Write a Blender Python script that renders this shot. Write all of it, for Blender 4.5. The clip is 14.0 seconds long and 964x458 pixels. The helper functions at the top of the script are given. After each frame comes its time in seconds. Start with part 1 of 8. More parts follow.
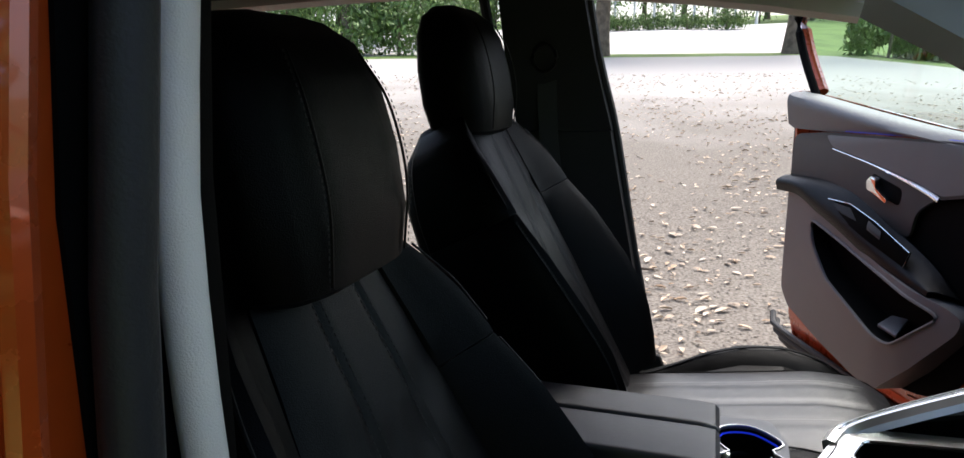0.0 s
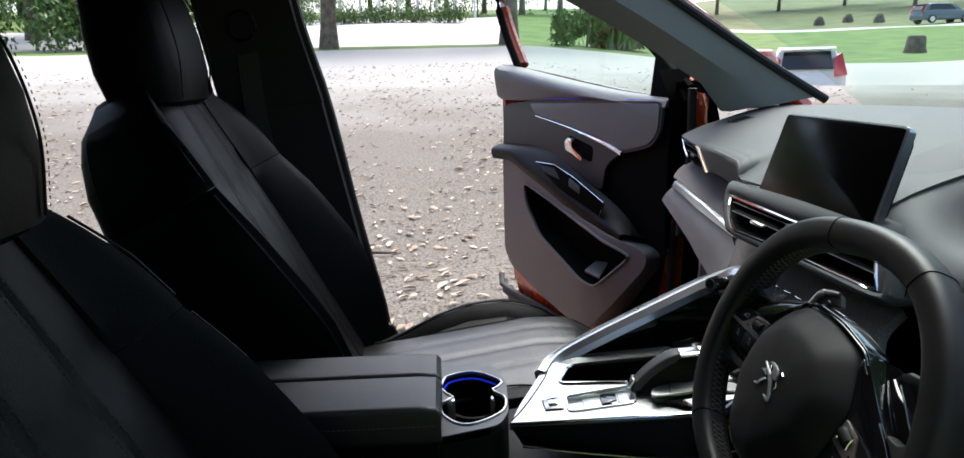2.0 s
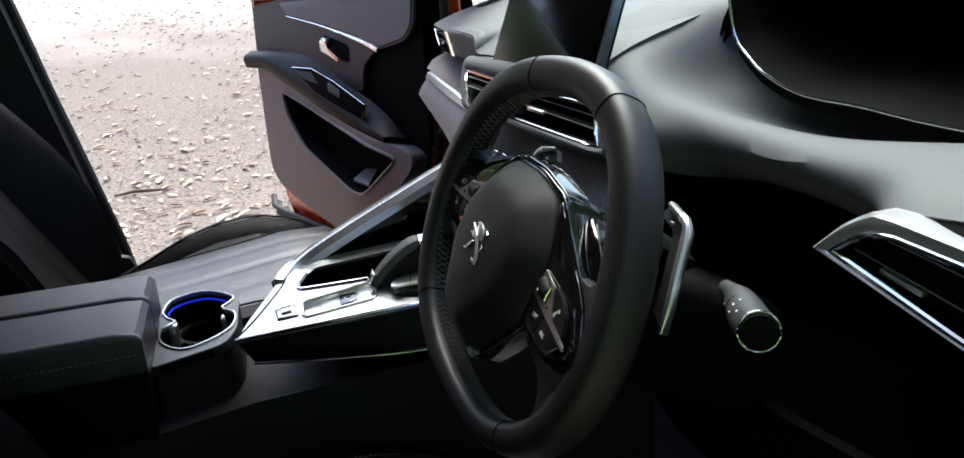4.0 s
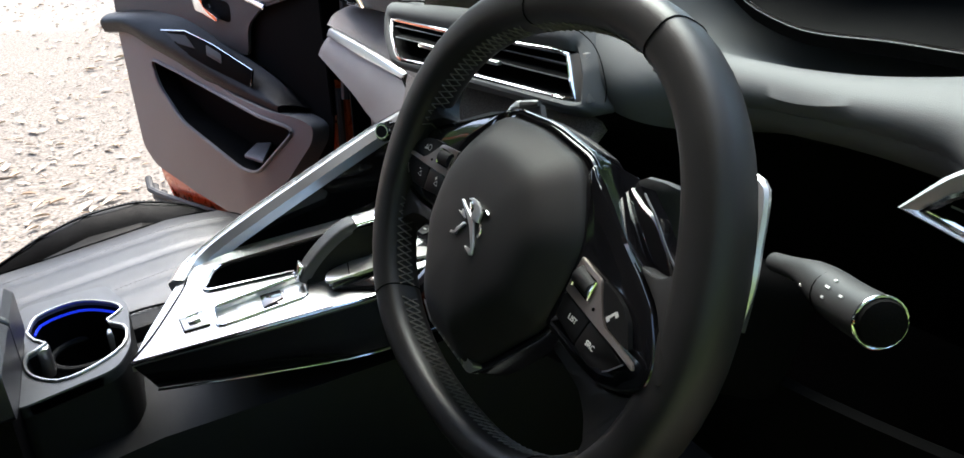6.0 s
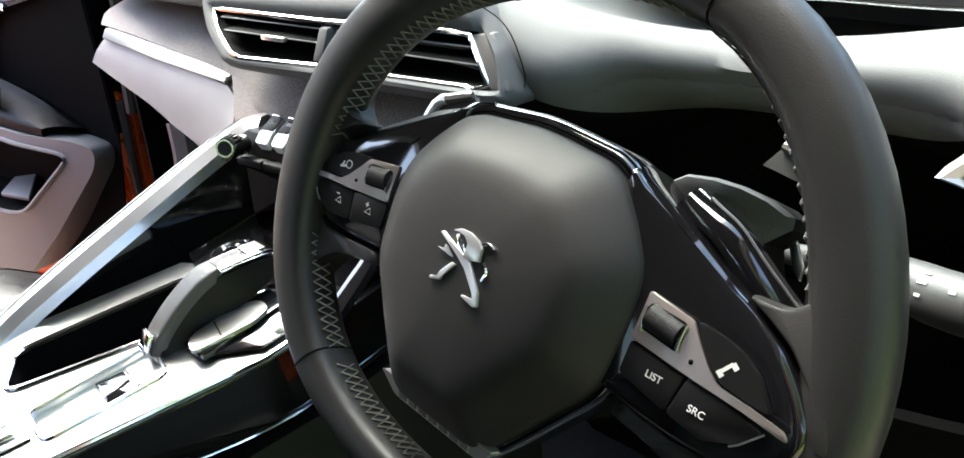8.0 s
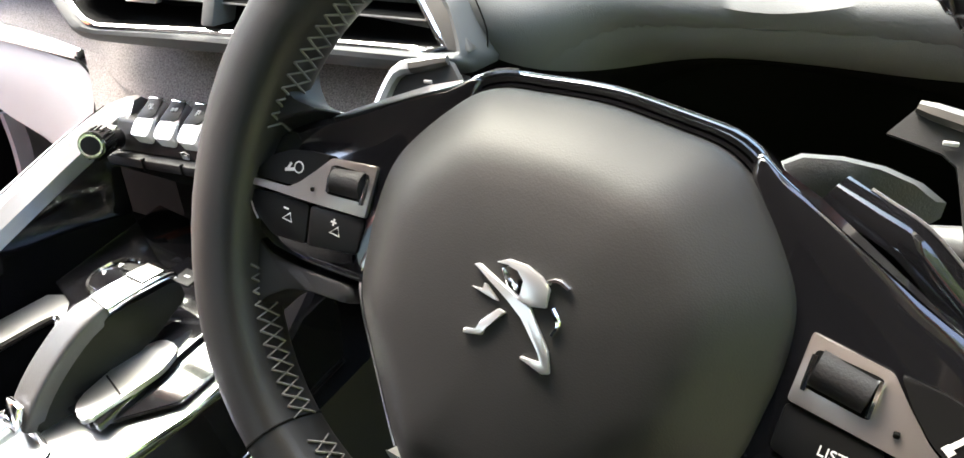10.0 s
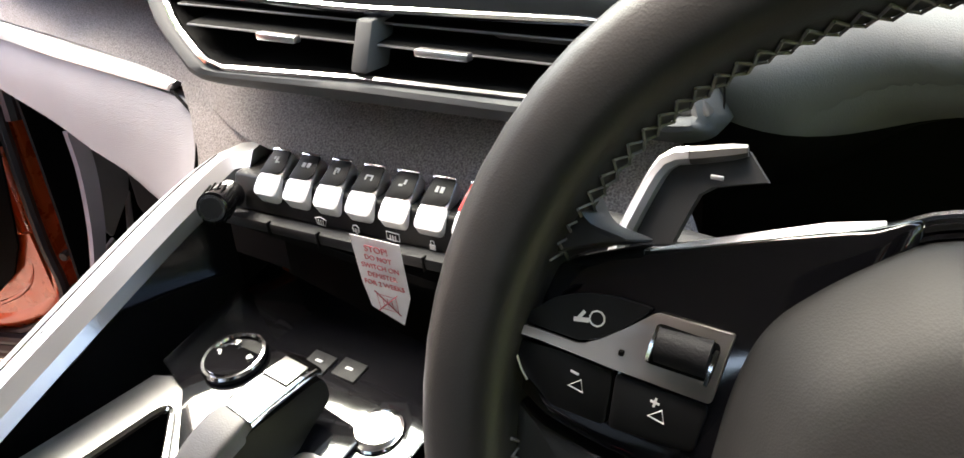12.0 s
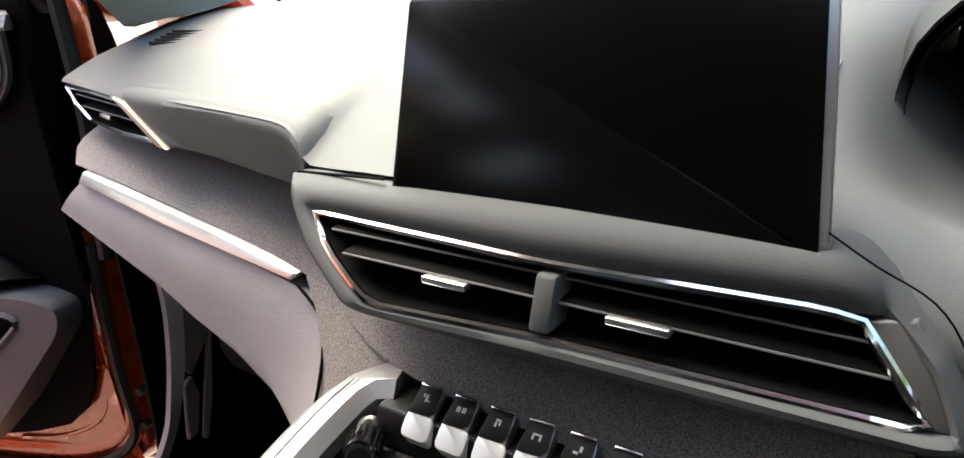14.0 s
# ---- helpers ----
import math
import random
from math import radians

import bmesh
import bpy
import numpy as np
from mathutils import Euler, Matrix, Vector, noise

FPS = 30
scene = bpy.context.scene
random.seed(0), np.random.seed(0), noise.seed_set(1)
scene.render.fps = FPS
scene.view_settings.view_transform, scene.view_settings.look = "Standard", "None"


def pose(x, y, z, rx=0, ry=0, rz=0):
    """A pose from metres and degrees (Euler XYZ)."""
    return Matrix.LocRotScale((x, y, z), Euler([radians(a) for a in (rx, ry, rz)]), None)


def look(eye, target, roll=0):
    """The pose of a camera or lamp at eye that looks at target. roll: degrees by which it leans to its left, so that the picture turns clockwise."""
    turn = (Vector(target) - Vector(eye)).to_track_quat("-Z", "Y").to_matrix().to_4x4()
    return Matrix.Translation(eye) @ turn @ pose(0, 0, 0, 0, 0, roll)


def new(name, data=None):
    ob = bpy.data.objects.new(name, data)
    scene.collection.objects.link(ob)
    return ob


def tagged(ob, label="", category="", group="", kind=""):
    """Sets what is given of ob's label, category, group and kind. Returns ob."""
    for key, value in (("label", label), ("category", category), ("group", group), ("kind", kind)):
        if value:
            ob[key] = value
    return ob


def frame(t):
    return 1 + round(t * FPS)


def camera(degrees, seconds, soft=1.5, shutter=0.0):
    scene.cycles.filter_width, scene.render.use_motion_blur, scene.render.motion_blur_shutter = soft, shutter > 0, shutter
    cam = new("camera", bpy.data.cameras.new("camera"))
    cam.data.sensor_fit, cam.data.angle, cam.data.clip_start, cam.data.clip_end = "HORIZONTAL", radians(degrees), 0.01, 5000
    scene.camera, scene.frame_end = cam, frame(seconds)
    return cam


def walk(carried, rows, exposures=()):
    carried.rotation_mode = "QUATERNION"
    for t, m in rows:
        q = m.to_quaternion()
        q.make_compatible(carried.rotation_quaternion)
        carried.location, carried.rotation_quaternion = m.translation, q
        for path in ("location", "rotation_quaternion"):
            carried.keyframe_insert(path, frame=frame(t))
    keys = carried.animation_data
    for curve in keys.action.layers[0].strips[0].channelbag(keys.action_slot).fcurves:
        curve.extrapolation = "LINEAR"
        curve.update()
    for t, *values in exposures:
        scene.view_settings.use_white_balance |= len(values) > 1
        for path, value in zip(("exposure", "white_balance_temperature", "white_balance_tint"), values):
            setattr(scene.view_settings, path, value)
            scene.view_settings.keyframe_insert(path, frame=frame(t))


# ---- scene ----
cam = camera(68.0, 14.0)
PATH = [
    (0, (0.082, -0.003, 1.342), (-0.514, 1.859, 0.923), -0.3),
    (0.5, (0.087, 0.003, 1.325), (-0.39, 1.9, 0.911), -0.7),
    (1, (0.095, 0.006, 1.314), (-0.182, 1.943, 0.898), -1.1),
    (1.5, (0.114, 0.017, 1.3), (0.033, 1.97, 0.874), -1.2),
    (2, (0.135, 0.024, 1.289), (0.226, 1.971, 0.844), -1.5),
    (2.2, (0.149, 0.024, 1.285), (0.292, 1.966, 0.828), -1.9),
    (2.5, (0.156, 0.03, 1.273), (0.384, 1.958, 0.794), -1.9),
    (3, (0.188, 0.039, 1.247), (0.544, 1.931, 0.706), -2.1),
    (3.5, (0.222, 0.056, 1.217), (0.701, 1.901, 0.614), -1.9),
    (4, (0.243, 0.086, 1.213), (0.841, 1.876, 0.551), -2.5),
    (4.2, (0.239, 0.1, 1.21), (0.876, 1.87, 0.531), -2.6),
    (6.3, (0.224, 0.251, 1.174), (1.137, 1.859, 0.412), -2.6),
    (6.5, (0.225, 0.267, 1.171), (1.171, 1.853, 0.405), -2.8),
    (7, (0.216, 0.306, 1.158), (1.309, 1.792, 0.387), -2.8),
    (7.5, (0.209, 0.34, 1.16), (1.434, 1.715, 0.381), -2.9),
    (8, (0.209, 0.375, 1.159), (1.53, 1.649, 0.363), -3.1),
    (8.2, (0.209, 0.388, 1.161), (1.556, 1.629, 0.359), -3.2),
    (10.3, (0.254, 0.5, 1.141), (1.738, 1.468, 0.214), -3.8),
    (10.5, (0.255, 0.513, 1.141), (1.738, 1.48, 0.211), -3.8),
    (11, (0.258, 0.552, 1.145), (1.738, 1.52, 0.212), -3.9),
    (11.5, (0.261, 0.586, 1.152), (1.733, 1.57, 0.221), -4.0),
    (12, (0.277, 0.614, 1.157), (1.72, 1.643, 0.229), -4.0),
    (12.5, (0.293, 0.639, 1.174), (1.711, 1.716, 0.264), -4.2),
    (13, (0.287, 0.673, 1.189), (1.716, 1.782, 0.335), -4.0),
    (13.5, (0.288, 0.697, 1.21), (1.734, 1.823, 0.411), -3.8),
    (14, (0.292, 0.71, 1.231), (1.762, 1.867, 0.523), -3.3),
]
EXPOSURE = [(0, 1.5, 6250, 10), (2.0, 1.45, 6050, 9), (3.0, 1.58, 6100, 10), (4.2, 1.92, 6050, 10), (6.3, 2.52, 6200, 8), (8.2, 3.8, 6450, 8),
            (10.3, 4.36, 6900, 12), (11.0, 4.36, 7000, 13), (11.6, 3.95, 7000, 14), (12.6, 3.45, 7000, 14), (14.0, 2.75, 7000, 14)]
walk(cam, [(t, look(eye, target, roll)) for t, eye, target, roll in PATH], EXPOSURE)

# ---- light ----
SUN_TURN, SUN_HEIGHT = 20.0, 58.0
world = bpy.data.worlds.new("sky")
scene.world = world
world.use_nodes = True
wt = world.node_tree
sky = wt.nodes.new("ShaderNodeTexSky")
sky.sky_type, sky.sun_disc = "NISHITA", False
sky.sun_elevation, sky.sun_rotation = radians(SUN_HEIGHT), radians(SUN_TURN)
sky.air_density, sky.dust_density, sky.ozone_density = 1.0, 4.0, 1.0
wt.links.new(sky.outputs[0], wt.nodes["Background"].inputs[0])
wt.nodes["Background"].inputs[1].default_value = 0.15
sun_data = bpy.data.lights.new("sun", "SUN")
sun_data.energy, sun_data.angle, sun_data.color = 1.5, radians(50), (1.0, 0.95, 0.86)
sun = new("sun", sun_data)
a, h = radians(SUN_TURN), radians(SUN_HEIGHT)
sun.matrix_world = look((0, 0, 0), (-math.sin(a) * math.cos(h), -math.cos(a) * math.cos(h), -math.sin(h)))

# ---- materials ----
def material(name, colour, rough=0.5, metal=0.0, coat=0.0, grain=0.0, grain_size=400.0, stain=0.0, stain_size=6.0,
             second=None, spec=0.5, vary=0.0, kind="noise"):
    """A surface with grain (bump), and stains that shift its colour and gloss at a larger size."""
    m = bpy.data.materials.new(name)
    m.use_nodes = True
    nt = m.node_tree
    b = nt.nodes["Principled BSDF"]
    b.inputs["Roughness"].default_value = rough
    b.inputs["Metallic"].default_value = metal
    b.inputs["Coat Weight"].default_value = coat
    b.inputs["Coat Roughness"].default_value = 0.04
    b.inputs["Specular IOR Level"].default_value = spec
    b.inputs["Base Color"].default_value = (*colour, 1)
    co = nt.nodes.new("ShaderNodeTexCoord")
    if stain or second:
        big = nt.nodes.new("ShaderNodeTexNoise")
        big.inputs["Scale"].default_value, big.inputs["Detail"].default_value = stain_size, 6
        nt.links.new(co.outputs["Object"], big.inputs["Vector"])
        ramp = nt.nodes.new("ShaderNodeValToRGB")
        other = second or tuple(c * (1 - stain) for c in colour)
        ramp.color_ramp.elements[0].position, ramp.color_ramp.elements[1].position = 0.35, 0.65
        ramp.color_ramp.elements[0].color, ramp.color_ramp.elements[1].color = (*other, 1), (*colour, 1)
        nt.links.new(big.outputs["Fac"], ramp.inputs[0])
        out = ramp.outputs[0]
        if vary:
            info = nt.nodes.new("ShaderNodeNewGeometry")
            hsv = nt.nodes.new("ShaderNodeHueSaturation")
            mul = nt.nodes.new("ShaderNodeMath")
            mul.operation = "MULTIPLY_ADD"
            mul.inputs[1].default_value, mul.inputs[2].default_value = 2 * vary, 1 - vary
            nt.links.new(info.outputs["Random Per Island"], mul.inputs[0])
            nt.links.new(mul.outputs[0], hsv.inputs["Value"])
            nt.links.new(out, hsv.inputs["Color"])
            out = hsv.outputs[0]
        nt.links.new(out, b.inputs["Base Color"])
        rr = nt.nodes.new("ShaderNodeMapRange")
        rr.inputs["To Min"].default_value, rr.inputs["To Max"].default_value = max(0.0, rough - 0.06), min(1.0, rough + 0.06)
        nt.links.new(big.outputs["Fac"], rr.inputs["Value"])
        nt.links.new(rr.outputs[0], b.inputs["Roughness"])
    if grain:
        if kind == "leather":
            tex = nt.nodes.new("ShaderNodeTexVoronoi")
            tex.inputs["Scale"].default_value = grain_size
            got = tex.outputs["Distance"]
        else:
            tex = nt.nodes.new("ShaderNodeTexNoise")
            tex.inputs["Scale"].default_value, tex.inputs["Detail"].default_value = grain_size, 3
            got = tex.outputs["Fac"]
        nt.links.new(co.outputs["Object"], tex.inputs["Vector"])
        bump = nt.nodes.new("ShaderNodeBump")
        bump.inputs["Strength"].default_value, bump.inputs["Distance"].default_value = grain, 0.001
        nt.links.new(got, bump.inputs["Height"])
        nt.links.new(bump.outputs[0], b.inputs["Normal"])
    return m


def glowing(name, colour, strength):
    m = bpy.data.materials.new(name)
    m.use_nodes = True
    b = m.node_tree.nodes["Principled BSDF"]
    b.inputs["Base Color"].default_value = (*colour, 1)
    b.inputs["Emission Color"].default_value = (*colour, 1)
    b.inputs["Emission Strength"].default_value = strength
    return m


def glass_of(name, tint, rough=0.0):
    m = bpy.data.materials.new(name)
    m.use_nodes = True
    nt = m.node_tree
    nt.nodes.remove(nt.nodes["Principled BSDF"])
    clear, gloss = nt.nodes.new("ShaderNodeBsdfTransparent"), nt.nodes.new("ShaderNodeBsdfGlossy")
    clear.inputs[0].default_value, gloss.inputs["Roughness"].default_value = (*tint, 1), rough
    mix = nt.nodes.new("ShaderNodeMixShader")
    mix.inputs[0].default_value = 0.035
    nt.links.new(clear.outputs[0], mix.inputs[1])
    nt.links.new(gloss.outputs[0], mix.inputs[2])
    nt.links.new(mix.outputs[0], nt.nodes["Material Output"].inputs[0])
    return m


# Far below leather's own tone: the seats' shade sits in this colour.
LEATHER_SHADED = material("black leather", (0.0011, 0.0011, 0.0014), 0.4, spec=0.11, grain=0.35, grain_size=900, stain=0.25, stain_size=14, kind="leather")
# Lighter copy for the centres, with sheen put into the colour.
LEATHER_SHEEN = material("black leather lightened for sheen", (0.0021, 0.0021, 0.0027), 0.38, spec=0.15, grain=0.3, grain_size=900, stain=0.2, stain_size=14, kind="leather")
RIM_LEATHER = material("smooth rim leather", (0.0125, 0.0118, 0.0112), 0.47, grain=0.06, grain_size=1500, stain=0.25, stain_size=20, kind="leather")
PAD = material("grained airbag cover", (0.0105, 0.0103, 0.01), 0.58, spec=0.38, grain=0.05, grain_size=1600, stain=0.2, stain_size=25, kind="leather")
# Bluish base colour carries the sky's sheen on the armrest.
ARM = material("armrest leather with bluish sheen", (0.0165, 0.0168, 0.0225), 0.4, spec=0.75, grain=0.3, grain_size=900, stain=0.15, stain_size=14, kind="leather")
THREAD = material("grey thread", (0.14, 0.135, 0.13), 0.8, stain=0.3, stain_size=90)
SEAT_THREAD = material("dark grey thread", (0.06, 0.058, 0.056), 0.8, stain=0.3, stain_size=90)
SOFT = material("soft dash plastic", (0.094, 0.099, 0.099), 0.62, spec=0.3, grain=0.22, grain_size=1300, stain=0.12, stain_size=9)
HOUSING = material("vent housing plastic", (0.058, 0.062, 0.064), 0.68, spec=0.3, grain=0.2, grain_size=1500, stain=0.1, stain_size=9)
DARK = material("dark plastic", (0.008, 0.008, 0.009), 0.6, spec=0.3, grain=0.2, grain_size=1200, stain=0.3, stain_size=12)
# Serves black plastic, and also blackens the dash hollow for its shade.
BLACK = material("black plastic and shaded voids", (0.0024, 0.0024, 0.0024), 0.8, spec=0.07, grain=0.2, grain_size=900, stain=0.3, stain_size=9)
BUTTON = material("black wheel keys", (0.0045, 0.0045, 0.0045), 0.45, spec=0.2, stain=0.2, stain_size=30)
CUPGREY = material("grey cup surround", (0.15, 0.15, 0.16), 0.42, grain=0.15, grain_size=1500, stain=0.1, stain_size=20)
# Bluish too, for the sky's sheen on the cushion.
CUSHION = material("seat cushion leather with bluish sheen", (0.0048, 0.0049, 0.0068), 0.34, spec=0.75, grain=0.3, grain_size=900, stain=0.15, stain_size=14, kind="leather")
LIP = material("satin toggle lips", (0.72, 0.72, 0.71), 0.42, metal=0.45, stain=0.04, stain_size=40)
TRIM = material("warm satin key trim", (0.42, 0.37, 0.34), 0.35, metal=0.9, stain=0.06, stain_size=60)
GLOSS = material("piano black", (0.006, 0.006, 0.007), 0.08, coat=0.6, stain=0.2, stain_size=10)
FABRIC = material("heather dash fabric", (0.40, 0.36, 0.345), 0.9, grain=1.0, grain_size=1700, second=(0.15, 0.132, 0.127), stain_size=900, spec=0.2)
GLOVE = material("grey glovebox leather", (0.32, 0.305, 0.305), 0.5, grain=0.35, grain_size=1100, stain=0.1, stain_size=12, kind="leather")
GRIP = material("selector leather", (0.055, 0.054, 0.054), 0.45, spec=0.4, grain=0.1, grain_size=1300, stain=0.15, stain_size=30, kind="leather")
SILVER = material("painted silver", (0.76, 0.76, 0.76), 0.3, metal=0.85, grain=0.03, grain_size=2500, stain=0.04, stain_size=20)
BLADE = material("pale bronze trim", (0.5, 0.4, 0.3), 0.4, metal=0.6, stain=0.05, stain_size=30)
STRIP = material("satin grey strip", (0.2, 0.2, 0.2), 0.45, metal=0.5, stain=0.1, stain_size=30)
VENT_END = material("dark satin vent end", (0.09, 0.086, 0.08), 0.42, metal=0.3, stain=0.1, stain_size=30)
STALK = material("smooth stalk plastic", (0.03, 0.031, 0.031), 0.5, spec=0.4, grain=0.08, grain_size=1800, stain=0.15, stain_size=30)
SATIN = material("satin silver", (0.68, 0.68, 0.68), 0.3, metal=1.0, grain=0.03, grain_size=2500)
CHROME = material("bright chrome", (0.86, 0.86, 0.87), 0.12, metal=1.0)
DOORSKIN = material("door trim plastic", (0.105, 0.107, 0.112), 0.46, spec=0.8, grain=0.6, grain_size=1100, stain=0.15, stain_size=9)
DOORFAB = material("door panel insert", (0.05, 0.048, 0.046), 0.6, grain=0.5, grain_size=1500, stain=0.2, stain_size=12)
PAINT = material("orange metallic paint", (0.44, 0.062, 0.006), 0.28, metal=0.25, coat=1.0, stain=0.1, stain_size=40)
RUBBER = material("door seal rubber", (0.012, 0.013, 0.015), 0.6, grain=0.3, grain_size=500, stain=0.3, stain_size=20)
# One pillar trim in two colours: pale painted as lit, grey as shaded.
PILLAR_LIT = material("pillar trim pale as lit", (0.82, 0.79, 0.74), 0.75, grain=0.4, grain_size=1200, stain=0.08, stain_size=8)
PILLAR_SHADED = material("pillar trim grey as shaded", (0.30, 0.30, 0.28), 0.75, grain=0.4, grain_size=1200, stain=0.08, stain_size=8)
HEADLINER = material("dark grey headliner cloth", (0.085, 0.083, 0.08), 0.95, grain=0.6, grain_size=1400, stain=0.06, stain_size=5)
CARPET = material("black carpet", (0.012, 0.012, 0.012), 0.95, grain=1.0, grain_size=600, stain=0.4, stain_size=20)
SCREEN = material("dark glass display", (0.0015, 0.0015, 0.0015), 0.2, spec=0.25, stain=0.1, stain_size=5)
WHITE_MARK = material("pale printed marks", (0.6, 0.6, 0.58), 0.6, stain=0.1, stain_size=40)
RED = material("red hazard cap", (0.6, 0.02, 0.015), 0.35, coat=0.3, stain=0.15, stain_size=60)
PAPER = material("creased paper", (0.75, 0.72, 0.72), 0.9, grain=0.2, grain_size=300, stain=0.06, stain_size=60)
PINK_INK = material("red print", (0.62, 0.16, 0.18), 0.9, stain=0.2, stain_size=90)
MIRROR = material("mirror", (0.85, 0.85, 0.85), 0.02, metal=1.0, stain=0.03, stain_size=4)
BLUE = glowing("blue ambient light", (0.02, 0.05, 1.0), 0.12)
GLASS = glass_of("clear car glass", (0.87, 0.95, 0.93))
TINTED = glass_of("tinted rear glass", (0.45, 0.47, 0.46))
GRAVEL = material("grey brown gravel", (0.25, 0.22, 0.183), 0.95, grain=1.0, grain_size=70, second=(0.095, 0.08, 0.066), stain_size=55, spec=0.2)


def pale_farther(m, colour, start, end):
    """A paler ground colour that takes over between two distances across the car park, with a ragged edge."""
    nt = m.node_tree
    b = nt.nodes["Principled BSDF"]
    was = b.inputs["Base Color"].links[0].from_socket
    co, part_, fade = nt.nodes.new("ShaderNodeTexCoord"), nt.nodes.new("ShaderNodeSeparateXYZ"), nt.nodes.new("ShaderNodeMapRange")
    rag, add, mix = nt.nodes.new("ShaderNodeTexNoise"), nt.nodes.new("ShaderNodeMath"), nt.nodes.new("ShaderNodeMix")
    rag.inputs["Scale"].default_value, rag.inputs["Detail"].default_value = 0.6, 8
    add.operation, mix.data_type = "MULTIPLY_ADD", "RGBA"
    add.inputs[1].default_value = 9.0
    nt.links.new(co.outputs["Object"], part_.inputs[0])
    nt.links.new(co.outputs["Object"], rag.inputs["Vector"])
    nt.links.new(rag.outputs["Fac"], add.inputs[0])
    nt.links.new(part_.outputs["Y"], add.inputs[2])
    nt.links.new(add.outputs[0], fade.inputs["Value"])
    fade.inputs["From Min"].default_value, fade.inputs["From Max"].default_value = start + 4.5, end + 4.5
    nt.links.new(fade.outputs[0], mix.inputs["Factor"])
    nt.links.new(was, mix.inputs["A"])
    mix.inputs["B"].default_value = (*colour, 1)
    nt.links.new(mix.outputs["Result"], b.inputs["Base Color"])


pale_farther(GRAVEL, (0.42, 0.39, 0.355), 10.0, 19.0)
GRASS = material("mown grass", (0.15, 0.22, 0.06), 0.9, grain=1.0, grain_size=9, second=(0.095, 0.14, 0.035), stain_size=0.8, spec=0.2)
DRYGRASS = material("dry grass slope", (0.2, 0.2, 0.1), 0.95, grain=1.0, grain_size=5, second=(0.13, 0.15, 0.065), stain_size=0.5, spec=0.2)
ROAD = material("pale concrete", (0.6, 0.57, 0.53), 0.9, grain=0.5, grain_size=8, stain=0.15, stain_size=0.6, spec=0.2)
LEAF_DRY = material("dry fallen leaves", (0.72, 0.6, 0.47), 0.8, second=(0.36, 0.25, 0.16), stain_size=4, vary=0.4, spec=0.3)
LEAF = material("green leaves", (0.15, 0.23, 0.06), 0.6, second=(0.075, 0.125, 0.03), stain_size=1.2, vary=0.4)
BARK = material("grey brown bark", (0.2, 0.15, 0.11), 0.95, grain=1.0, grain_size=20, second=(0.1, 0.075, 0.055), stain_size=5)
CARWHITE = material("white car paint", (0.75, 0.75, 0.75), 0.3, coat=1.0, stain=0.05, stain_size=3)
CARGREY = material("grey blue car paint", (0.1, 0.13, 0.18), 0.3, coat=1.0, metal=0.3, stain=0.1, stain_size=3)
CARGLASS = material("tinted car glass", (0.01, 0.01, 0.012), 0.08, stain=0.1, stain_size=2)
LAMPRED = material("red tail lamp", (0.55, 0.012, 0.012), 0.15, coat=1.0, stain=0.2, stain_size=9)
TYRE = material("tyre rubber", (0.02, 0.02, 0.02), 0.85, grain=0.5, grain_size=90, stain=0.3, stain_size=9)
POLE = material("white painted posts", (0.7, 0.7, 0.68), 0.7, stain=0.15, stain_size=2)

# ---- builders ----
def thing(name, label, category, at=(0, 0, 0), group="", kind=""):
    ob = new(name)
    ob.empty_display_size = 0.05
    ob.location = at
    return tagged(ob, label, category, group, kind)


def part(name, bm, mat, parent=None, label="", flat=False, kind=""):
    """Links a bmesh in world coordinates as one mesh under its thing."""
    bmesh.ops.recalc_face_normals(bm, faces=bm.faces[:])
    for f in bm.faces:
        f.smooth = not flat
    for e in bm.edges:
        if len(e.link_faces) == 2 and e.calc_face_angle(0) > radians(38):
            e.smooth = False
    me = bpy.data.meshes.new(name)
    bm.to_mesh(me)
    bm.free()
    for m in (mat if isinstance(mat, (list, tuple)) else [mat]):
        me.materials.append(m)
    ob = new(name, me)
    if parent:
        ob.parent = parent
        if parent.type == "EMPTY":
            ob.matrix_parent_inverse = Matrix.Translation(-parent.location)
    return tagged(ob, label, kind=kind)


def V(*p):
    return Vector(p)


def smooth_line(pts, n):
    """n points along a Catmull-Rom curve through pts, evenly spaced along it."""
    p = [Vector(q) for q in pts]
    if len(p) == 2:
        return [p[0].lerp(p[1], i / (n - 1)) for i in range(n)]
    p = [2 * p[0] - p[1]] + p + [2 * p[-1] - p[-2]]
    dense = []
    for i in range(1, len(p) - 2):
        for k in range(12):
            t = k / 12
            a, b, c, d = p[i - 1], p[i], p[i + 1], p[i + 2]
            dense.append(0.5 * (2 * b + (c - a) * t + (2 * a - 5 * b + 4 * c - d) * t * t + (3 * b - a - 3 * c + d) * t ** 3))
    dense.append(p[-2])
    return even(dense, n)


def even(dense, n, closed=False):
    if closed:
        dense = list(dense) + [dense[0]]
    lens = [0.0]
    for a, b in zip(dense, dense[1:]):
        lens.append(lens[-1] + (b - a).length)
    out, j = [], 0
    for i in range(n):
        want = lens[-1] * i / (n if closed else n - 1)
        while j < len(lens) - 2 and lens[j + 1] < want:
            j += 1
        span = lens[j + 1] - lens[j]
        out.append(dense[j].lerp(dense[j + 1], 0 if span == 0 else min(1, (want - lens[j]) / span)))
    return out


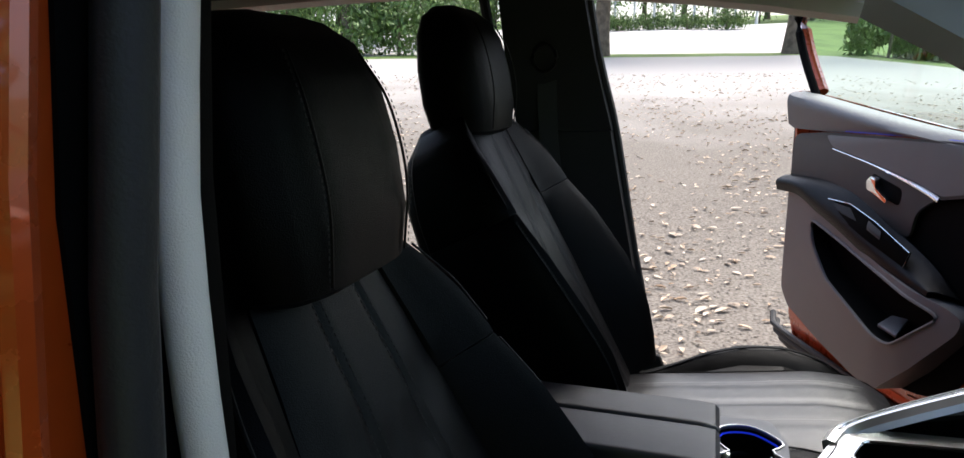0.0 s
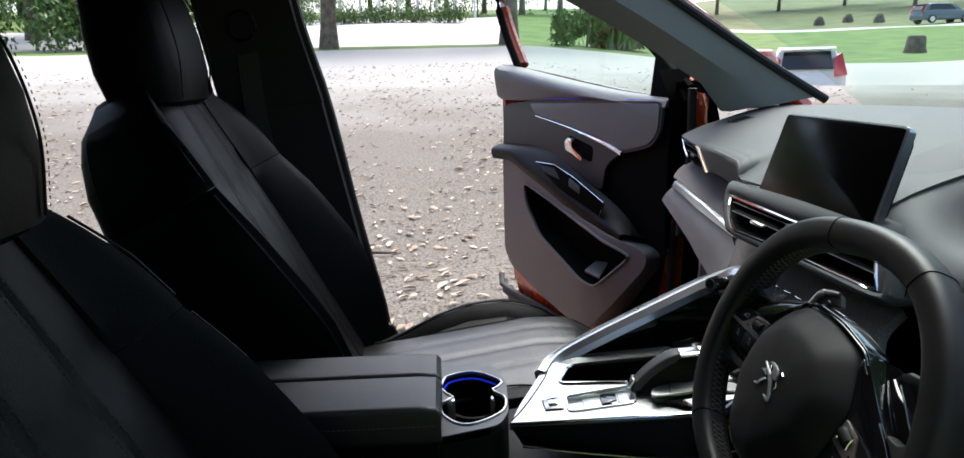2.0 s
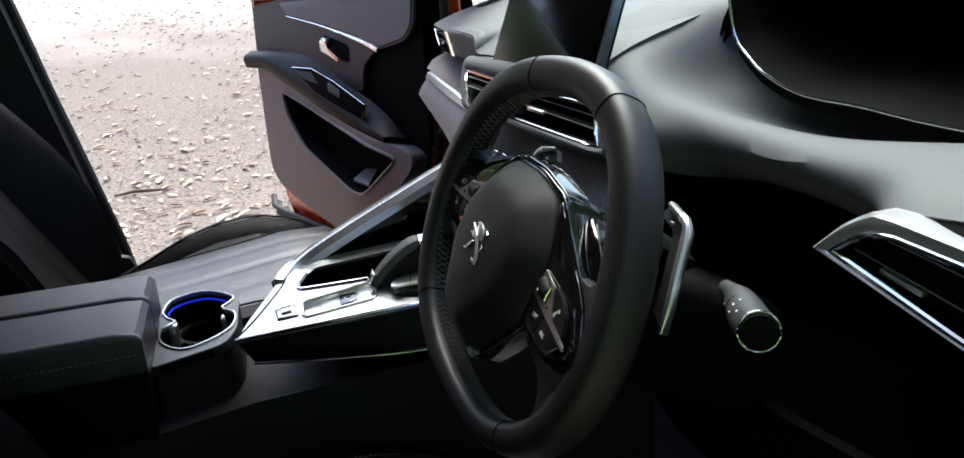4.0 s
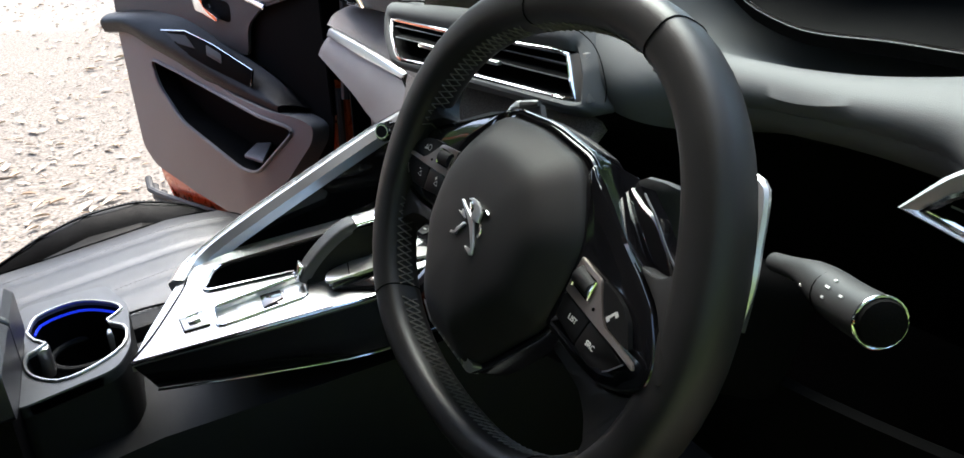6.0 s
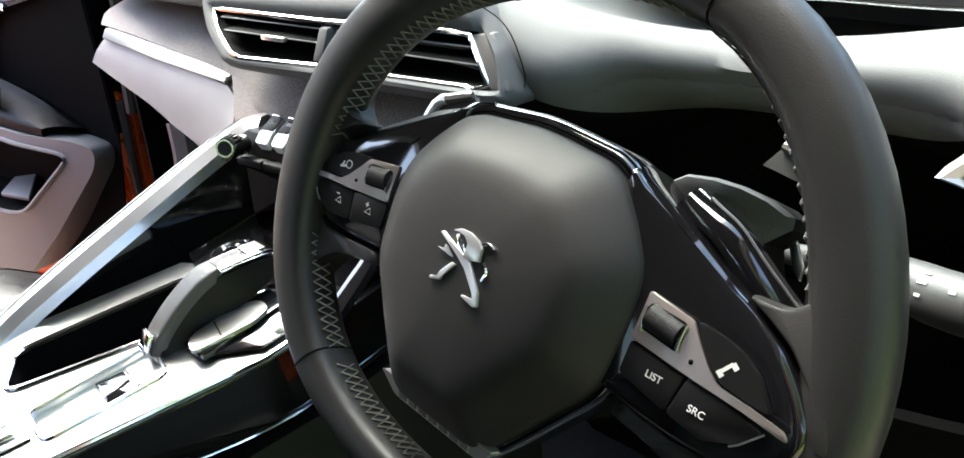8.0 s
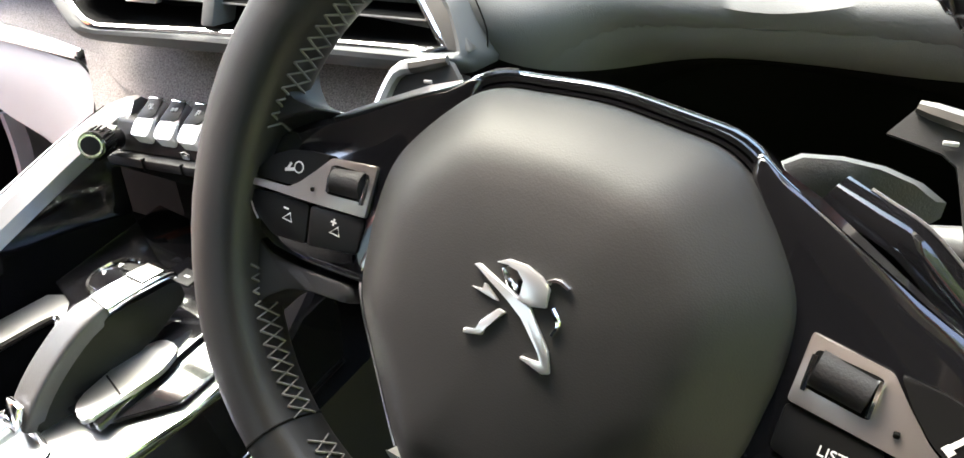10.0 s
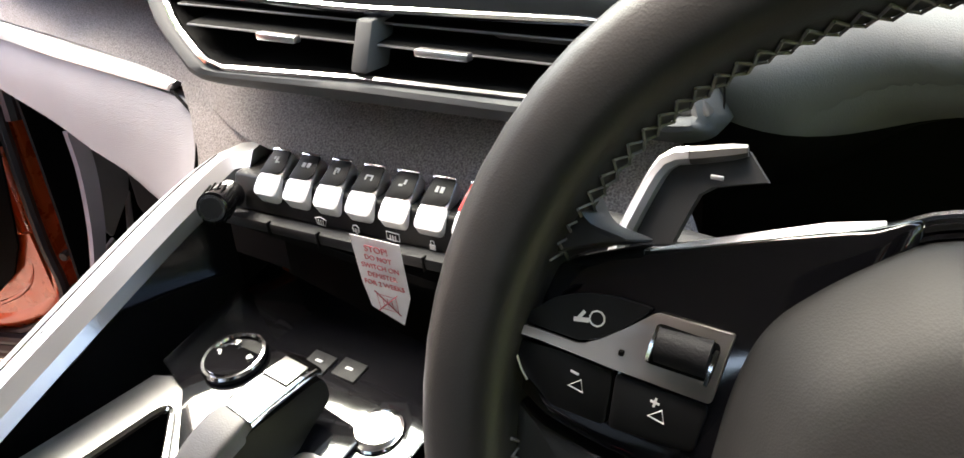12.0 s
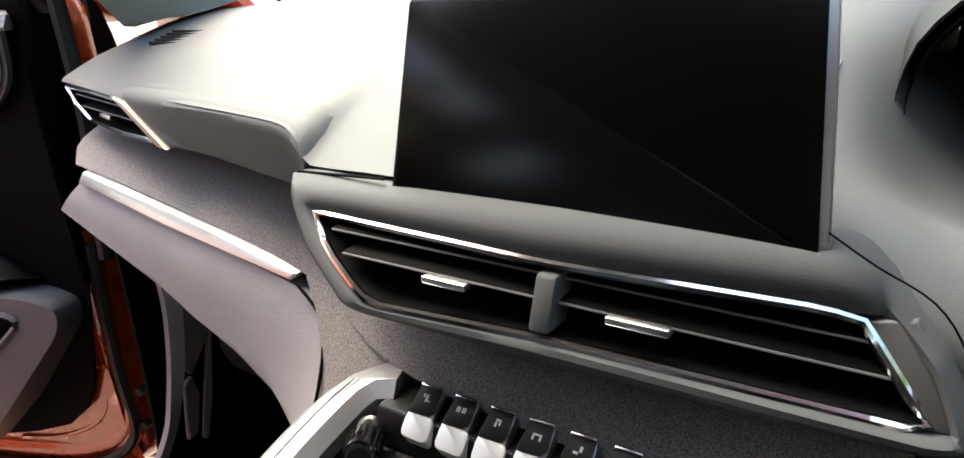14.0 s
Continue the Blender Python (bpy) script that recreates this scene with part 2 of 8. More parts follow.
def straight(pts, n):
    return even([Vector(p) for p in pts], n)


def grid(rows, bm=None, closed=False):
    bm = bm or bmesh.new()
    vs = [[bm.verts.new(p) for p in r] for r in rows]
    for r0, r1 in zip(vs, vs[1:]):
        m = len(r0)
        for i in range(m if closed else m - 1):
            bm.faces.new((r0[i], r0[(i + 1) % m], r1[(i + 1) % m], r1[i]))
    return bm


def loft(rings, caps=True, bm=None):
    """Closed rings of equal length, one after another, with ends filled."""
    bm = bm or bmesh.new()
    vs = [[bm.verts.new(p) for p in r] for r in rings]
    m = len(vs[0])
    for r0, r1 in zip(vs, vs[1:]):
        for i in range(m):
            bm.faces.new((r0[i], r0[(i + 1) % m], r1[(i + 1) % m], r1[i]))
    if caps:
        bm.faces.new(vs[0][::-1])
        bm.faces.new(vs[-1])
    return bm


def skin(lines, n=24, m=4, back=(0.008, 0, -0.008), curved=True):
    """A shell of even thickness through several cross lines."""
    rows = [smooth_line(l, n) for l in lines]
    cols = [smooth_line([r[i] for r in rows], m * (len(rows) - 1) + 1) if curved else
            straight([r[i] for r in rows], m * (len(rows) - 1) + 1) for i in range(n)]
    face = [[c[j] for c in cols] for j in range(len(cols[0]))]
    off = Vector(back)
    bm = loft([list(r) + [p + off for p in reversed(r)] for r in face], caps=False)
    bm.verts.ensure_lookup_table()
    for base in (0, 2 * n * (len(face) - 1)):
        for i in range(n - 1):
            bm.faces.new([bm.verts[base + q] for q in (i, i + 1, 2 * n - 2 - i, 2 * n - 1 - i)])
    return bm


def tube(pts, r, n=8, closed=False, bm=None, flat=1.0, up=None):
    """A sweep along pts; r a number or one per point; flat squashes it along up."""
    p = [Vector(q) for q in pts]
    if up is None:
        run = p[-1] - p[0] if not closed else Vector((1, 0, 0))
        up = (1, 0, 0) if abs(run.z) > 0.6 * run.length else (0, 0, 1)
    rs = r if isinstance(r, (list, tuple)) else [r] * len(p)
    rings = []
    for i, q in enumerate(p):
        a = p[i - 1] if (i or closed) else q
        b = p[(i + 1) % len(p)] if (i < len(p) - 1 or closed) else q
        d = (b - a).normalized()
        s = d.cross(Vector(up))
        s = s.normalized() if s.length > 1e-5 else d.orthogonal().normalized()
        w = s.cross(d).normalized()
        rings.append([q + s * (math.cos(2 * math.pi * k / n) * rs[i]) + w * (math.sin(2 * math.pi * k / n) * rs[i] * flat) for k in range(n)])
    if closed:
        bm = bm or bmesh.new()
        vs = [[bm.verts.new(x) for x in ring] for ring in rings]
        for i in range(len(vs)):
            r0, r1 = vs[i], vs[(i + 1) % len(vs)]
            for k in range(n):
                bm.faces.new((r0[k], r0[(k + 1) % n], r1[(k + 1) % n], r1[k]))
        return bm
    return loft(rings, bm=bm)


def slab(poly, thick, bevel=0.0, bm=None, seg=2):
    """A flat plate: the outline poly, pushed along the vector thick, with rounded edges."""
    own = bmesh.new()
    t = Vector(thick)
    loft([[Vector(p) for p in poly], [Vector(p) + t for p in poly]], bm=own)
    if bevel:
        bmesh.ops.bevel(own, geom=own.edges[:], offset=bevel, segments=seg, profile=0.5, affect="EDGES", clamp_overlap=True)
    return merge(own, bm)


def merge(own, bm):
    if bm is None:
        return own
    me = bpy.data.meshes.new("tmp")
    own.to_mesh(me)
    own.free()
    bm.from_mesh(me)
    bpy.data.meshes.remove(me)
    return bm


def box(c, size, bevel=0.004, m=None, bm=None, seg=2):
    own = bmesh.new()
    bmesh.ops.create_cube(own, size=1)
    bmesh.ops.scale(own, vec=size, verts=own.verts[:])
    if bevel:
        bmesh.ops.bevel(own, geom=own.edges[:], offset=bevel, segments=seg, profile=0.5, affect="EDGES", clamp_overlap=True)
    mat = Matrix.Translation(c) @ (m or Matrix())
    bmesh.ops.transform(own, matrix=mat, verts=own.verts[:])
    return merge(own, bm)


def rounded(poly, r, seg=5):
    """A 2D outline with rounded corners."""
    out, n = [], len(poly)
    for i in range(n):
        a, b, c = Vector(poly[i - 1]), Vector(poly[i]), Vector(poly[(i + 1) % n])
        ra = min(r, (a - b).length * 0.48, (c - b).length * 0.48)
        p, q = b + (a - b).normalized() * ra, b + (c - b).normalized() * ra
        for k in range(seg + 1):
            t = k / seg
            out.append((1 - t) ** 2 * p + 2 * t * (1 - t) * b + t * t * q)
    return out


def holed(outer, holes, thick):
    """A plate with openings right through it."""
    bm = bmesh.new()
    for loop in (outer, *holes):
        vs = [bm.verts.new(p) for p in loop]
        for i in range(len(vs)):
            bm.edges.new((vs[i], vs[(i + 1) % len(vs)]))
    bmesh.ops.triangle_fill(bm, edges=bm.edges[:], use_beauty=True, use_dissolve=False)
    got = bmesh.ops.extrude_face_region(bm, geom=bm.faces[:])
    bmesh.ops.translate(bm, vec=thick, verts=[v for v in got["geom"] if isinstance(v, bmesh.types.BMVert)])
    return bm


def stitches(pts, step=0.006, long=0.0038, r=0.0005, bm=None):
    """Short threads along a line."""
    bm = bm or bmesh.new()
    p = [Vector(q) for q in pts]
    total = sum((b - a).length for a, b in zip(p, p[1:]))
    line = even(p, max(3, int(total / step) * 2))
    for a, b in zip(line[::2], line[1::2]):
        tube([a, a.lerp(b, long / step * 1.6)], r, 4, bm=bm)
    return bm


def cylinder(a, b, r, n=16, r2=None, bm=None):
    return tube([a, b], [r, r if r2 is None else r2], n, bm=bm, up=(0.3, 0.2, 0.9))


def words(text, m, size, mat, parent, name="lettering", deep=0.0002):
    """Built-in-font lettering turned to mesh, on the plane of m."""
    cu = bpy.data.curves.new("txt", "FONT")
    cu.body, cu.size, cu.extrude, cu.align_x, cu.align_y = text, size, deep, "CENTER", "CENTER"
    tmp = bpy.data.objects.new("txt", cu)
    scene.collection.objects.link(tmp)
    me = bpy.data.meshes.new_from_object(tmp.evaluated_get(bpy.context.evaluated_depsgraph_get()))
    bm = bmesh.new()
    bm.from_mesh(me)
    bmesh.ops.transform(bm, matrix=m, verts=bm.verts[:])
    bpy.data.objects.remove(tmp)
    bpy.data.meshes.remove(me)
    return part(name, bm, mat, parent)


def axes(o, x, y):
    """A frame at o with the given x and y directions."""
    x = Vector(x).normalized()
    z = x.cross(Vector(y)).normalized()
    y = z.cross(x)
    return Matrix(((x.x, y.x, z.x, o[0]), (x.y, y.y, z.y, o[1]), (x.z, y.z, z.z, o[2]), (0, 0, 0, 1)))

# ---- the ground and what lies round it ----
def climb(d, turn):
    """Height of the ground d metres off, in the direction turn (degrees from +y towards +x)."""
    ds = (0, 5, 14, 22, 28, 34, 50, 70, 120, 500)
    left = (0, 0.05, 0.72, 1.45, 1.98, 2.4, 4.4, 6.0, 10, 30)
    right = (0, 0.02, 0.6, 0.9, 1.04, 1.25, 2.3, 3.7, 9, 40)
    k = min(1, max(0, (turn - 4) / 22)) if turn < 120 else 1 - min(1, (turn - 120) / 60)
    k = k * k * (3 - 2 * k)
    hollow = float(np.interp(d, (16.8, 18.6, 23, 26), (0, 1, 1, 0))) * float(np.interp(turn, (19, 22, 34, 38), (0, 1, 1, 0)))
    return float(np.interp(d, ds, left)) * (1 - k) + float(np.interp(d, ds, right)) * k - 0.8 * hollow


def spot(turn, d, up=0.0):
    a = radians(turn)
    return Vector((0.1 + d * math.sin(a), d * math.cos(a), climb(d, turn) + up))


def build_ground():
    bm = bmesh.new()
    turns = [-180 + 3 * i for i in range(37)] + [-70 + 1.5 * i for i in range(84)] + [57 + 3 * i for i in range(41)]
    rings = [0.6, 1.2, 2, 3, 4, 5, 6.5, 8, 10, 12, 14, 16, 16.8, 17.6, 18.4, 19.2, 20.4, 22, 23.4, 24.6, 26, 27, 28.2, 29.4, 31, 33, 35, 38, 42, 46, 50, 56, 63, 67, 71, 80, 95, 120, 180, 300, 500]
    mid = bm.verts.new(spot(0, 0))
    vs = []
    for d in rings:
        row = []
        for t in turns:
            edge = 1 + 0.035 * noise.noise(Vector((t * 0.2, d * 0.1, 3))) if 20 < d < 40 else 1
            p = spot(t, d * edge)
            p.z += 0.012 * noise.noise(Vector((p.x, p.y, 0))) + (0.1 * noise.noise(Vector((p.x * 0.2, p.y * 0.2, 1))) if d > 33 else 0)
            row.append(bm.verts.new(p))
        vs.append(row)
    n = len(turns)
    for i in range(n):
        bm.faces.new((mid, vs[0][(i + 1) % n], vs[0][i]))
    for k in range(len(rings) - 1):
        for i in range(n):
            f = bm.faces.new((vs[k][i], vs[k][(i + 1) % n], vs[k + 1][(i + 1) % n], vs[k + 1][i]))
            d, t = rings[k], turns[i]
            # Unseen driver-side ground: grass added to darken what gloss trim reflects.
            if d >= 1.9 and abs(t) > 100:
                zone = 1
            elif d < 28:
                zone = 0
            elif -40 < t < 4.5 and d >= 31 and d < 56 - 0.5 * abs(t):
                zone = 2
            elif 12 < t < 80 and 63 <= d < 67:
                zone = 2
            elif t > 10 and d >= 67:
                zone = 3
            else:
                zone = 1
            f.material_index = zone
    ob = part("ground", bm, [GRAVEL, GRASS, ROAD, DRYGRASS])
    tagged(ob, "gravel car park strewn with dry leaves, grass beyond", "ground", kind="structure")


build_ground()


def leaf_litter():
    """Curled dry leaves, thicker in places, scattered over the gravel."""
    rnd = random.Random(7)
    verts, faces = [], []
    made = 0
    while made < 8000:
        turn, d = rnd.uniform(-34, 30) if rnd.random() < 0.9 else rnd.uniform(-62, 62), 2.0 + 19 * rnd.random() ** 0.75
        if noise.noise(Vector((turn * 0.12, d * 0.35, 9))) + rnd.uniform(-0.55, 0.55) < -0.1:
            continue
        p = spot(turn, d)
        if abs(p.x) < 1.2 and p.y < 1.75:
            continue
        made += 1
        size = rnd.uniform(0.016, 0.046) * (1.35 if rnd.random() < 0.12 else 0.9)
        m = Matrix.Translation(p + Vector((0, 0, 0.012))) @ Euler((rnd.uniform(-.2, .2), rnd.uniform(-.2, .2), rnd.uniform(0, 6.3))).to_matrix().to_4x4()
        curl = rnd.uniform(0.1, 0.5) * size
        out = [(-1, 0, 0.1), (-0.5, 0.34, 0.5), (0.1, 0.42, 0.7), (0.65, 0.25, 0.5), (1.05, 0, 0), (0.65, -0.25, 0.6), (0.1, -0.42, 0.8), (-0.5, -0.34, 0.6), (0, 0, 0)]
        b = len(verts)
        verts += [tuple(m @ Vector((x * size, y * size, z * curl))) for x, y, z in out]
        faces += [(b + 8, b + i, b + (i + 1) % 8) for i in range(8)]
    me = bpy.data.meshes.new("fallen_leaves")
    me.from_pydata(verts, [], faces)
    me.materials.append(LEAF_DRY)
    tagged(new("fallen_leaves", me), "dry curled brown leaves scattered over gravel", "leaves", kind="stuff")


def pebbles():
    rnd = random.Random(3)
    verts, faces = [], []
    for _ in range(5000):
        turn, d = rnd.uniform(-25, 16), 2.2 + 5.5 * rnd.random()
        p = spot(turn, d, 0.004)
        r = rnd.uniform(0.005, 0.013)
        b = len(verts)
        for x, y, z in ((1, 0, 0), (0, 1, 0), (-1, 0, 0), (0, -1, 0), (0, 0, 0.35), (0, 0, -0.6)):
            verts.append((p.x + x * r * rnd.uniform(.7, 1.2), p.y + y * r * rnd.uniform(.7, 1.2), p.z + z * r))
        faces += [(b + i, b + (i + 1) % 4, b + 4) for i in range(4)]
    me = bpy.data.meshes.new("gravel_stones")
    me.from_pydata(verts, [], faces)
    me.materials.append(GRAVEL)
    tagged(new("gravel_stones", me), "loose small grey stones on the gravel", "gravel", kind="stuff")


leaf_litter()
pebbles()
st = spot(-5.9, 4.75)
part("stick", tube([st + V(-0.14, 0, 0.02), st + V(-0.03, 0.015, 0.03), st + V(0.1, 0.01, 0.024), st + V(0.16, 0.03, 0.02)], [0.008, 0.011, 0.01, 0.005], 7), BARK)
tagged(bpy.data.objects["stick"], "short dry brown stick lying on gravel", "stick")


def foliage(points, rnd, size, count, stretch=(1, 1, 1)):
    """Many small leaves round the given clump centres, (place, radius)."""
    verts, faces = [], []
    for c, r in points:
        for _ in range(count):
            q = Vector((rnd.gauss(0, 1), rnd.gauss(0, 1), rnd.gauss(0, 1))).normalized() * r * rnd.uniform(0.35, 1.05)
            q = Vector((q.x * stretch[0], q.y * stretch[1], q.z * stretch[2]))
            m = Matrix.Translation(Vector(c) + q) @ Euler((rnd.uniform(0, 6.3), rnd.uniform(0, 6.3), rnd.uniform(0, 6.3))).to_matrix().to_4x4()
            s = size * rnd.uniform(0.6, 1.3)
            b = len(verts)
            verts += [tuple(m @ Vector(v)) for v in ((-s, 0, 0), (0, 0.4 * s, 0.1 * s), (s, 0, 0), (0, -0.4 * s, 0.1 * s))]
            faces.append((b, b + 1, b + 2, b + 3))
    bm = bmesh.new()
    me = bpy.data.meshes.new("t")
    me.from_pydata(verts, [], faces)
    bm.from_mesh(me)
    bpy.data.meshes.remove(me)
    return bm


def tree(turn, d, tall, r, crown, seed, lean=0.0, label="tall tree with a grey-brown trunk and leafy crown"):
    rnd = random.Random(seed)
    base = spot(turn, d, -0.1)
    root = thing("tree", label, "tree", base, group="trees round the car park")
    top = base + V(lean, 0, tall)
    line = smooth_line([base, base + V(lean * 0.2 + 0.1, 0, tall * 0.35), base + V(lean * 0.6 - 0.1, 0.1, tall * 0.7), top], 9)
    part("trunk", tube(line, [r * 1.5, r * 1.08, r, r * 0.92, r * 0.85, r * 0.75, r * 0.62, r * 0.5, r * 0.3], 10), BARK, root)
    clumps = []
    for k in range(9):
        b0 = line[3 + k % 5]
        ang = rnd.uniform(0, 6.28)
        tip = b0 + V(math.cos(ang) * crown * rnd.uniform(.5, 1), math.sin(ang) * crown * rnd.uniform(.5, 1), rnd.uniform(0.05, 0.45) * crown)
        part("limb", tube(smooth_line([b0, b0.lerp(tip, 0.5) + V(0, 0, 0.3), tip], 5), [r * 0.4, r * 0.3, r * 0.22, r * 0.15, r * 0.06], 6), BARK, root)
        clumps += [(tip, crown * rnd.uniform(.25, .42)), (b0.lerp(tip, 0.65) + V(0, 0, 0.5), crown * rnd.uniform(.2, .35))]
    part("crown", foliage(clumps, rnd, 0.11 + 0.004 * d, 260), LEAF, root, kind="stuff")


def bush(turn, d, w, tall, seed, label, clipped=False, spiky=False):
    rnd = random.Random(seed)
    base = spot(turn, d)
    root = thing("hedge" if clipped else "bush", label, "hedge" if clipped else "bush", base)
    if clipped:
        out = V(math.cos(radians(turn)), -math.sin(radians(turn)), 0)
        clumps = [(base + out * (w * (i / 8 - 0.5)) + V(0, 0, tall * (0.3 + 0.4 * (i % 2))), tall * 0.42) for i in range(9)]
        part("leaves", foliage(clumps, rnd, 0.09, 150, (1.3, 1.3, 1)), LEAF, root, kind="stuff")
        part("stem", tube([base + V(0, 0, -0.1), base + V(0, 0, tall * 0.6)], 0.08, 6), BARK, root)
    elif spiky:
        bm = bmesh.new()
        for _ in range(150):
            ang, b0 = rnd.uniform(0, 6.28), base + V(rnd.gauss(0, w * 0.25), rnd.gauss(0, w * 0.25), 0)
            far = V(math.cos(ang), math.sin(ang), 0) * rnd.uniform(.2, .8) * tall
            side = V(-math.sin(ang), math.cos(ang), 0) * 0.05
            mid, tip = b0 + far * 0.5 + V(0, 0, tall * rnd.uniform(.45, .7)), b0 + far + V(0, 0, tall * rnd.uniform(.5, 1))
            a, b, c = bm.verts.new(b0 - side), bm.verts.new(b0 + side), bm.verts.new(mid + side)
            e, f = bm.verts.new(mid - side), bm.verts.new(tip)
            bm.faces.new((a, b, c, e))
            bm.faces.new((e, c, f))
        part("blades", bm, LEAF, root, kind="stuff")
    else:
        clumps = [(base + V(rnd.gauss(0, w * .3), rnd.gauss(0, w * .3), tall * rnd.uniform(.2, .8)), tall * rnd.uniform(.22, .4)) for _ in range(9)]
        part("leaves", foliage(clumps, rnd, 0.13, 320), LEAF, root, kind="stuff")
        part("stem", tube([base + V(0, 0, -0.1), base + V(0.1, 0, tall * 0.7)], 0.06, 6), BARK, root)


tree(-8.6, 29.5, 9.0, 0.28, 3.6, 1)
tree(5.2, 29.8, 10.0, 0.30, 3.8, 2)
tree(-22.3, 42, 9.0, 0.25, 4.0, 3, lean=0.8, label="forked tree with pale trunk behind the car park")
tree(-28, 38, 10.0, 0.3, 4.5, 4)
tree(-17, 62, 13.0, 0.3, 5.0, 5)
tree(-35, 40, 11.0, 0.3, 5.0, 6)
bush(-24.2, 31, 3.0, 3.2, 11, "round green bush at the gravel edge")
bush(-28, 32, 3.6, 3.8, 12, "loose green bush at the gravel edge")
bush(-32.5, 33, 4.0, 4.2, 13, "loose green bush at the gravel edge")
bush(-20.0, 35, 3.2, 3.4, 16, "loose green bush at the gravel edge")
bush(11.2, 31, 2.6, 1.7, 14, "loose leafy shrub on the grass")
bush(14.0, 32, 2.4, 1.3, 15, "spiky green agave clump on the grass", spiky=True)
for k, (tt, ww) in enumerate(((-7.4, 1.4), (-5.0, 1.9), (-2.2, 1.9), (0.6, 1.6), (-10.8, 2.0), (-13.5, 2.0))):
    bush(tt, 47, ww, 0.95, 20 + k, "clipped low box hedge beside the pale drive", clipped=True)
for k in range(12):
    bush(-40 + 2.6 * k, 58 + 4 * (k % 3), 7, 5.5 + k % 3, 130 + k, "tall loose shrub before the trees")
for k in range(20):
    t0 = -46 + 2.9 * k
    tree(t0, 66 + 5 * (k % 3), 11 + k % 4, 0.22, 4.2, 40 + k, label="distant tree with a dense green crown")
for k in range(14):
    bush(-44 + 3.6 * k, 54 + 5 * (k % 2), 6, 6.0 + k % 3, 230 + k, "tall loose shrub before the trees")
for k in range(9):
    b0 = spot(-9 + 1.45 * k, 52)
    po = thing("post", "white painted post beside the drive", "post", b0, group="posts along the drive")
    part("shaft", tube([b0, b0 + V(0, 0, 3.4)], 0.09, 8), POLE, po)
    part("cap", box(b0 + V(0, 0, 3.45), (0.26, 0.26, 0.1), 0.02), POLE, po)


def stump():
    b = spot(33.5, 36)
    ob = part("tree_stump", tube([b + V(0, 0, -0.1), b + V(0, 0, 0.15), b + V(0.02, 0, 0.6), b + V(0.02, 0, 0.68)], [0.5, 0.4, 0.36, 0.3], 12), BARK)
    tagged(ob, "weathered brown tree stump on the lawn", "stump")
    for k, t in enumerate((27.5, 29.3, 31.2, 36.5, 39)):
        b = spot(t, 74 + 2 * (k % 2))
        ob = part("rock", tube([b + V(0, 0, -0.1), b + V(0, 0, 0.3), b + V(0.1, 0, 0.7)], [0.5, 0.45, 0.2], 9), BARK)
        tagged(ob, "dark weathered stump on the grassy slope", "stump", group="stumps on the slope")


stump()


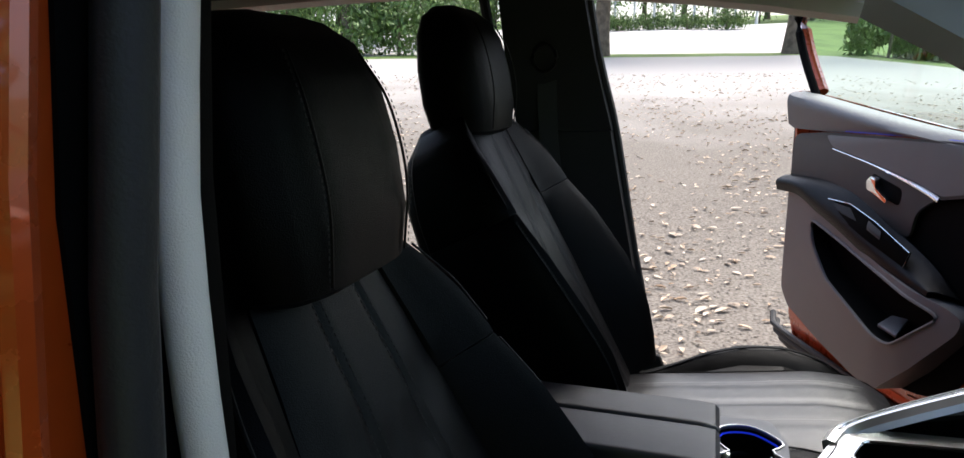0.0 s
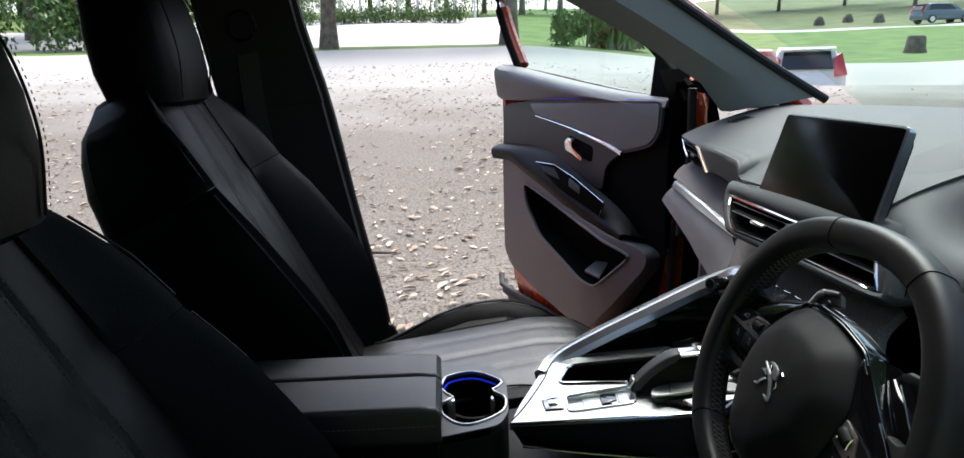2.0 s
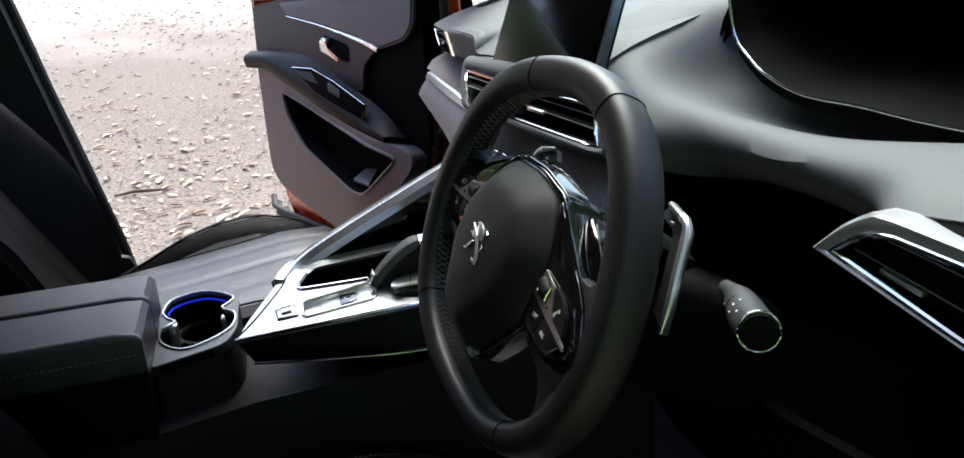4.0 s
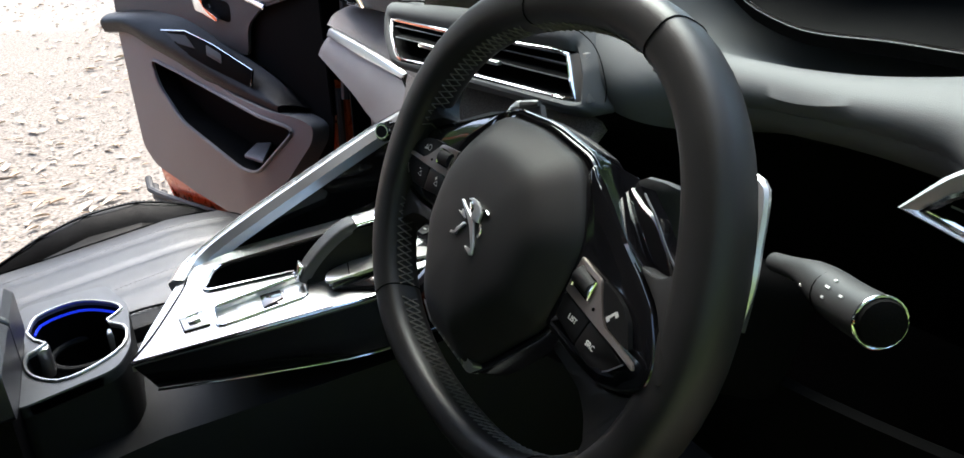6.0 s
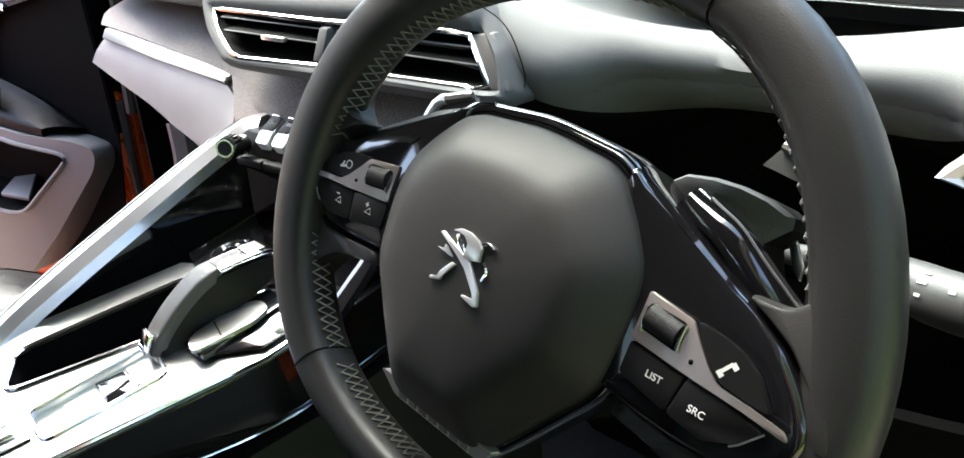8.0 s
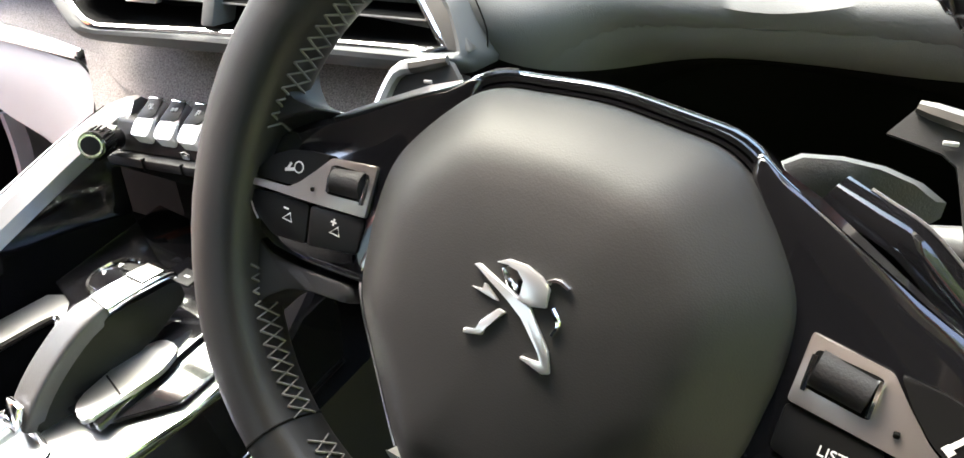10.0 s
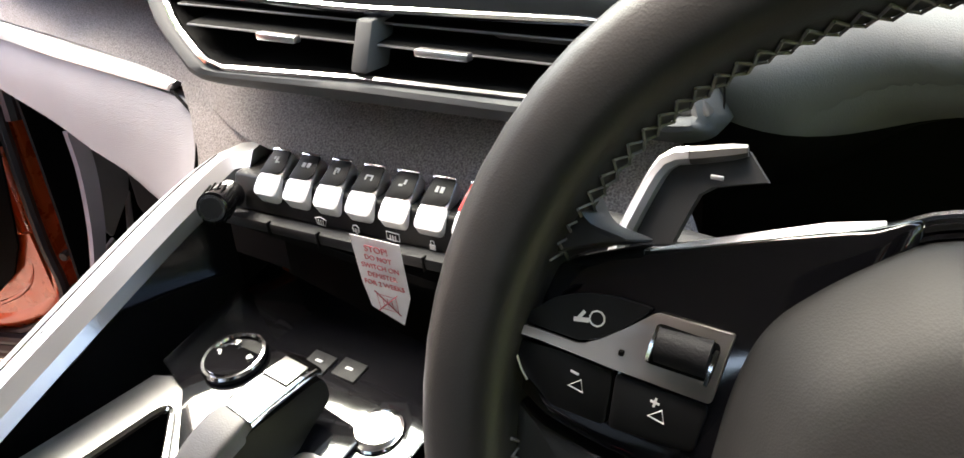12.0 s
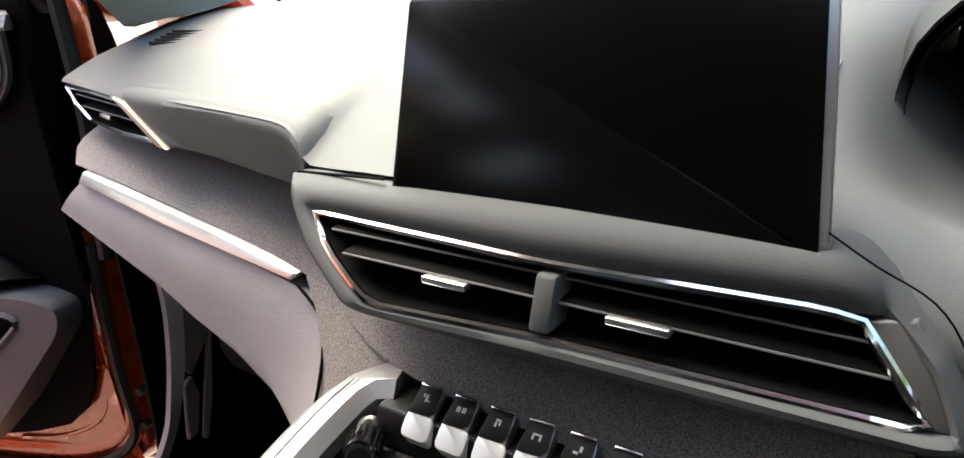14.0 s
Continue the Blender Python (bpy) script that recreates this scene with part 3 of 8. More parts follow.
def parked_car(turn, d, heading, paint, label, scale=1.0):
    """A hatchback: body with wheel arches, glasshouse, lamps and wheels. It points along its own +x."""
    base = spot(turn, d)
    root = thing("car", label, "car", base)
    m = Matrix.Translation(base) @ pose(0, 0, 0, 0, 0, heading) @ Matrix.Scale(scale, 4)

    def ring(x, w, z0, z1, r=0.12):
        return [m @ V(x, p.x, p.y) for p in rounded([(-w, z0), (w, z0), (w, z1), (-w, z1)], r, 4)]

    part("body", loft([ring(-2.0, 0.72, 0.42, 0.8), ring(-1.93, 0.84, 0.28, 0.92), ring(-1.2, 0.88, 0.24, 0.95), ring(0.6, 0.88, 0.24, 0.93),
                       ring(1.5, 0.84, 0.26, 0.86), ring(1.95, 0.74, 0.32, 0.7)]), paint, root)
    part("cabin", loft([ring(-1.95, 0.74, 0.85, 0.93, 0.05), ring(-1.62, 0.66, 0.85, 1.4), ring(-0.9, 0.64, 0.85, 1.47), ring(0.2, 0.63, 0.85, 1.43), ring(1.0, 0.74, 0.85, 0.95, 0.05)]), paint, root)
    part("rear_window", slab([m @ V(*p) for p in ((-1.985, -0.56, 0.97), (-1.985, 0.56, 0.97), (-1.715, 0.5, 1.36), (-1.715, -0.5, 1.36))], m.to_3x3() @ V(-0.015, 0, 0.012)), CARGLASS, root)
    part("windscreen", slab([m @ V(*p) for p in ((0.98, -0.6, 0.99), (0.98, 0.6, 0.99), (0.32, 0.54, 1.38), (0.32, -0.54, 1.38))], m.to_3x3() @ V(0.015, 0, 0.012)), CARGLASS, root)
    for sgn in (-1, 1):
        part("side_window", slab([m @ V(*p) for p in ((-1.5, sgn * 0.69, 0.98), (0.6, sgn * 0.69, 0.98), (0.1, sgn * 0.655, 1.36), (-1.35, sgn * 0.665, 1.36))], m.to_3x3() @ V(0, sgn * 0.02, 0)), CARGLASS, root)
        part("tail_lamp", slab([m @ V(*p) for p in ((-2.0, sgn * 0.58, 0.8), (-2.0, sgn * 0.83, 0.84), (-1.72, sgn * 0.72, 1.34), (-1.76, sgn * 0.55, 1.2))], m.to_3x3() @ V(-0.05, sgn * 0.02, 0)), LAMPRED, root)
        for x in (-1.3, 1.25):
            w = part("wheel", cylinder(m @ V(x, sgn * 0.72, 0.31), m @ V(x, sgn * 0.9, 0.31), 0.31, 20), TYRE, root)
            part("rim", cylinder(m @ V(x, sgn * 0.88, 0.31), m @ V(x, sgn * 0.905, 0.31), 0.2, 16), SATIN, w)
    part("bumper", loft([ring(-2.06, 0.7, 0.34, 0.6), ring(-1.9, 0.86, 0.3, 0.66)]), paint, root)
    part("roof_spoiler", slab([m @ V(*p) for p in ((-1.84, -0.6, 1.41), (-1.84, 0.6, 1.41), (-1.5, 0.62, 1.46), (-1.5, -0.62, 1.46))], m.to_3x3() @ V(0, 0, 0.03), 0.008), paint, root)


parked_car(26.5, 20.5, 68, CARWHITE, "white hatchback with red tail lamps parked on the gravel")
parked_car(34.8, 69, 0, CARGREY, "grey blue car standing on the road beyond the lawn", 1.05)


# Unseen greenery added off the driver's side to block sky light.
for k in range(11):
    bush(105 + 15 * k, 6.2 + 0.8 * (k % 2), 2.4, 3.0, 90 + k, "unseen leafy bush added beside the car park")
for k in range(7):
    tree(146 + 17 * k, 8.5 + 1.2 * (k % 2), 9.0 + k % 3, 0.22, 3.6, 300 + k, label="unseen tall leafy tree added to shade the car")
# Unseen trees added ahead of the nose to cut low windscreen light.
for k in range(3):
    tree(66 + 10 * k, 10.5 + 1.3 * (k % 2), 9.5 + k % 2, 0.22, 3.8, 340 + k, label="unseen tall leafy tree added to shade the car")
for k in range(10):
    tree(8 + 4.2 * k, 95 + 6 * (k % 3), 12 + k % 4, 0.16, 5.5, 160 + k, label="distant tree with a dense green crown")


# ---- the car's shell: y is across the car (passenger side positive), x points to the nose ----
body = thing("vehicle_shell", "orange car body with grey trim and black lower panels", "car", (0, 0.92, 0.2))
part("floor", box((-0.4, 0.92, 0.36), (3.2, 1.5, 0.04), 0.01), CARPET, body, "black carpeted floor")
part("bulkhead", box((1.06, 0.92, 0.72), (0.05, 1.46, 0.86), 0.01), CARPET, body)
part("roof_lining", skin([[(0.34, 0.32, 1.475), (0.38, 0.92, 1.52), (0.34, 1.52, 1.475)], [(-0.5, 0.27, 1.54), (-0.5, 0.92, 1.58), (-0.5, 1.57, 1.54)],
                          [(-1.8, 0.3, 1.5), (-1.8, 0.92, 1.54), (-1.8, 1.54, 1.5)]], 20, 5, (0, 0, 0.03)), HEADLINER, body, "dark grey cloth headliner")
part("roof_skin", skin([[(0.36, 0.28, 1.52), (0.42, 0.92, 1.57), (0.36, 1.56, 1.52)], [(-0.5, 0.22, 1.6), (-0.5, 0.92, 1.64), (-0.5, 1.62, 1.6)],
                        [(-1.95, 0.26, 1.53), (-1.95, 0.92, 1.58), (-1.95, 1.58, 1.53)]], 20, 5, (0, 0, 0.012)), PAINT, body)
part("rear_wall", box((-1.95, 0.92, 0.68), (0.06, 1.5, 0.66), 0.02), DARK, body)
rg = part("rear_window", slab([(-1.97, 0.3, 1.0), (-1.97, 1.54, 1.0), (-1.85, 1.45, 1.5), (-1.85, 0.39, 1.5)], (-0.004, 0, 0)), TINTED, body)
rg.visible_shadow = False
for y, x0 in ((0.08, -0.42), (1.76, -1.22)):
    rs = part("rear_side_window", slab([(x0, y, 1.18), (x0 - 0.04, y + (0.92 - y) * 0.09, 1.5), (-1.35, y + (0.92 - y) * 0.1, 1.53), (-1.72, y + (0.92 - y) * 0.09, 1.45), (-1.92, y, 1.16)], (0, 0.004, 0)), TINTED, body)
    rs.visible_shadow = False
part("tailgate", skin([[(-2.0, 0.1, 1.0), (-2.06, 0.92, 1.02), (-2.0, 1.74, 1.0)], [(-2.04, 0.1, 0.7), (-2.1, 0.92, 0.7), (-2.04, 1.74, 0.7)], [(-2.0, 0.1, 0.36), (-2.08, 0.92, 0.36), (-2.0, 1.74, 0.36)]], 12, 4, (0.02, 0, 0)), PAINT, body)
part("front_bumper", skin([[(1.98, 0.05, 0.88), (2.12, 0.92, 0.9), (1.98, 1.79, 0.88)], [(2.06, 0.05, 0.62), (2.2, 0.92, 0.62), (2.06, 1.79, 0.62)], [(2.02, 0.05, 0.32), (2.14, 0.92, 0.32), (2.02, 1.79, 0.32)]], 14, 4, (-0.02, 0, 0)), PAINT, body)
for side, y in (("driver", 0.2), ("passenger", 1.64)):
    sgn = 1 if y > 0.9 else -1
    part("sill", skin([[(-1.3, y + sgn * 0.1, 0.3), (0.95, y + sgn * 0.1, 0.3)], [(-1.3, y + sgn * 0.09, 0.43), (0.95, y + sgn * 0.09, 0.43)],
                       [(-1.3, y, 0.46), (0.95, y, 0.46)], [(-1.3, y - sgn * 0.07, 0.38), (0.95, y - sgn * 0.07, 0.38)]], 12, 4, (0, -sgn * 0.01, -0.02)), PAINT, body)
    part("sill_trim", box((-0.1, y - sgn * 0.02, 0.468), (1.5, 0.07, 0.014), 0.005), DARK, body)
    part("sill_seal", tube([(-0.1, y + sgn * 0.03, 0.475), (0.85, y + sgn * 0.03, 0.475)], 0.011, 8), RUBBER, body)
    # roof rail over the door
    part("roof_rail", tube(smooth_line([(0.34, y + sgn * -0.08, 1.47), (0.0, y - sgn * 0.05, 1.52), (-0.6, y - sgn * 0.04, 1.55), (-1.7, y - sgn * 0.06, 1.5)], 14), 0.035, 8), PILLAR_LIT, body)
    part("roof_rail_skin", tube(smooth_line([(0.4, y - sgn * 0.04, 1.49), (0.0, y, 1.545), (-0.6, y + sgn * 0.01, 1.575), (-1.8, y, 1.53)], 14), 0.03, 8), PAINT, body)
    # windscreen pillar
    k = -sgn
    # This trim takes the copy of the pillar colour with shade in it.
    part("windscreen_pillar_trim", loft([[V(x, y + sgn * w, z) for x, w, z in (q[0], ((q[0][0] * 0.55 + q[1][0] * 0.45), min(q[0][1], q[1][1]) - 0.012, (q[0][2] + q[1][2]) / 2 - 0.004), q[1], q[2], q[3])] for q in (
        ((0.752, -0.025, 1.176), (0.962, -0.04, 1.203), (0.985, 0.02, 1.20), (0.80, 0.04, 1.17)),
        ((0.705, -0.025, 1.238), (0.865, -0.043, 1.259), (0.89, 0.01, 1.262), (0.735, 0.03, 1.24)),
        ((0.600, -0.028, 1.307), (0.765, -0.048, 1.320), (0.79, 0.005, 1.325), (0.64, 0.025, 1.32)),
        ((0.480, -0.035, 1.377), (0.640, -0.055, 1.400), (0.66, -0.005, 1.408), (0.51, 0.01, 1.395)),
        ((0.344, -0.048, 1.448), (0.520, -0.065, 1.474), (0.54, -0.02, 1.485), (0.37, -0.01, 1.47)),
        ((0.240, -0.070, 1.500), (0.400, -0.090, 1.535), (0.42, -0.04, 1.545), (0.27, -0.03, 1.53)))]), PILLAR_SHADED, body, "windscreen pillar trim in a shaded grey")
    part("windscreen_pillar_seal", tube(smooth_line([(0.985, y - sgn * 0.038, 1.196), (0.87, y - sgn * 0.042, 1.264), (0.77, y - sgn * 0.047, 1.326), (0.645, y - sgn * 0.055, 1.406), (0.525, y - sgn * 0.065, 1.481), (0.44, y - sgn * 0.085, 1.525)], 14), 0.010, 8), RUBBER, body)
    part("pillar_skin", tube(smooth_line([(0.98, y + sgn * 0.06, 1.17), (0.8, y + sgn * 0.035, 1.31), (0.58, y + sgn * 0.01, 1.45), (0.36, y - sgn * 0.02, 1.52)], 12), 0.028, 8), PAINT, body)
    part("hinge_pillar", loft([[V(0.84, y - sgn * 0.02, z), V(1.05, y - sgn * 0.02, z), V(1.05, y + sgn * 0.16, z), V(0.86, y + sgn * 0.09, z)] for z in (0.4, 0.8, 1.0, 1.18)]), PAINT, body)
    part("hinge_pillar_trim", loft([[V(0.80, y - sgn * 0.05, z), V(1.0, y - sgn * 0.05, z), V(1.0, y - sgn * 0.02, z), V(0.81, y - sgn * 0.02, z)] for z in (0.4, 0.8, 1.1)]), DARK, body)
    part("hinge_pillar_seal", tube(smooth_line([(0.82, y + sgn * 0.01, 0.5), (0.81, y + sgn * 0.02, 0.8), (0.80, y + sgn * 0.02, 1.1)], 8), 0.012, 8), RUBBER, body)
    yo = y + sgn * 0.17
    arch = lambda cx: [(cx + 0.4 * math.cos(math.pi * q / 10), 0.34 + 0.4 * math.sin(math.pi * q / 10)) for q in range(11)]
    part("front_wing", slab([(x, yo, z) for x, z in [(0.87, 0.34), (0.87, 1.10), (1.25, 1.07), (1.62, 1.03), (1.95, 0.9), (2.05, 0.6), (2.03, 0.36)] + arch(1.42)], (0, -sgn * 0.03, 0), 0.008), PAINT, body)
    part("rear_quarter_panel", slab([(x, yo - sgn * 0.01, z) for x, z in ([(-2.0, 0.36), (-2.02, 0.8), (-1.98, 1.15), (-0.38, 1.2), (-0.36, 0.34)] + arch(-1.3) if sgn < 0 else [(-2.0, 0.36), (-2.02, 0.8), (-1.98, 1.15), (-1.22, 1.19), (-1.16, 0.9)] + arch(-1.3)[4:])], (0, -sgn * 0.03, 0), 0.008), PAINT, body)
    part("rear_lining", box((-1.15 if sgn < 0 else -1.62, y + sgn * 0.06, 0.78), (1.55 if sgn < 0 else 0.7, 0.04, 0.8), 0.01), DARK, body)
    part("rear_upper_frame", tube(smooth_line(([(-0.38, yo - sgn * 0.04, 1.19), (-0.42, yo - sgn * 0.12, 1.5)] if sgn < 0 else [(-1.2, yo - sgn * 0.04, 1.19), (-1.24, yo - sgn * 0.12, 1.52)]) + [(-1.4, yo - sgn * 0.14, 1.54), (-1.75, yo - sgn * 0.13, 1.46), (-1.95, yo - sgn * 0.03, 1.16)], 20), 0.03, 8), PAINT, body)

# painted edge of the passenger door opening, with its seal
jam = [(0.712, 1.69, 1.22), (0.712, 1.69, 1.06), (0.700, 1.69, 0.955), (0.694, 1.69, 0.87)]
part("opening_edge", skin([jam, [(x + 0.045, y + 0.03, z - 0.012) for x, y, z in jam], [(x + 0.05, y + 0.10, z - 0.03) for x, y, z in jam]], 34, 3, (0.006, 0, -0.01)), PAINT, body, "orange painted door opening")
part("opening_seal", tube(smooth_line([(x - 0.004, y - 0.012, z + 0.006) for x, y, z in jam], 34), 0.011, 8), RUBBER, body)
part("opening_inner_seal", tube(smooth_line([(x + 0.05, y + 0.04, z - 0.008) for x, y, z in jam], 34), 0.006, 8), RUBBER, body)
# passenger-side middle pillar
part("middle_pillar_lower", loft([
    [V(-0.035, 1.70, 0.45), V(-0.30, 1.64, 0.45), V(-0.32, 1.76, 0.45), V(-0.03, 1.79, 0.45)],
    [V(-0.037, 1.70, 0.664), V(-0.30, 1.63, 0.664), V(-0.32, 1.76, 0.664), V(-0.03, 1.79, 0.664)],
    [V(-0.088, 1.68, 0.94), V(-0.32, 1.61, 0.94), V(-0.34, 1.74, 0.94), V(-0.08, 1.76, 0.94)],
    [V(-0.139, 1.657, 1.216), V(-0.345, 1.58, 1.216), V(-0.36, 1.68, 1.216), V(-0.13, 1.71, 1.216)]]), DARK, body, "black lower pillar trim")
# Light grey trim coloured near black to hold its deep shade.
part("middle_pillar_upper", loft([
    [V(-0.137, 1.66, 1.218), V(-0.34, 1.585, 1.218), V(-0.36, 1.68, 1.218), V(-0.13, 1.712, 1.218)],
    [V(-0.175, 1.625, 1.38), V(-0.36, 1.55, 1.38), V(-0.375, 1.64, 1.38), V(-0.165, 1.67, 1.38)],
    [V(-0.20, 1.59, 1.53), V(-0.37, 1.52, 1.53), V(-0.38, 1.6, 1.53), V(-0.19, 1.64, 1.53)]]), DARK, body, "light grey upper pillar trim, darkened for shade")
part("middle_pillar_seal", tube(smooth_line([(-0.03, 1.74, 0.5), (-0.03, 1.74, 0.66), (-0.085, 1.72, 0.94), (-0.132, 1.69, 1.216), (-0.17, 1.65, 1.38), (-0.195, 1.62, 1.53)], 16), 0.011, 8), RUBBER, body)
part("middle_pillar_rear_seal", tube(smooth_line([(-0.36, 1.66, 0.9), (-0.375, 1.64, 1.216), (-0.40, 1.6, 1.38), (-0.42, 1.57, 1.54)], 12), 0.012, 8), RUBBER, body)
belt = part("seat_belt", skin([[(-0.255, 1.60, 1.40), (-0.25, 1.61, 1.2), (-0.22, 1.645, 0.9), (-0.2, 1.66, 0.6)], [(-0.295, 1.585, 1.40), (-0.29, 1.595, 1.2), (-0.26, 1.63, 0.9), (-0.24, 1.645, 0.6)]], 14, 2, (0, -0.004, 0)), RUBBER, body)
part("belt_anchor", tube([V(-0.275 + 0.028 * math.cos(t * 0.524), 1.565 - 0.004 * math.cos(t * 0.524), 1.38 + 0.03 * math.sin(t * 0.524)) for t in range(12)], 0.004, 6, True), DARK, belt)
part("belt_guide", box((-0.17, 1.66, 1.04), (0.012, 0.01, 0.035), 0.003), SATIN, body)
# driver-side middle pillar: paint, seal and trim edge, beside the open door
part("driver_pillar_skin", loft([[V(-0.105, y0 - 0.07, z), V(-0.112, y0 + 0.03, z), V(-0.36, y0 + 0.05, z), V(-0.38, y0 - 0.07, z), V(-0.16, y0 - 0.09, z)] for z, y0 in ((0.4, 0.15), (0.9, 0.148), (1.2, 0.15), (1.3, 0.158), (1.4, 0.17), (1.55, 0.19))]), PAINT, body, "orange painted door pillar")
part("driver_pillar_lip", tube(smooth_line([(-0.1, 0.134, 0.4), (-0.1, 0.132, 0.9), (-0.1, 0.134, 1.2), (-0.1, 0.141, 1.3), (-0.1, 0.152, 1.37), (-0.1, 0.178, 1.54)], 16), 0.006, 8), PAINT, body)
part("driver_door_seal", tube(smooth_line([(-0.098, 0.170, 0.4), (-0.098, 0.168, 0.9), (-0.098, 0.170, 1.2), (-0.098, 0.178, 1.295), (-0.098, 0.189, 1.366), (-0.1, 0.215, 1.54)], 18), 0.0105, 10), RUBBER, body)
part("driver_pillar_trim", tube(smooth_line([(-0.1, 0.245, 0.7), (-0.1, 0.226, 0.95), (-0.1, 0.211, 1.15), (-0.1, 0.206, 1.22), (-0.1, 0.2045, 1.26), (-0.1, 0.2055, 1.316), (-0.1, 0.214, 1.37), (-0.1, 0.235, 1.54)], 22), 0.0088, 10), PILLAR_LIT, body, "trim edge coloured pale as lit")
# Inner side behind the lit trim edge, coloured black for shade.
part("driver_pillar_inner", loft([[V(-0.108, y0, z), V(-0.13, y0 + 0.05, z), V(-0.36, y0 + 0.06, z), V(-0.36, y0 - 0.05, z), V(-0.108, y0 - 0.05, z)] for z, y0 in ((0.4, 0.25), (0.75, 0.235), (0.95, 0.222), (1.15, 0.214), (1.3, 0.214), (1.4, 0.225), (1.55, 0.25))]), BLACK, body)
ws = part("windscreen", skin([[(1.12, 0.2, 1.16), (1.2, 0.92, 1.17), (1.12, 1.64, 1.16)], [(0.76, 0.29, 1.38), (0.83, 0.92, 1.41), (0.76, 1.55, 1.38)], [(0.4, 0.34, 1.53), (0.45, 0.92, 1.565), (0.4, 1.5, 1.53)]], 18, 5, (0.003, 0, 0.003)), GLASS, body)
ws.visible_shadow = False
part("scuttle", box((1.17, 0.92, 1.13), (0.12, 1.4, 0.03), 0.01), DARK, body)
part("bonnet", skin([[(1.2, 0.15, 1.07), (1.25, 0.92, 1.1), (1.2, 1.69, 1.07)], [(1.6, 0.16, 1.03), (1.65, 0.92, 1.06), (1.6, 1.68, 1.03)], [(2.0, 0.25, 0.86), (2.1, 0.92, 0.9), (2.0, 1.6, 0.86)]], 18, 4, (0, 0, -0.01)), PAINT, body)
for x in (-1.3, 1.42):
    for y, s in ((0.15, -1), (1.69, 1)):
        w = part("wheel", cylinder((x, y - s * 0.1, 0.34), (x, y + s * 0.1, 0.34), 0.34, 24), TYRE, body)
        part("rim", cylinder((x, y + s * 0.09, 0.34), (x, y + s * 0.105, 0.34), 0.22, 20), SATIN, w)

# mirror at the windscreen
rv = thing("rear_view_mirror", "black framed rear-view mirror on the windscreen", "mirror", (0.5, 0.92, 1.42))
mm = axes((0.475, 0.975, 1.418), (0, -1, 0), (0.12, 0, 1))
outline = rounded([(-0.12, -0.034), (0.12, -0.034), (0.115, 0.036), (-0.115, 0.036)], 0.025, 5)
part("housing", slab([mm @ V(p.x, p.y, 0) for p in outline], mm.to_3x3() @ V(0, 0, -0.03), 0.006), BLACK, rv)
part("glass", slab([mm @ V(p.x * 0.95, p.y * 0.88, 0.0005) for p in outline], mm.to_3x3() @ V(0, 0, 0.002)), MIRROR, rv)
part("stalk", tube([(0.5, 0.965, 1.42), (0.56, 0.94, 1.47), (0.6, 0.92, 1.5)], 0.012, 8), BLACK, rv)

# the driver's door, swung wide behind the camera
dd = thing("driver_door", "open driver door of the orange car", "door", (0.86, 0.06, 0.5))
H, R, N2 = V(0.86, 0.04, 0), V(0.28, -0.96, 0), V(0.96, 0.28, 0)
part("outer_skin", skin([[H + R * s + N2 * 0.05 + V(0, 0, z) for s in (0.0, 0.5, 1.0)] for z in (1.2, 0.9, 0.45)], 10, 4, tuple(N2 * 0.01)), PAINT, dd)
part("inner_panel", skin([[H + R * s - N2 * 0.06 + V(0, 0, z) for s in (0.03, 0.5, 0.98)] for z in (1.2, 0.9, 0.5)], 10, 4, tuple(N2 * 0.01)), DOORSKIN, dd)
part("top_pad", box(H + R * 0.5 + V(0, 0, 1.2), (1.0, 0.12, 0.04), 0.015, pose(0, 0, 0, 0, 0, -73.7)), DOORSKIN, dd)
part("window_frame", tube([H + R * s + V(0, 0, z) for s, z in ((0.0, 1.22), (0.35, 1.45), (0.6, 1.56), (0.98, 1.58), (1.0, 1.4), (0.98, 1.22))], 0.025, 8), PAINT, dd)

# the rear passenger door, swung wide behind the middle pillar
rd = thing("rear_door", "open rear passenger door of the orange car", "door", (-0.33, 1.8, 0.5))
H, R, N2 = V(-0.33, 1.82, 0), V(-0.12, 0.993, 0), V(0.993, 0.12, 0)
part("outer_skin", skin([[H + R * q + N2 * 0.05 + V(0, 0, z) for q in (0.0, 0.4, 0.8)] for z in (1.2, 0.9, 0.45)], 10, 4, tuple(N2 * 0.01)), PAINT, rd)
part("inner_panel", skin([[H + R * q - N2 * 0.05 + V(0, 0, z) for q in (0.03, 0.4, 0.78)] for z in (1.2, 0.9, 0.5)], 10, 4, tuple(N2 * 0.01)), DOORSKIN, rd)
part("window_frame", tube([H + R * q + V(0, 0, z) for q, z in ((0.0, 1.22), (0.02, 1.5), (0.5, 1.53), (0.82, 1.4), (0.84, 1.22))], 0.022, 8), PAINT, rd)

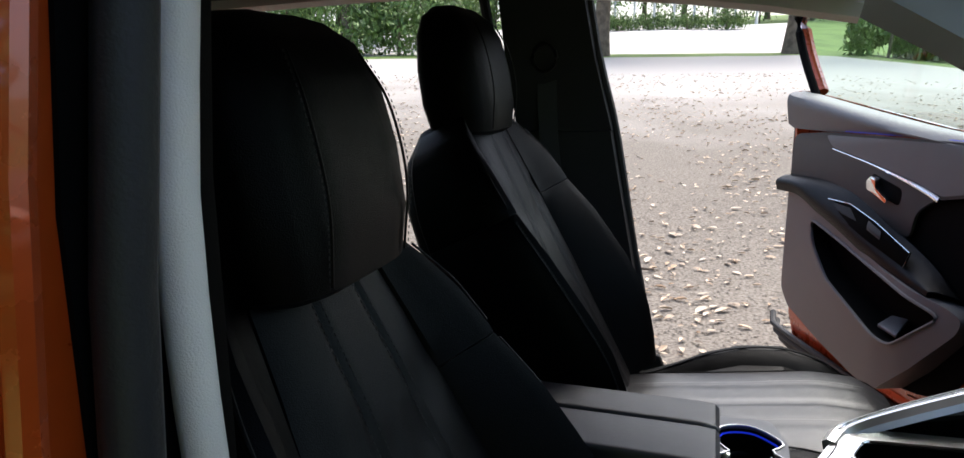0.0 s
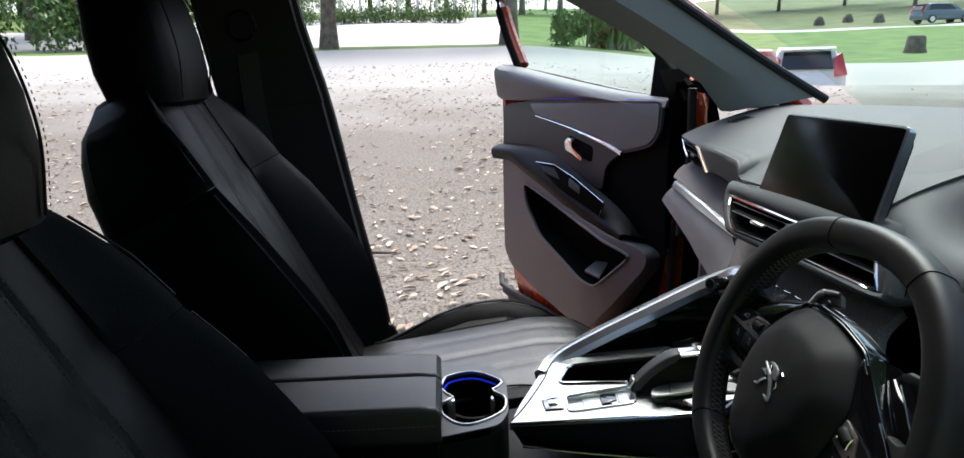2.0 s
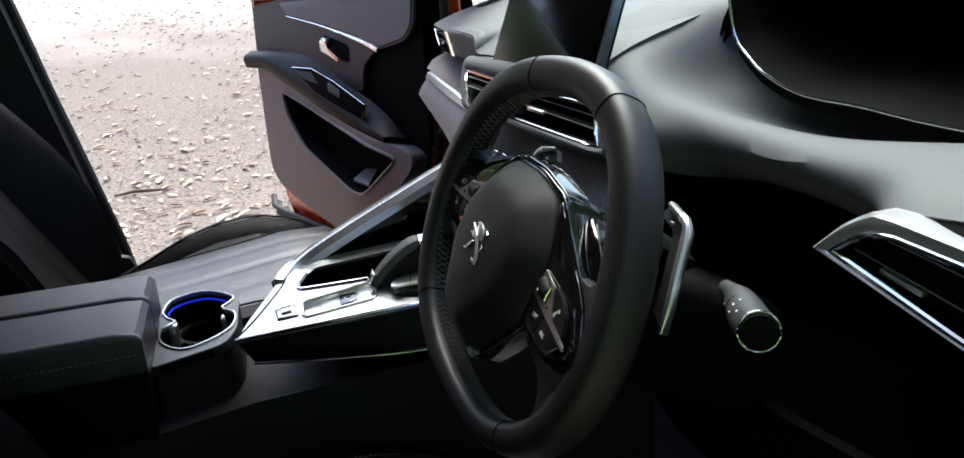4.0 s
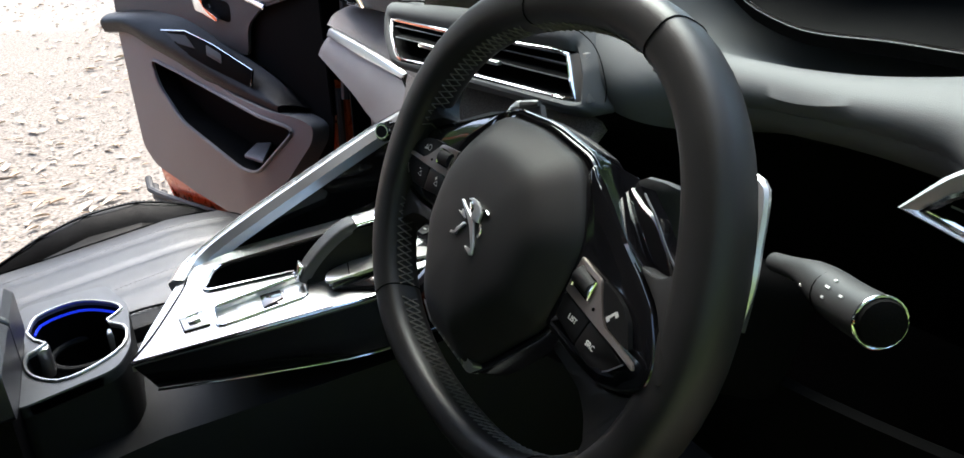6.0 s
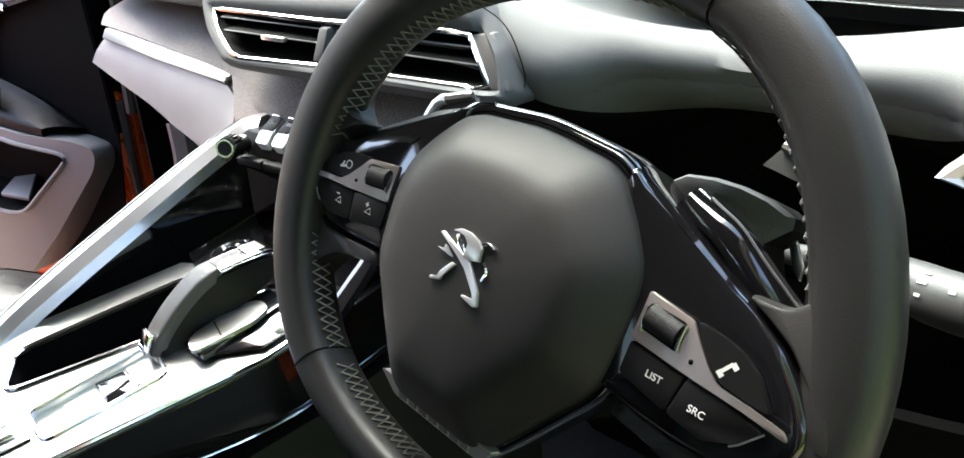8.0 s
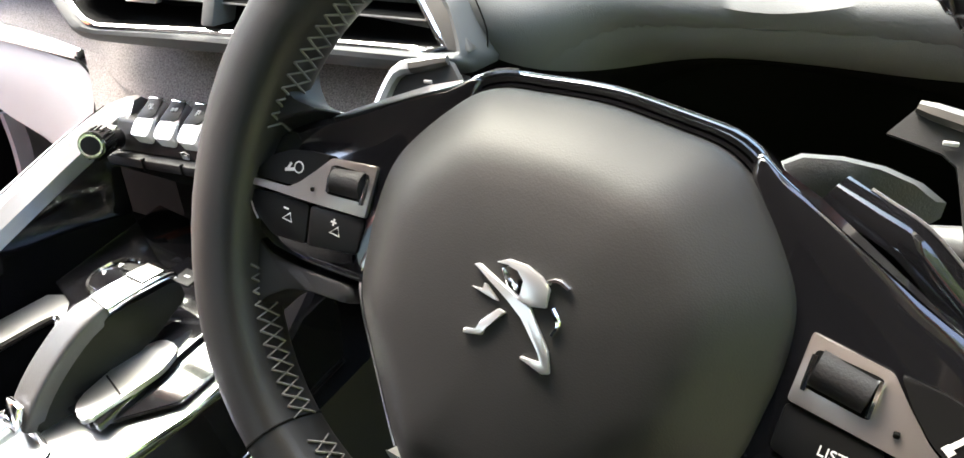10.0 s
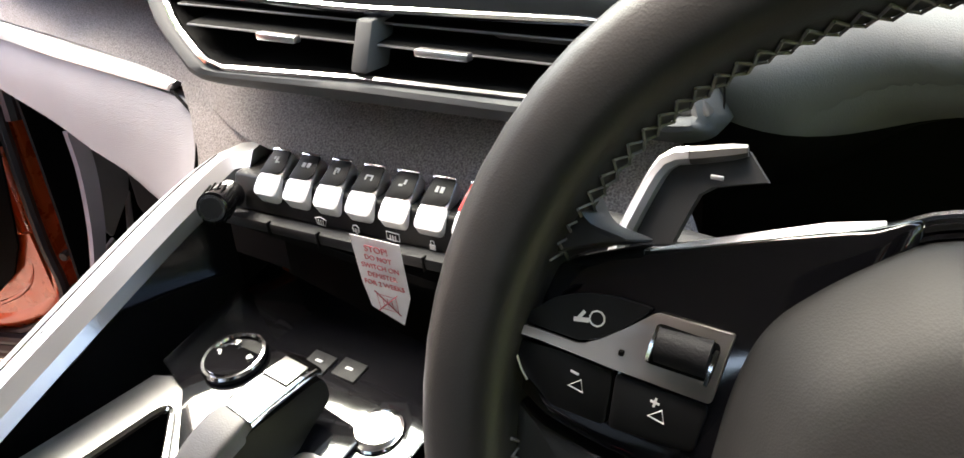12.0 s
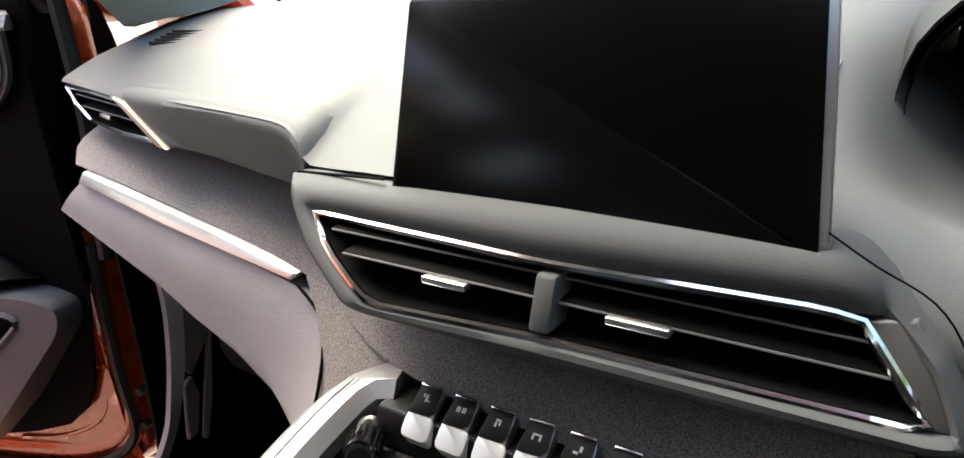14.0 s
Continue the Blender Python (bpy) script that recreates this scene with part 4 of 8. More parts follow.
# ---- dashboard ----
dash = thing("dashboard", "charcoal soft-touch dashboard with fabric band and chrome vents", "dashboard", (0.8, 0.92, 0.9))
part("top_shell", skin([
    [(1.14, 1.66, 1.165), (1.17, 1.3, 1.18), (1.18, 0.99, 1.19), (1.18, 0.80, 1.19)],
    [(0.90, 1.64, 1.185), (0.90, 1.3, 1.20), (0.90, 0.99, 1.205), (0.90, 0.80, 1.195)],
    [(0.74, 1.635, 1.150), (0.73, 1.35, 1.165), (0.69, 1.1, 1.165), (0.685, 0.93, 1.158), (0.70, 0.80, 1.148)],
    [(0.672, 1.622, 1.127), (0.645, 1.43, 1.124), (0.616, 1.28, 1.130), (0.592, 1.15, 1.1345), (0.584, 1.105, 1.134), (0.579, 1.086, 1.127), (0.5765, 1.077, 1.1145), (0.5765, 1.06, 1.1125), (0.577, 0.992, 1.1148), (0.606, 0.80, 1.1060)]], 90, 6, (0.01, 0, -0.012)), SOFT, dash, "charcoal soft dash top")
edge = [(0.645, 1.43, 1.1235), (0.616, 1.28, 1.1295), (0.592, 1.15, 1.134), (0.584, 1.105, 1.1335), (0.579, 1.086, 1.1265), (0.5765, 1.0765, 1.1135)]
def lip_row(start, dx, top, drop):
    return [(x + dx, y, z) for x, y, z in [(start[0] - dx, start[1], start[2])] + [(x, y, min(z - drop, top - 0.02 * (y - 1.07))) for x, y, z in edge[1:]]]


part("top_lip", skin([
    lip_row((0.665, 1.44, 1.130), 0.022, 2.0, -0.0078),
    lip_row((0.648, 1.437, 1.126), 0.007, 2.0, -0.0035),
    lip_row((0.640, 1.430, 1.121), -0.001, 2.0, 0.002),
    lip_row((0.637, 1.42, 1.114), -0.001, 2.0, 0.009),
    lip_row((0.632, 1.395, 1.104), 0.003, 1.106, 0.014),
    lip_row((0.624, 1.345, 1.090), 0.008, 1.092, 0.022),
    lip_row((0.626, 1.335, 1.084), 0.016, 1.086, 0.026),
    lip_row((0.68, 1.335, 1.070), 0.07, 1.070, 0.03)], 60, 4, (0.012, 0, 0.004)), SOFT, dash)
part("vent_brow", skin([[(0.672, 1.622, 1.127), (0.658, 1.53, 1.126), (0.643, 1.42, 1.123)], [(0.667, 1.62, 1.122), (0.651, 1.53, 1.122), (0.638, 1.42, 1.118)], [(0.678, 1.612, 1.118), (0.664, 1.53, 1.118), (0.648, 1.42, 1.114)]], 12, 3, (0.02, 0, 0)), SOFT, dash)
part("vent_back", box((0.74, 1.51, 1.09), (0.04, 0.2, 0.05), 0.005), BLACK, dash)
part("fabric_band", skin([
    [(0.76, 1.63, 1.085), (0.72, 1.4, 1.075), (0.68, 1.15, 1.055), (0.62, 0.99, 1.045), (0.63, 0.80, 1.035), (0.635, 0.735, 1.03)],
    [(0.66, 1.585, 1.060), (0.65, 1.4, 1.048), (0.625, 1.15, 1.033), (0.572, 1.0, 1.018), (0.577, 0.80, 1.01), (0.588, 0.715, 1.005)],
    [(0.622, 1.53, 1.044), (0.617, 1.38, 1.034), (0.6045, 1.14, 1.013), (0.556, 0.985, 0.998), (0.560, 0.80, 0.99), (0.575, 0.70, 0.982)]], 34, 4, (0.01, 0, -0.006)), FABRIC, dash, "heather grey woven dash band")
part("fabric_corner", skin([[(0.600, 1.125, 1.012), (0.578, 1.09, 0.99), (0.562, 1.08, 0.955), (0.54, 1.085, 0.90)], [(0.585, 1.05, 1.012), (0.568, 1.04, 0.99), (0.552, 1.045, 0.955), (0.53, 1.055, 0.91)], [(0.560, 0.985, 1.002), (0.560, 0.99, 0.985), (0.545, 1.015, 0.955), (0.52, 1.035, 0.92)]], 14, 4, (0.01, 0, 0)), FABRIC, dash)
# glovebox pad with its silver strip
part("silver_strip", slab([(0.6165, 1.507, 1.04), (0.609, 1.33, 1.027), (0.600, 1.136, 1.011), (0.603, 1.150, 1.0), (0.607, 1.33, 1.013), (0.612, 1.515, 1.026)], (0.02, 0, 0.004), 0.003), SILVER, dash, "satin silver trim strip")
part("glovebox_pad", skin([
    [(0.620, 1.520, 1.027), (0.611, 1.33, 1.014), (0.603, 1.15, 0.999), (0.594, 1.105, 0.995), (0.578, 1.085, 0.985)],
    [(0.6135, 1.550, 1.006), (0.602, 1.34, 0.983), (0.590, 1.165, 0.962), (0.576, 1.105, 0.953), (0.558, 1.077, 0.94)],
    [(0.613, 1.576, 0.9875), (0.600, 1.36, 0.949), (0.587, 1.2, 0.914), (0.566, 1.125, 0.895), (0.535, 1.085, 0.885)],
    [(0.6145, 1.576, 0.9850), (0.6025, 1.36, 0.9455), (0.590, 1.2, 0.910), (0.568, 1.125, 0.891), (0.537, 1.085, 0.881)],
    [(0.635, 1.55, 0.980), (0.625, 1.36, 0.940), (0.61, 1.2, 0.90), (0.58, 1.13, 0.85), (0.55, 1.09, 0.82)]], 26, 5, (0.012, 0, 0.0)), GLOVE, dash, "grey leather glovebox pad")
part("glovebox", box((0.88, 1.33, 0.84), (0.3, 0.40, 0.22), 0.03), BLACK, dash)
part("dash_end", box((0.83, 1.615, 1.02), (0.26, 0.03, 0.2), 0.01), DARK, dash)
part("kick_panel", skin([[(0.716, 1.60, 0.86), (0.715, 1.60, 0.80), (0.705, 1.60, 0.727), (0.692, 1.60, 0.67), (0.679, 1.60, 0.628), (0.655, 1.60, 0.59), (0.62, 1.60, 0.55)], [(0.735, 1.59, 0.86), (0.733, 1.59, 0.80), (0.722, 1.592, 0.727), (0.707, 1.595, 0.67), (0.694, 1.60, 0.628), (0.668, 1.60, 0.585), (0.63, 1.60, 0.54)]], 20, 3, (0, 0.012, 0)), GLOVE, dash, "grey kick panel edge")
part("kick_wedge", slab([(0.722, 1.60, 0.85), (0.79, 1.60, 0.80), (0.772, 1.60, 0.745), (0.730, 1.60, 0.692), (0.712, 1.60, 0.725)], (0, 0.01, 0), 0.004), GLOVE, dash, "grey kick panel")
part("kick_strut", slab([(0.716, 1.60, 0.682), (0.731, 1.60, 0.692), (0.7365, 1.60, 0.66), (0.722, 1.60, 0.60), (0.705, 1.60, 0.595), (0.712, 1.60, 0.64)], (0, 0.01, 0), 0.003), GLOVE, dash)
part("kick_strut", slab([(0.768, 1.60, 0.745), (0.776, 1.60, 0.75), (0.755, 1.60, 0.65), (0.735, 1.60, 0.58), (0.728, 1.60, 0.585), (0.748, 1.60, 0.66)], (0, 0.01, 0), 0.003), GLOVE, dash)
part("pad_seam", tube(smooth_line([(0.5975, 1.137, 1.006), (0.5875, 1.101, 0.994), (0.5755, 1.083, 0.983), (0.5555, 1.0735, 0.95), (0.5335, 1.0835, 0.886)], 18), 0.0013, 6), BLACK, dash)
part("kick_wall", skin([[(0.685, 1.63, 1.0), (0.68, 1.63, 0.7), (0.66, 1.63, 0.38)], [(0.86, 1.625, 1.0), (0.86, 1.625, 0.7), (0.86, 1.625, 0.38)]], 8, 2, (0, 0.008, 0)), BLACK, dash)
part("seam", tube(smooth_line([(0.568, 1.074, 1.1105), (0.571, 1.0, 1.1145)], 6), 0.0009, 6), BLACK, dash)
part("shoulder_seam", tube(smooth_line([(0.597, 0.7667, 1.1165), (0.6005, 0.748, 1.104), (0.604, 0.729, 1.0935), (0.605, 0.7185, 1.083), (0.6045, 0.7105, 1.069), (0.603, 0.704, 1.054), (0.600, 0.703, 1.043)], 18), 0.0005, 6), BLACK, dash)
part("demister_slot", box((0.76, 1.50, 1.158), (0.05, 0.09, 0.004), 0.001, pose(0, 0, 0, 0, -15, 5)), BLACK, dash)
for k in range(5):
    part("demister_slat", box((0.745 + 0.008 * k, 1.50, 1.157 + 0.0025 * k), (0.002, 0.085, 0.008), 0.0005, pose(0, 0, 0, 0, -15, 5)), DARK, dash)


def vent(name, loop_out, slat_lines, tabs, divider=None, deep=(0.05, 0, 0.004), label="chrome-framed air vent with black slats"):
    """An air vent: chrome outline, dark well behind, slats and sliding tabs."""
    loop = even([Vector(p) for p in loop_out], 60, True)
    off = Vector(deep)
    root = part(name, tube(loop, 0.0026, 8, True, up=(1, 0.1, 0.3)), CHROME, dash, label)
    c = sum(loop, Vector()) / len(loop)
    well = loft([[p for p in loop], [c + (p - c) * 0.92 + off for p in loop]], caps=False)
    well.faces.new([v for v in well.verts][60:])
    part("well", well, BLACK, root)
    for a, b in slat_lines:
        a, b = Vector(a), Vector(b)
        part("slat", slab([a, b, b + V(0.022, 0, 0.003), a + V(0.022, 0, 0.003)], (0, 0, 0.0022), 0.0006), BLACK, root)
        part("slat_edge", tube([a + V(-0.0006, 0, 0.0011), b + V(-0.0006, 0, 0.0011)], 0.0007, 6), STRIP, root)
    for a, b in tabs:
        part("tab", slab([Vector(a) + V(-0.004, 0, -0.0016), Vector(b) + V(-0.004, 0, -0.0016), Vector(b) + V(-0.004, 0, 0.0026), Vector(a) + V(-0.004, 0, 0.0026)], (0.006, 0, 0), 0.001), SATIN, root)
    if divider:
        t, b, w = divider
        part("divider", slab([Vector(t) + V(-0.005, w, 0), Vector(t) + V(-0.005, -w, 0), Vector(b) + V(-0.005, -w, 0), Vector(b) + V(-0.005, w, 0)], (0.02, 0, 0), 0.002), HOUSING, root)
    return root


TL, TM, TR, RB, BM, BL, LM = (0.551, 1.0405, 1.0935), (0.568, 0.888, 1.0870), (0.599, 0.742, 1.0825), (0.581, 0.7115, 1.0475), (0.5525, 0.885, 1.0535), (0.5325, 0.988, 1.0595), (0.541, 1.021, 1.0770)
vent("centre_vent", [TL, TM, (0.5915, 0.764, 1.0838), (0.5955, 0.749, 1.0805), (0.5805, 0.7185, 1.0480), (0.5765, 0.728, 1.0475), BM, (0.534, 0.975, 1.0555), BL, LM],
     [((0.5475, 1.022, 1.0865), (0.5945, 0.740, 1.0715)), ((0.541, 1.008, 1.0765), (0.5885, 0.729, 1.0605))],
     [((0.5455, 0.9495, 1.0738), (0.5500, 0.924, 1.0722)), ((0.5635, 0.851, 1.0684), (0.5685, 0.821, 1.0668))], ((0.567, 0.8845, 1.0835), (0.5545, 0.8825, 1.0575), 0.006))
PAIRS = [(TL, (0.566, 1.076, 1.1095)), ((0.5585, 0.965, 1.0912), (0.5765, 0.98, 1.1125)), (TM, (0.587, 0.888, 1.1115)), ((0.593, 0.752, 1.0845), (0.605, 0.766, 1.1085)), (TR, (0.6225, 0.742, 1.097)), ((0.590, 0.722, 1.067), (0.612, 0.717, 1.072)),
         (RB, (0.600, 0.700, 1.040)), ((0.574, 0.72, 1.0468), (0.583, 0.715, 1.033)), (BM, (0.5535, 0.887, 1.040)), ((0.534, 0.975, 1.0555), (0.538, 0.985, 1.044)), (BL, (0.536, 1.008, 1.048)), (LM, (0.549, 1.052, 1.076))]


def closed_line(pts, per=8):
    """A smooth closed curve through pts, per points to each stretch."""
    p = [Vector(q) for q in pts]
    out, n = [], len(pts)
    for i in range(n):
        a, b, c, d = p[i - 1], p[i], p[(i + 1) % n], p[(i + 2) % n]
        for k in range(per):
            t = k / per
            bent = 0.5 * (2 * b + (c - a) * t + (2 * a - 5 * b + 4 * c - d) * t * t + (3 * b - a - 3 * c + d) * t ** 3)
            out.append(bent.lerp(b.lerp(c, t), 0.6))
    return out


inner, outer = closed_line([a for a, b in PAIRS]), closed_line([b for a, b in PAIRS])
rows_ = [[p + V(0.02, 0, 0) for p in inner], [p + V(0.0005, 0, 0) for p in inner]] + [[a.lerp(b, u) + V(-0.007 * math.sin(math.pi * u), 0, 0.002 * math.sin(math.pi * u)) for a, b in zip(inner, outer)] for u in (0.25, 0.5, 0.75)] + [outer, [p + V(0.05, 0, 0) for p in outer]]
hb = grid(rows_, closed=True)
part("vent_end", slab([(0.5950, 0.7475, 1.0815), (0.6000, 0.7300, 1.0838), (0.5840, 0.7040, 1.0465), (0.5790, 0.7190, 1.0470)], (0.012, 0, 0), 0.0015), VENT_END, dash, "satin dark grey end of the vent frame")
part("vent_housing", hb, HOUSING, dash, "dark grey vent housing")
vent("passenger_vent", [(0.667, 1.61, 1.118), (0.652, 1.517, 1.1185), (0.640, 1.44, 1.118), (0.637, 1.425, 1.113), (0.627, 1.345, 1.086), (0.641, 1.447, 1.083), (0.658, 1.547, 1.084), (0.664, 1.59, 1.100)],
     [((0.667, 1.59, 1.1085), (0.642, 1.42, 1.1085)), ((0.664, 1.575, 1.0965), (0.637, 1.39, 1.0975))], [((0.652, 1.505, 1.0945), (0.648, 1.475, 1.0945))], label="small chrome-edged side vent")
part("side_vent_blade", slab([(0.6345, 1.440, 1.1205), (0.6325, 1.420, 1.1185), (0.614, 1.318, 1.0855), (0.619, 1.342, 1.0845)], (0.006, 0, 0), 0.001), BLADE, dash, "pale bronze vent blade")
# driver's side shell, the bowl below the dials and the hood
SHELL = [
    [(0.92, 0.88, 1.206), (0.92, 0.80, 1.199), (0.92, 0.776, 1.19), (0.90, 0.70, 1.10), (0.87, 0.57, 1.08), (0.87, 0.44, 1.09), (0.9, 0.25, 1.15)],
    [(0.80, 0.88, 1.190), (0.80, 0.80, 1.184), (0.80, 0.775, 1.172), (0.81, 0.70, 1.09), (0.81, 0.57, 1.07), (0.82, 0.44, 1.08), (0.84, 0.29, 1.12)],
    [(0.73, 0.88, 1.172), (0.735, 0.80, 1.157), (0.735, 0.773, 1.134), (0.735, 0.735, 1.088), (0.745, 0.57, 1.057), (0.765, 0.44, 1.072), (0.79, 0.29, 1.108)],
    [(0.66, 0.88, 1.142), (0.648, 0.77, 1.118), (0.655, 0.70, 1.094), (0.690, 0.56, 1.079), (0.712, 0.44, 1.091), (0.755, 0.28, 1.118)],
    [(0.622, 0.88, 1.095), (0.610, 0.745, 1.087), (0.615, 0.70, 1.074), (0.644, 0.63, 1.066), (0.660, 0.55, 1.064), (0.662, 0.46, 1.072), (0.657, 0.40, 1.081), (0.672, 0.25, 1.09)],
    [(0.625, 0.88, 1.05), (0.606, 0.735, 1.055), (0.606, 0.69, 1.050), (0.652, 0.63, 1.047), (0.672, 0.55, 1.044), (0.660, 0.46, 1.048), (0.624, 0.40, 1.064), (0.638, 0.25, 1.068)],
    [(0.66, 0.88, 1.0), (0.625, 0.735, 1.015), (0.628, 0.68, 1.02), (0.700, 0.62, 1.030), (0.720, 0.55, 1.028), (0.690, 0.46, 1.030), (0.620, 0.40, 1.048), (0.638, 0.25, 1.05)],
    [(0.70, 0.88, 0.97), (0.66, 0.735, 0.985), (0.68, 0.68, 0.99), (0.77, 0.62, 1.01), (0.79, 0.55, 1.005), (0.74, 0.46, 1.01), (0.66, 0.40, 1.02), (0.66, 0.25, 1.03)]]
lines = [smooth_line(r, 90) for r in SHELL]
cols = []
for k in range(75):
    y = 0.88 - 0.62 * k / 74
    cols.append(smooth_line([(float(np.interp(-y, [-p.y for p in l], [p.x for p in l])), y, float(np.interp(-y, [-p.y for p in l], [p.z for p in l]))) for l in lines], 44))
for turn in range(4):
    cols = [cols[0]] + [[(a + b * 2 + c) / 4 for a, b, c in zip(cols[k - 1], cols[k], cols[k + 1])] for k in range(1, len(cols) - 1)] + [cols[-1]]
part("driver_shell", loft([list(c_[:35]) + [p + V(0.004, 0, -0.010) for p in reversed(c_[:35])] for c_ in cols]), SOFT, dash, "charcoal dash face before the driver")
# Lower rows of the same shell, coloured black where shade falls.
part("shaded_recess", loft([[p + V(0.001, 0, -0.001) for p in c_[34:]] + [p + V(0.005, 0, -0.011) for p in reversed(c_[34:])] for c_ in cols]), BLACK, dash, "hollow dash face round the column, blackened for shade")
part("driver_top", skin([
    [(1.18, 0.74, 1.19), (1.17, 0.5, 1.18), (1.14, 0.18, 1.165)],
    [(0.94, 0.74, 1.19), (0.94, 0.5, 1.19), (0.92, 0.2, 1.18)],
    [(0.84, 0.33, 1.15), (0.84, 0.3, 1.15), (0.80, 0.2, 1.14)],
    [(0.78, 0.32, 1.125), (0.77, 0.29, 1.122), (0.76, 0.22, 1.12)]], 20, 4, (0.01, 0, -0.012)), SOFT, dash)
HOODL = [[(0.765, 0.725, 1.080), (0.762, 0.752, 1.098), (0.760, 0.769, 1.13), (0.760, 0.770, 1.157), (0.768, 0.757, 1.186), (0.78, 0.72, 1.206), (0.79, 0.58, 1.214), (0.79, 0.42, 1.205), (0.79, 0.35, 1.16), (0.80, 0.345, 1.11)],
         [(0.83, 0.74, 1.080), (0.83, 0.765, 1.11), (0.83, 0.776, 1.15), (0.83, 0.775, 1.18), (0.84, 0.76, 1.208), (0.845, 0.72, 1.222), (0.85, 0.58, 1.228), (0.85, 0.42, 1.218), (0.85, 0.34, 1.17), (0.85, 0.335, 1.11)],
         [(0.95, 0.75, 1.10), (0.95, 0.765, 1.12), (0.95, 0.772, 1.15), (0.95, 0.77, 1.17), (0.95, 0.75, 1.195), (0.95, 0.72, 1.205), (0.95, 0.58, 1.21), (0.95, 0.42, 1.2), (0.95, 0.34, 1.16), (0.95, 0.335, 1.12)]]
hood = part("instrument_hood", skin(HOODL, 44, 5, (0.0, 0, -0.003)), DARK, dash, "charcoal hood over the instruments")
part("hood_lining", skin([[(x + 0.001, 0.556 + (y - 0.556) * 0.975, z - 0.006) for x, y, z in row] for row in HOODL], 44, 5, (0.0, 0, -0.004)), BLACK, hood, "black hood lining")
part("instrument_panel", box((0.875, 0.555, 1.14), (0.02, 0.4, 0.15), 0.01, pose(0, 0, 0, 0, 15, 0)), BLACK, dash, "dark unlit instrument display")
DIALS = [(0.745, 0.741, 1.181), (0.744, 0.726, 1.145), (0.742, 0.70, 1.126), (0.742, 0.675, 1.112), (0.742, 0.623, 1.0985), (0.742, 0.551, 1.097), (0.742, 0.492, 1.094), (0.748, 0.42, 1.092)]
part("instrument_edge", tube(smooth_line(DIALS, 30), 0.0015, 7), CHROME, dash, "thin chrome lower edge")
part("instrument_lower", skin([[(x + 0.001, y, z) for x, y, z in DIALS], [(x + 0.11, y - 0.01, z + 0.03) for x, y, z in DIALS]], 24, 3, (0.002, 0, -0.012)), BLACK, dash)
DV_IN = [(0.6005, 0.4285, 1.0335), (0.6025, 0.4165, 1.0450), (0.6050, 0.4020, 1.0535), (0.6075, 0.3890, 1.0540), (0.6150, 0.3511, 1.0490), (0.6380, 0.2350, 1.0330), (0.6380, 0.2350, 0.9720), (0.6160, 0.3450, 1.0050)]
DV_OUT = [(0.5964, 0.4409, 1.0325), (0.6000, 0.4215, 1.0545), (0.6035, 0.4055, 1.0668), (0.6062, 0.3920, 1.0668), (0.6144, 0.3511, 1.0611), (0.6390, 0.2280, 1.0440), (0.6390, 0.2280, 0.9640), (0.6162, 0.3420, 1.0000)]
vent("driver_vent", DV_IN, [((0.6145, 0.405, 1.0480), (0.644, 0.24, 1.0180)), ((0.6125, 0.4214, 1.0345), (0.644, 0.24, 0.9920))], [((0.6150, 0.400, 1.0275), (0.6200, 0.372, 1.0212))])
o8, i8 = even([Vector(p) for p in DV_OUT], 96, True), even([Vector(p) for p in DV_IN], 96, True)
part("vent_surround", grid([[p + V(0.02, 0, 0) for p in o8], o8, [a.lerp(b, 0.2) + V(-0.0022, 0, 0.0006) for a, b in zip(o8, i8)], [a.lerp(b, 0.7) + V(-0.0014, 0, 0) for a, b in zip(o8, i8)], [p + V(0.0016, 0, 0) for p in i8]], closed=True), SILVER, dash, "broad satin vent surround")
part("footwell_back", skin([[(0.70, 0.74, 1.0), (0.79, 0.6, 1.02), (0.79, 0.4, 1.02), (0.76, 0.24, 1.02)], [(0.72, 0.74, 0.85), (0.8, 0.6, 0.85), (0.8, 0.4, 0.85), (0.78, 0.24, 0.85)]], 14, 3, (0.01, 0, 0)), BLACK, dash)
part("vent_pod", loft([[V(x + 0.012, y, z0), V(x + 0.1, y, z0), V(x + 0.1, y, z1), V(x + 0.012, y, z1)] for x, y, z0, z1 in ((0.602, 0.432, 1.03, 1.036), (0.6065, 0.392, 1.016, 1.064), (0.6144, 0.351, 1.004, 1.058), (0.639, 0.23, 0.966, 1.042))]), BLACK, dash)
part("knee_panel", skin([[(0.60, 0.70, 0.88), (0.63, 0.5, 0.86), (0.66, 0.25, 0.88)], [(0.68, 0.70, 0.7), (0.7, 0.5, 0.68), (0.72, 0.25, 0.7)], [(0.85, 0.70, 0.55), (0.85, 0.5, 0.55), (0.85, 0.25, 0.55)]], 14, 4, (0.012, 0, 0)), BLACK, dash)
part("driver_side_wall", skin([[(0.63, 0.24, 1.08), (0.64, 0.235, 0.9), (0.68, 0.24, 0.6)], [(0.95, 0.22, 1.12), (0.95, 0.21, 0.9), (0.95, 0.22, 0.6)]], 10, 3, (0, -0.012, 0)), DARK, dash)

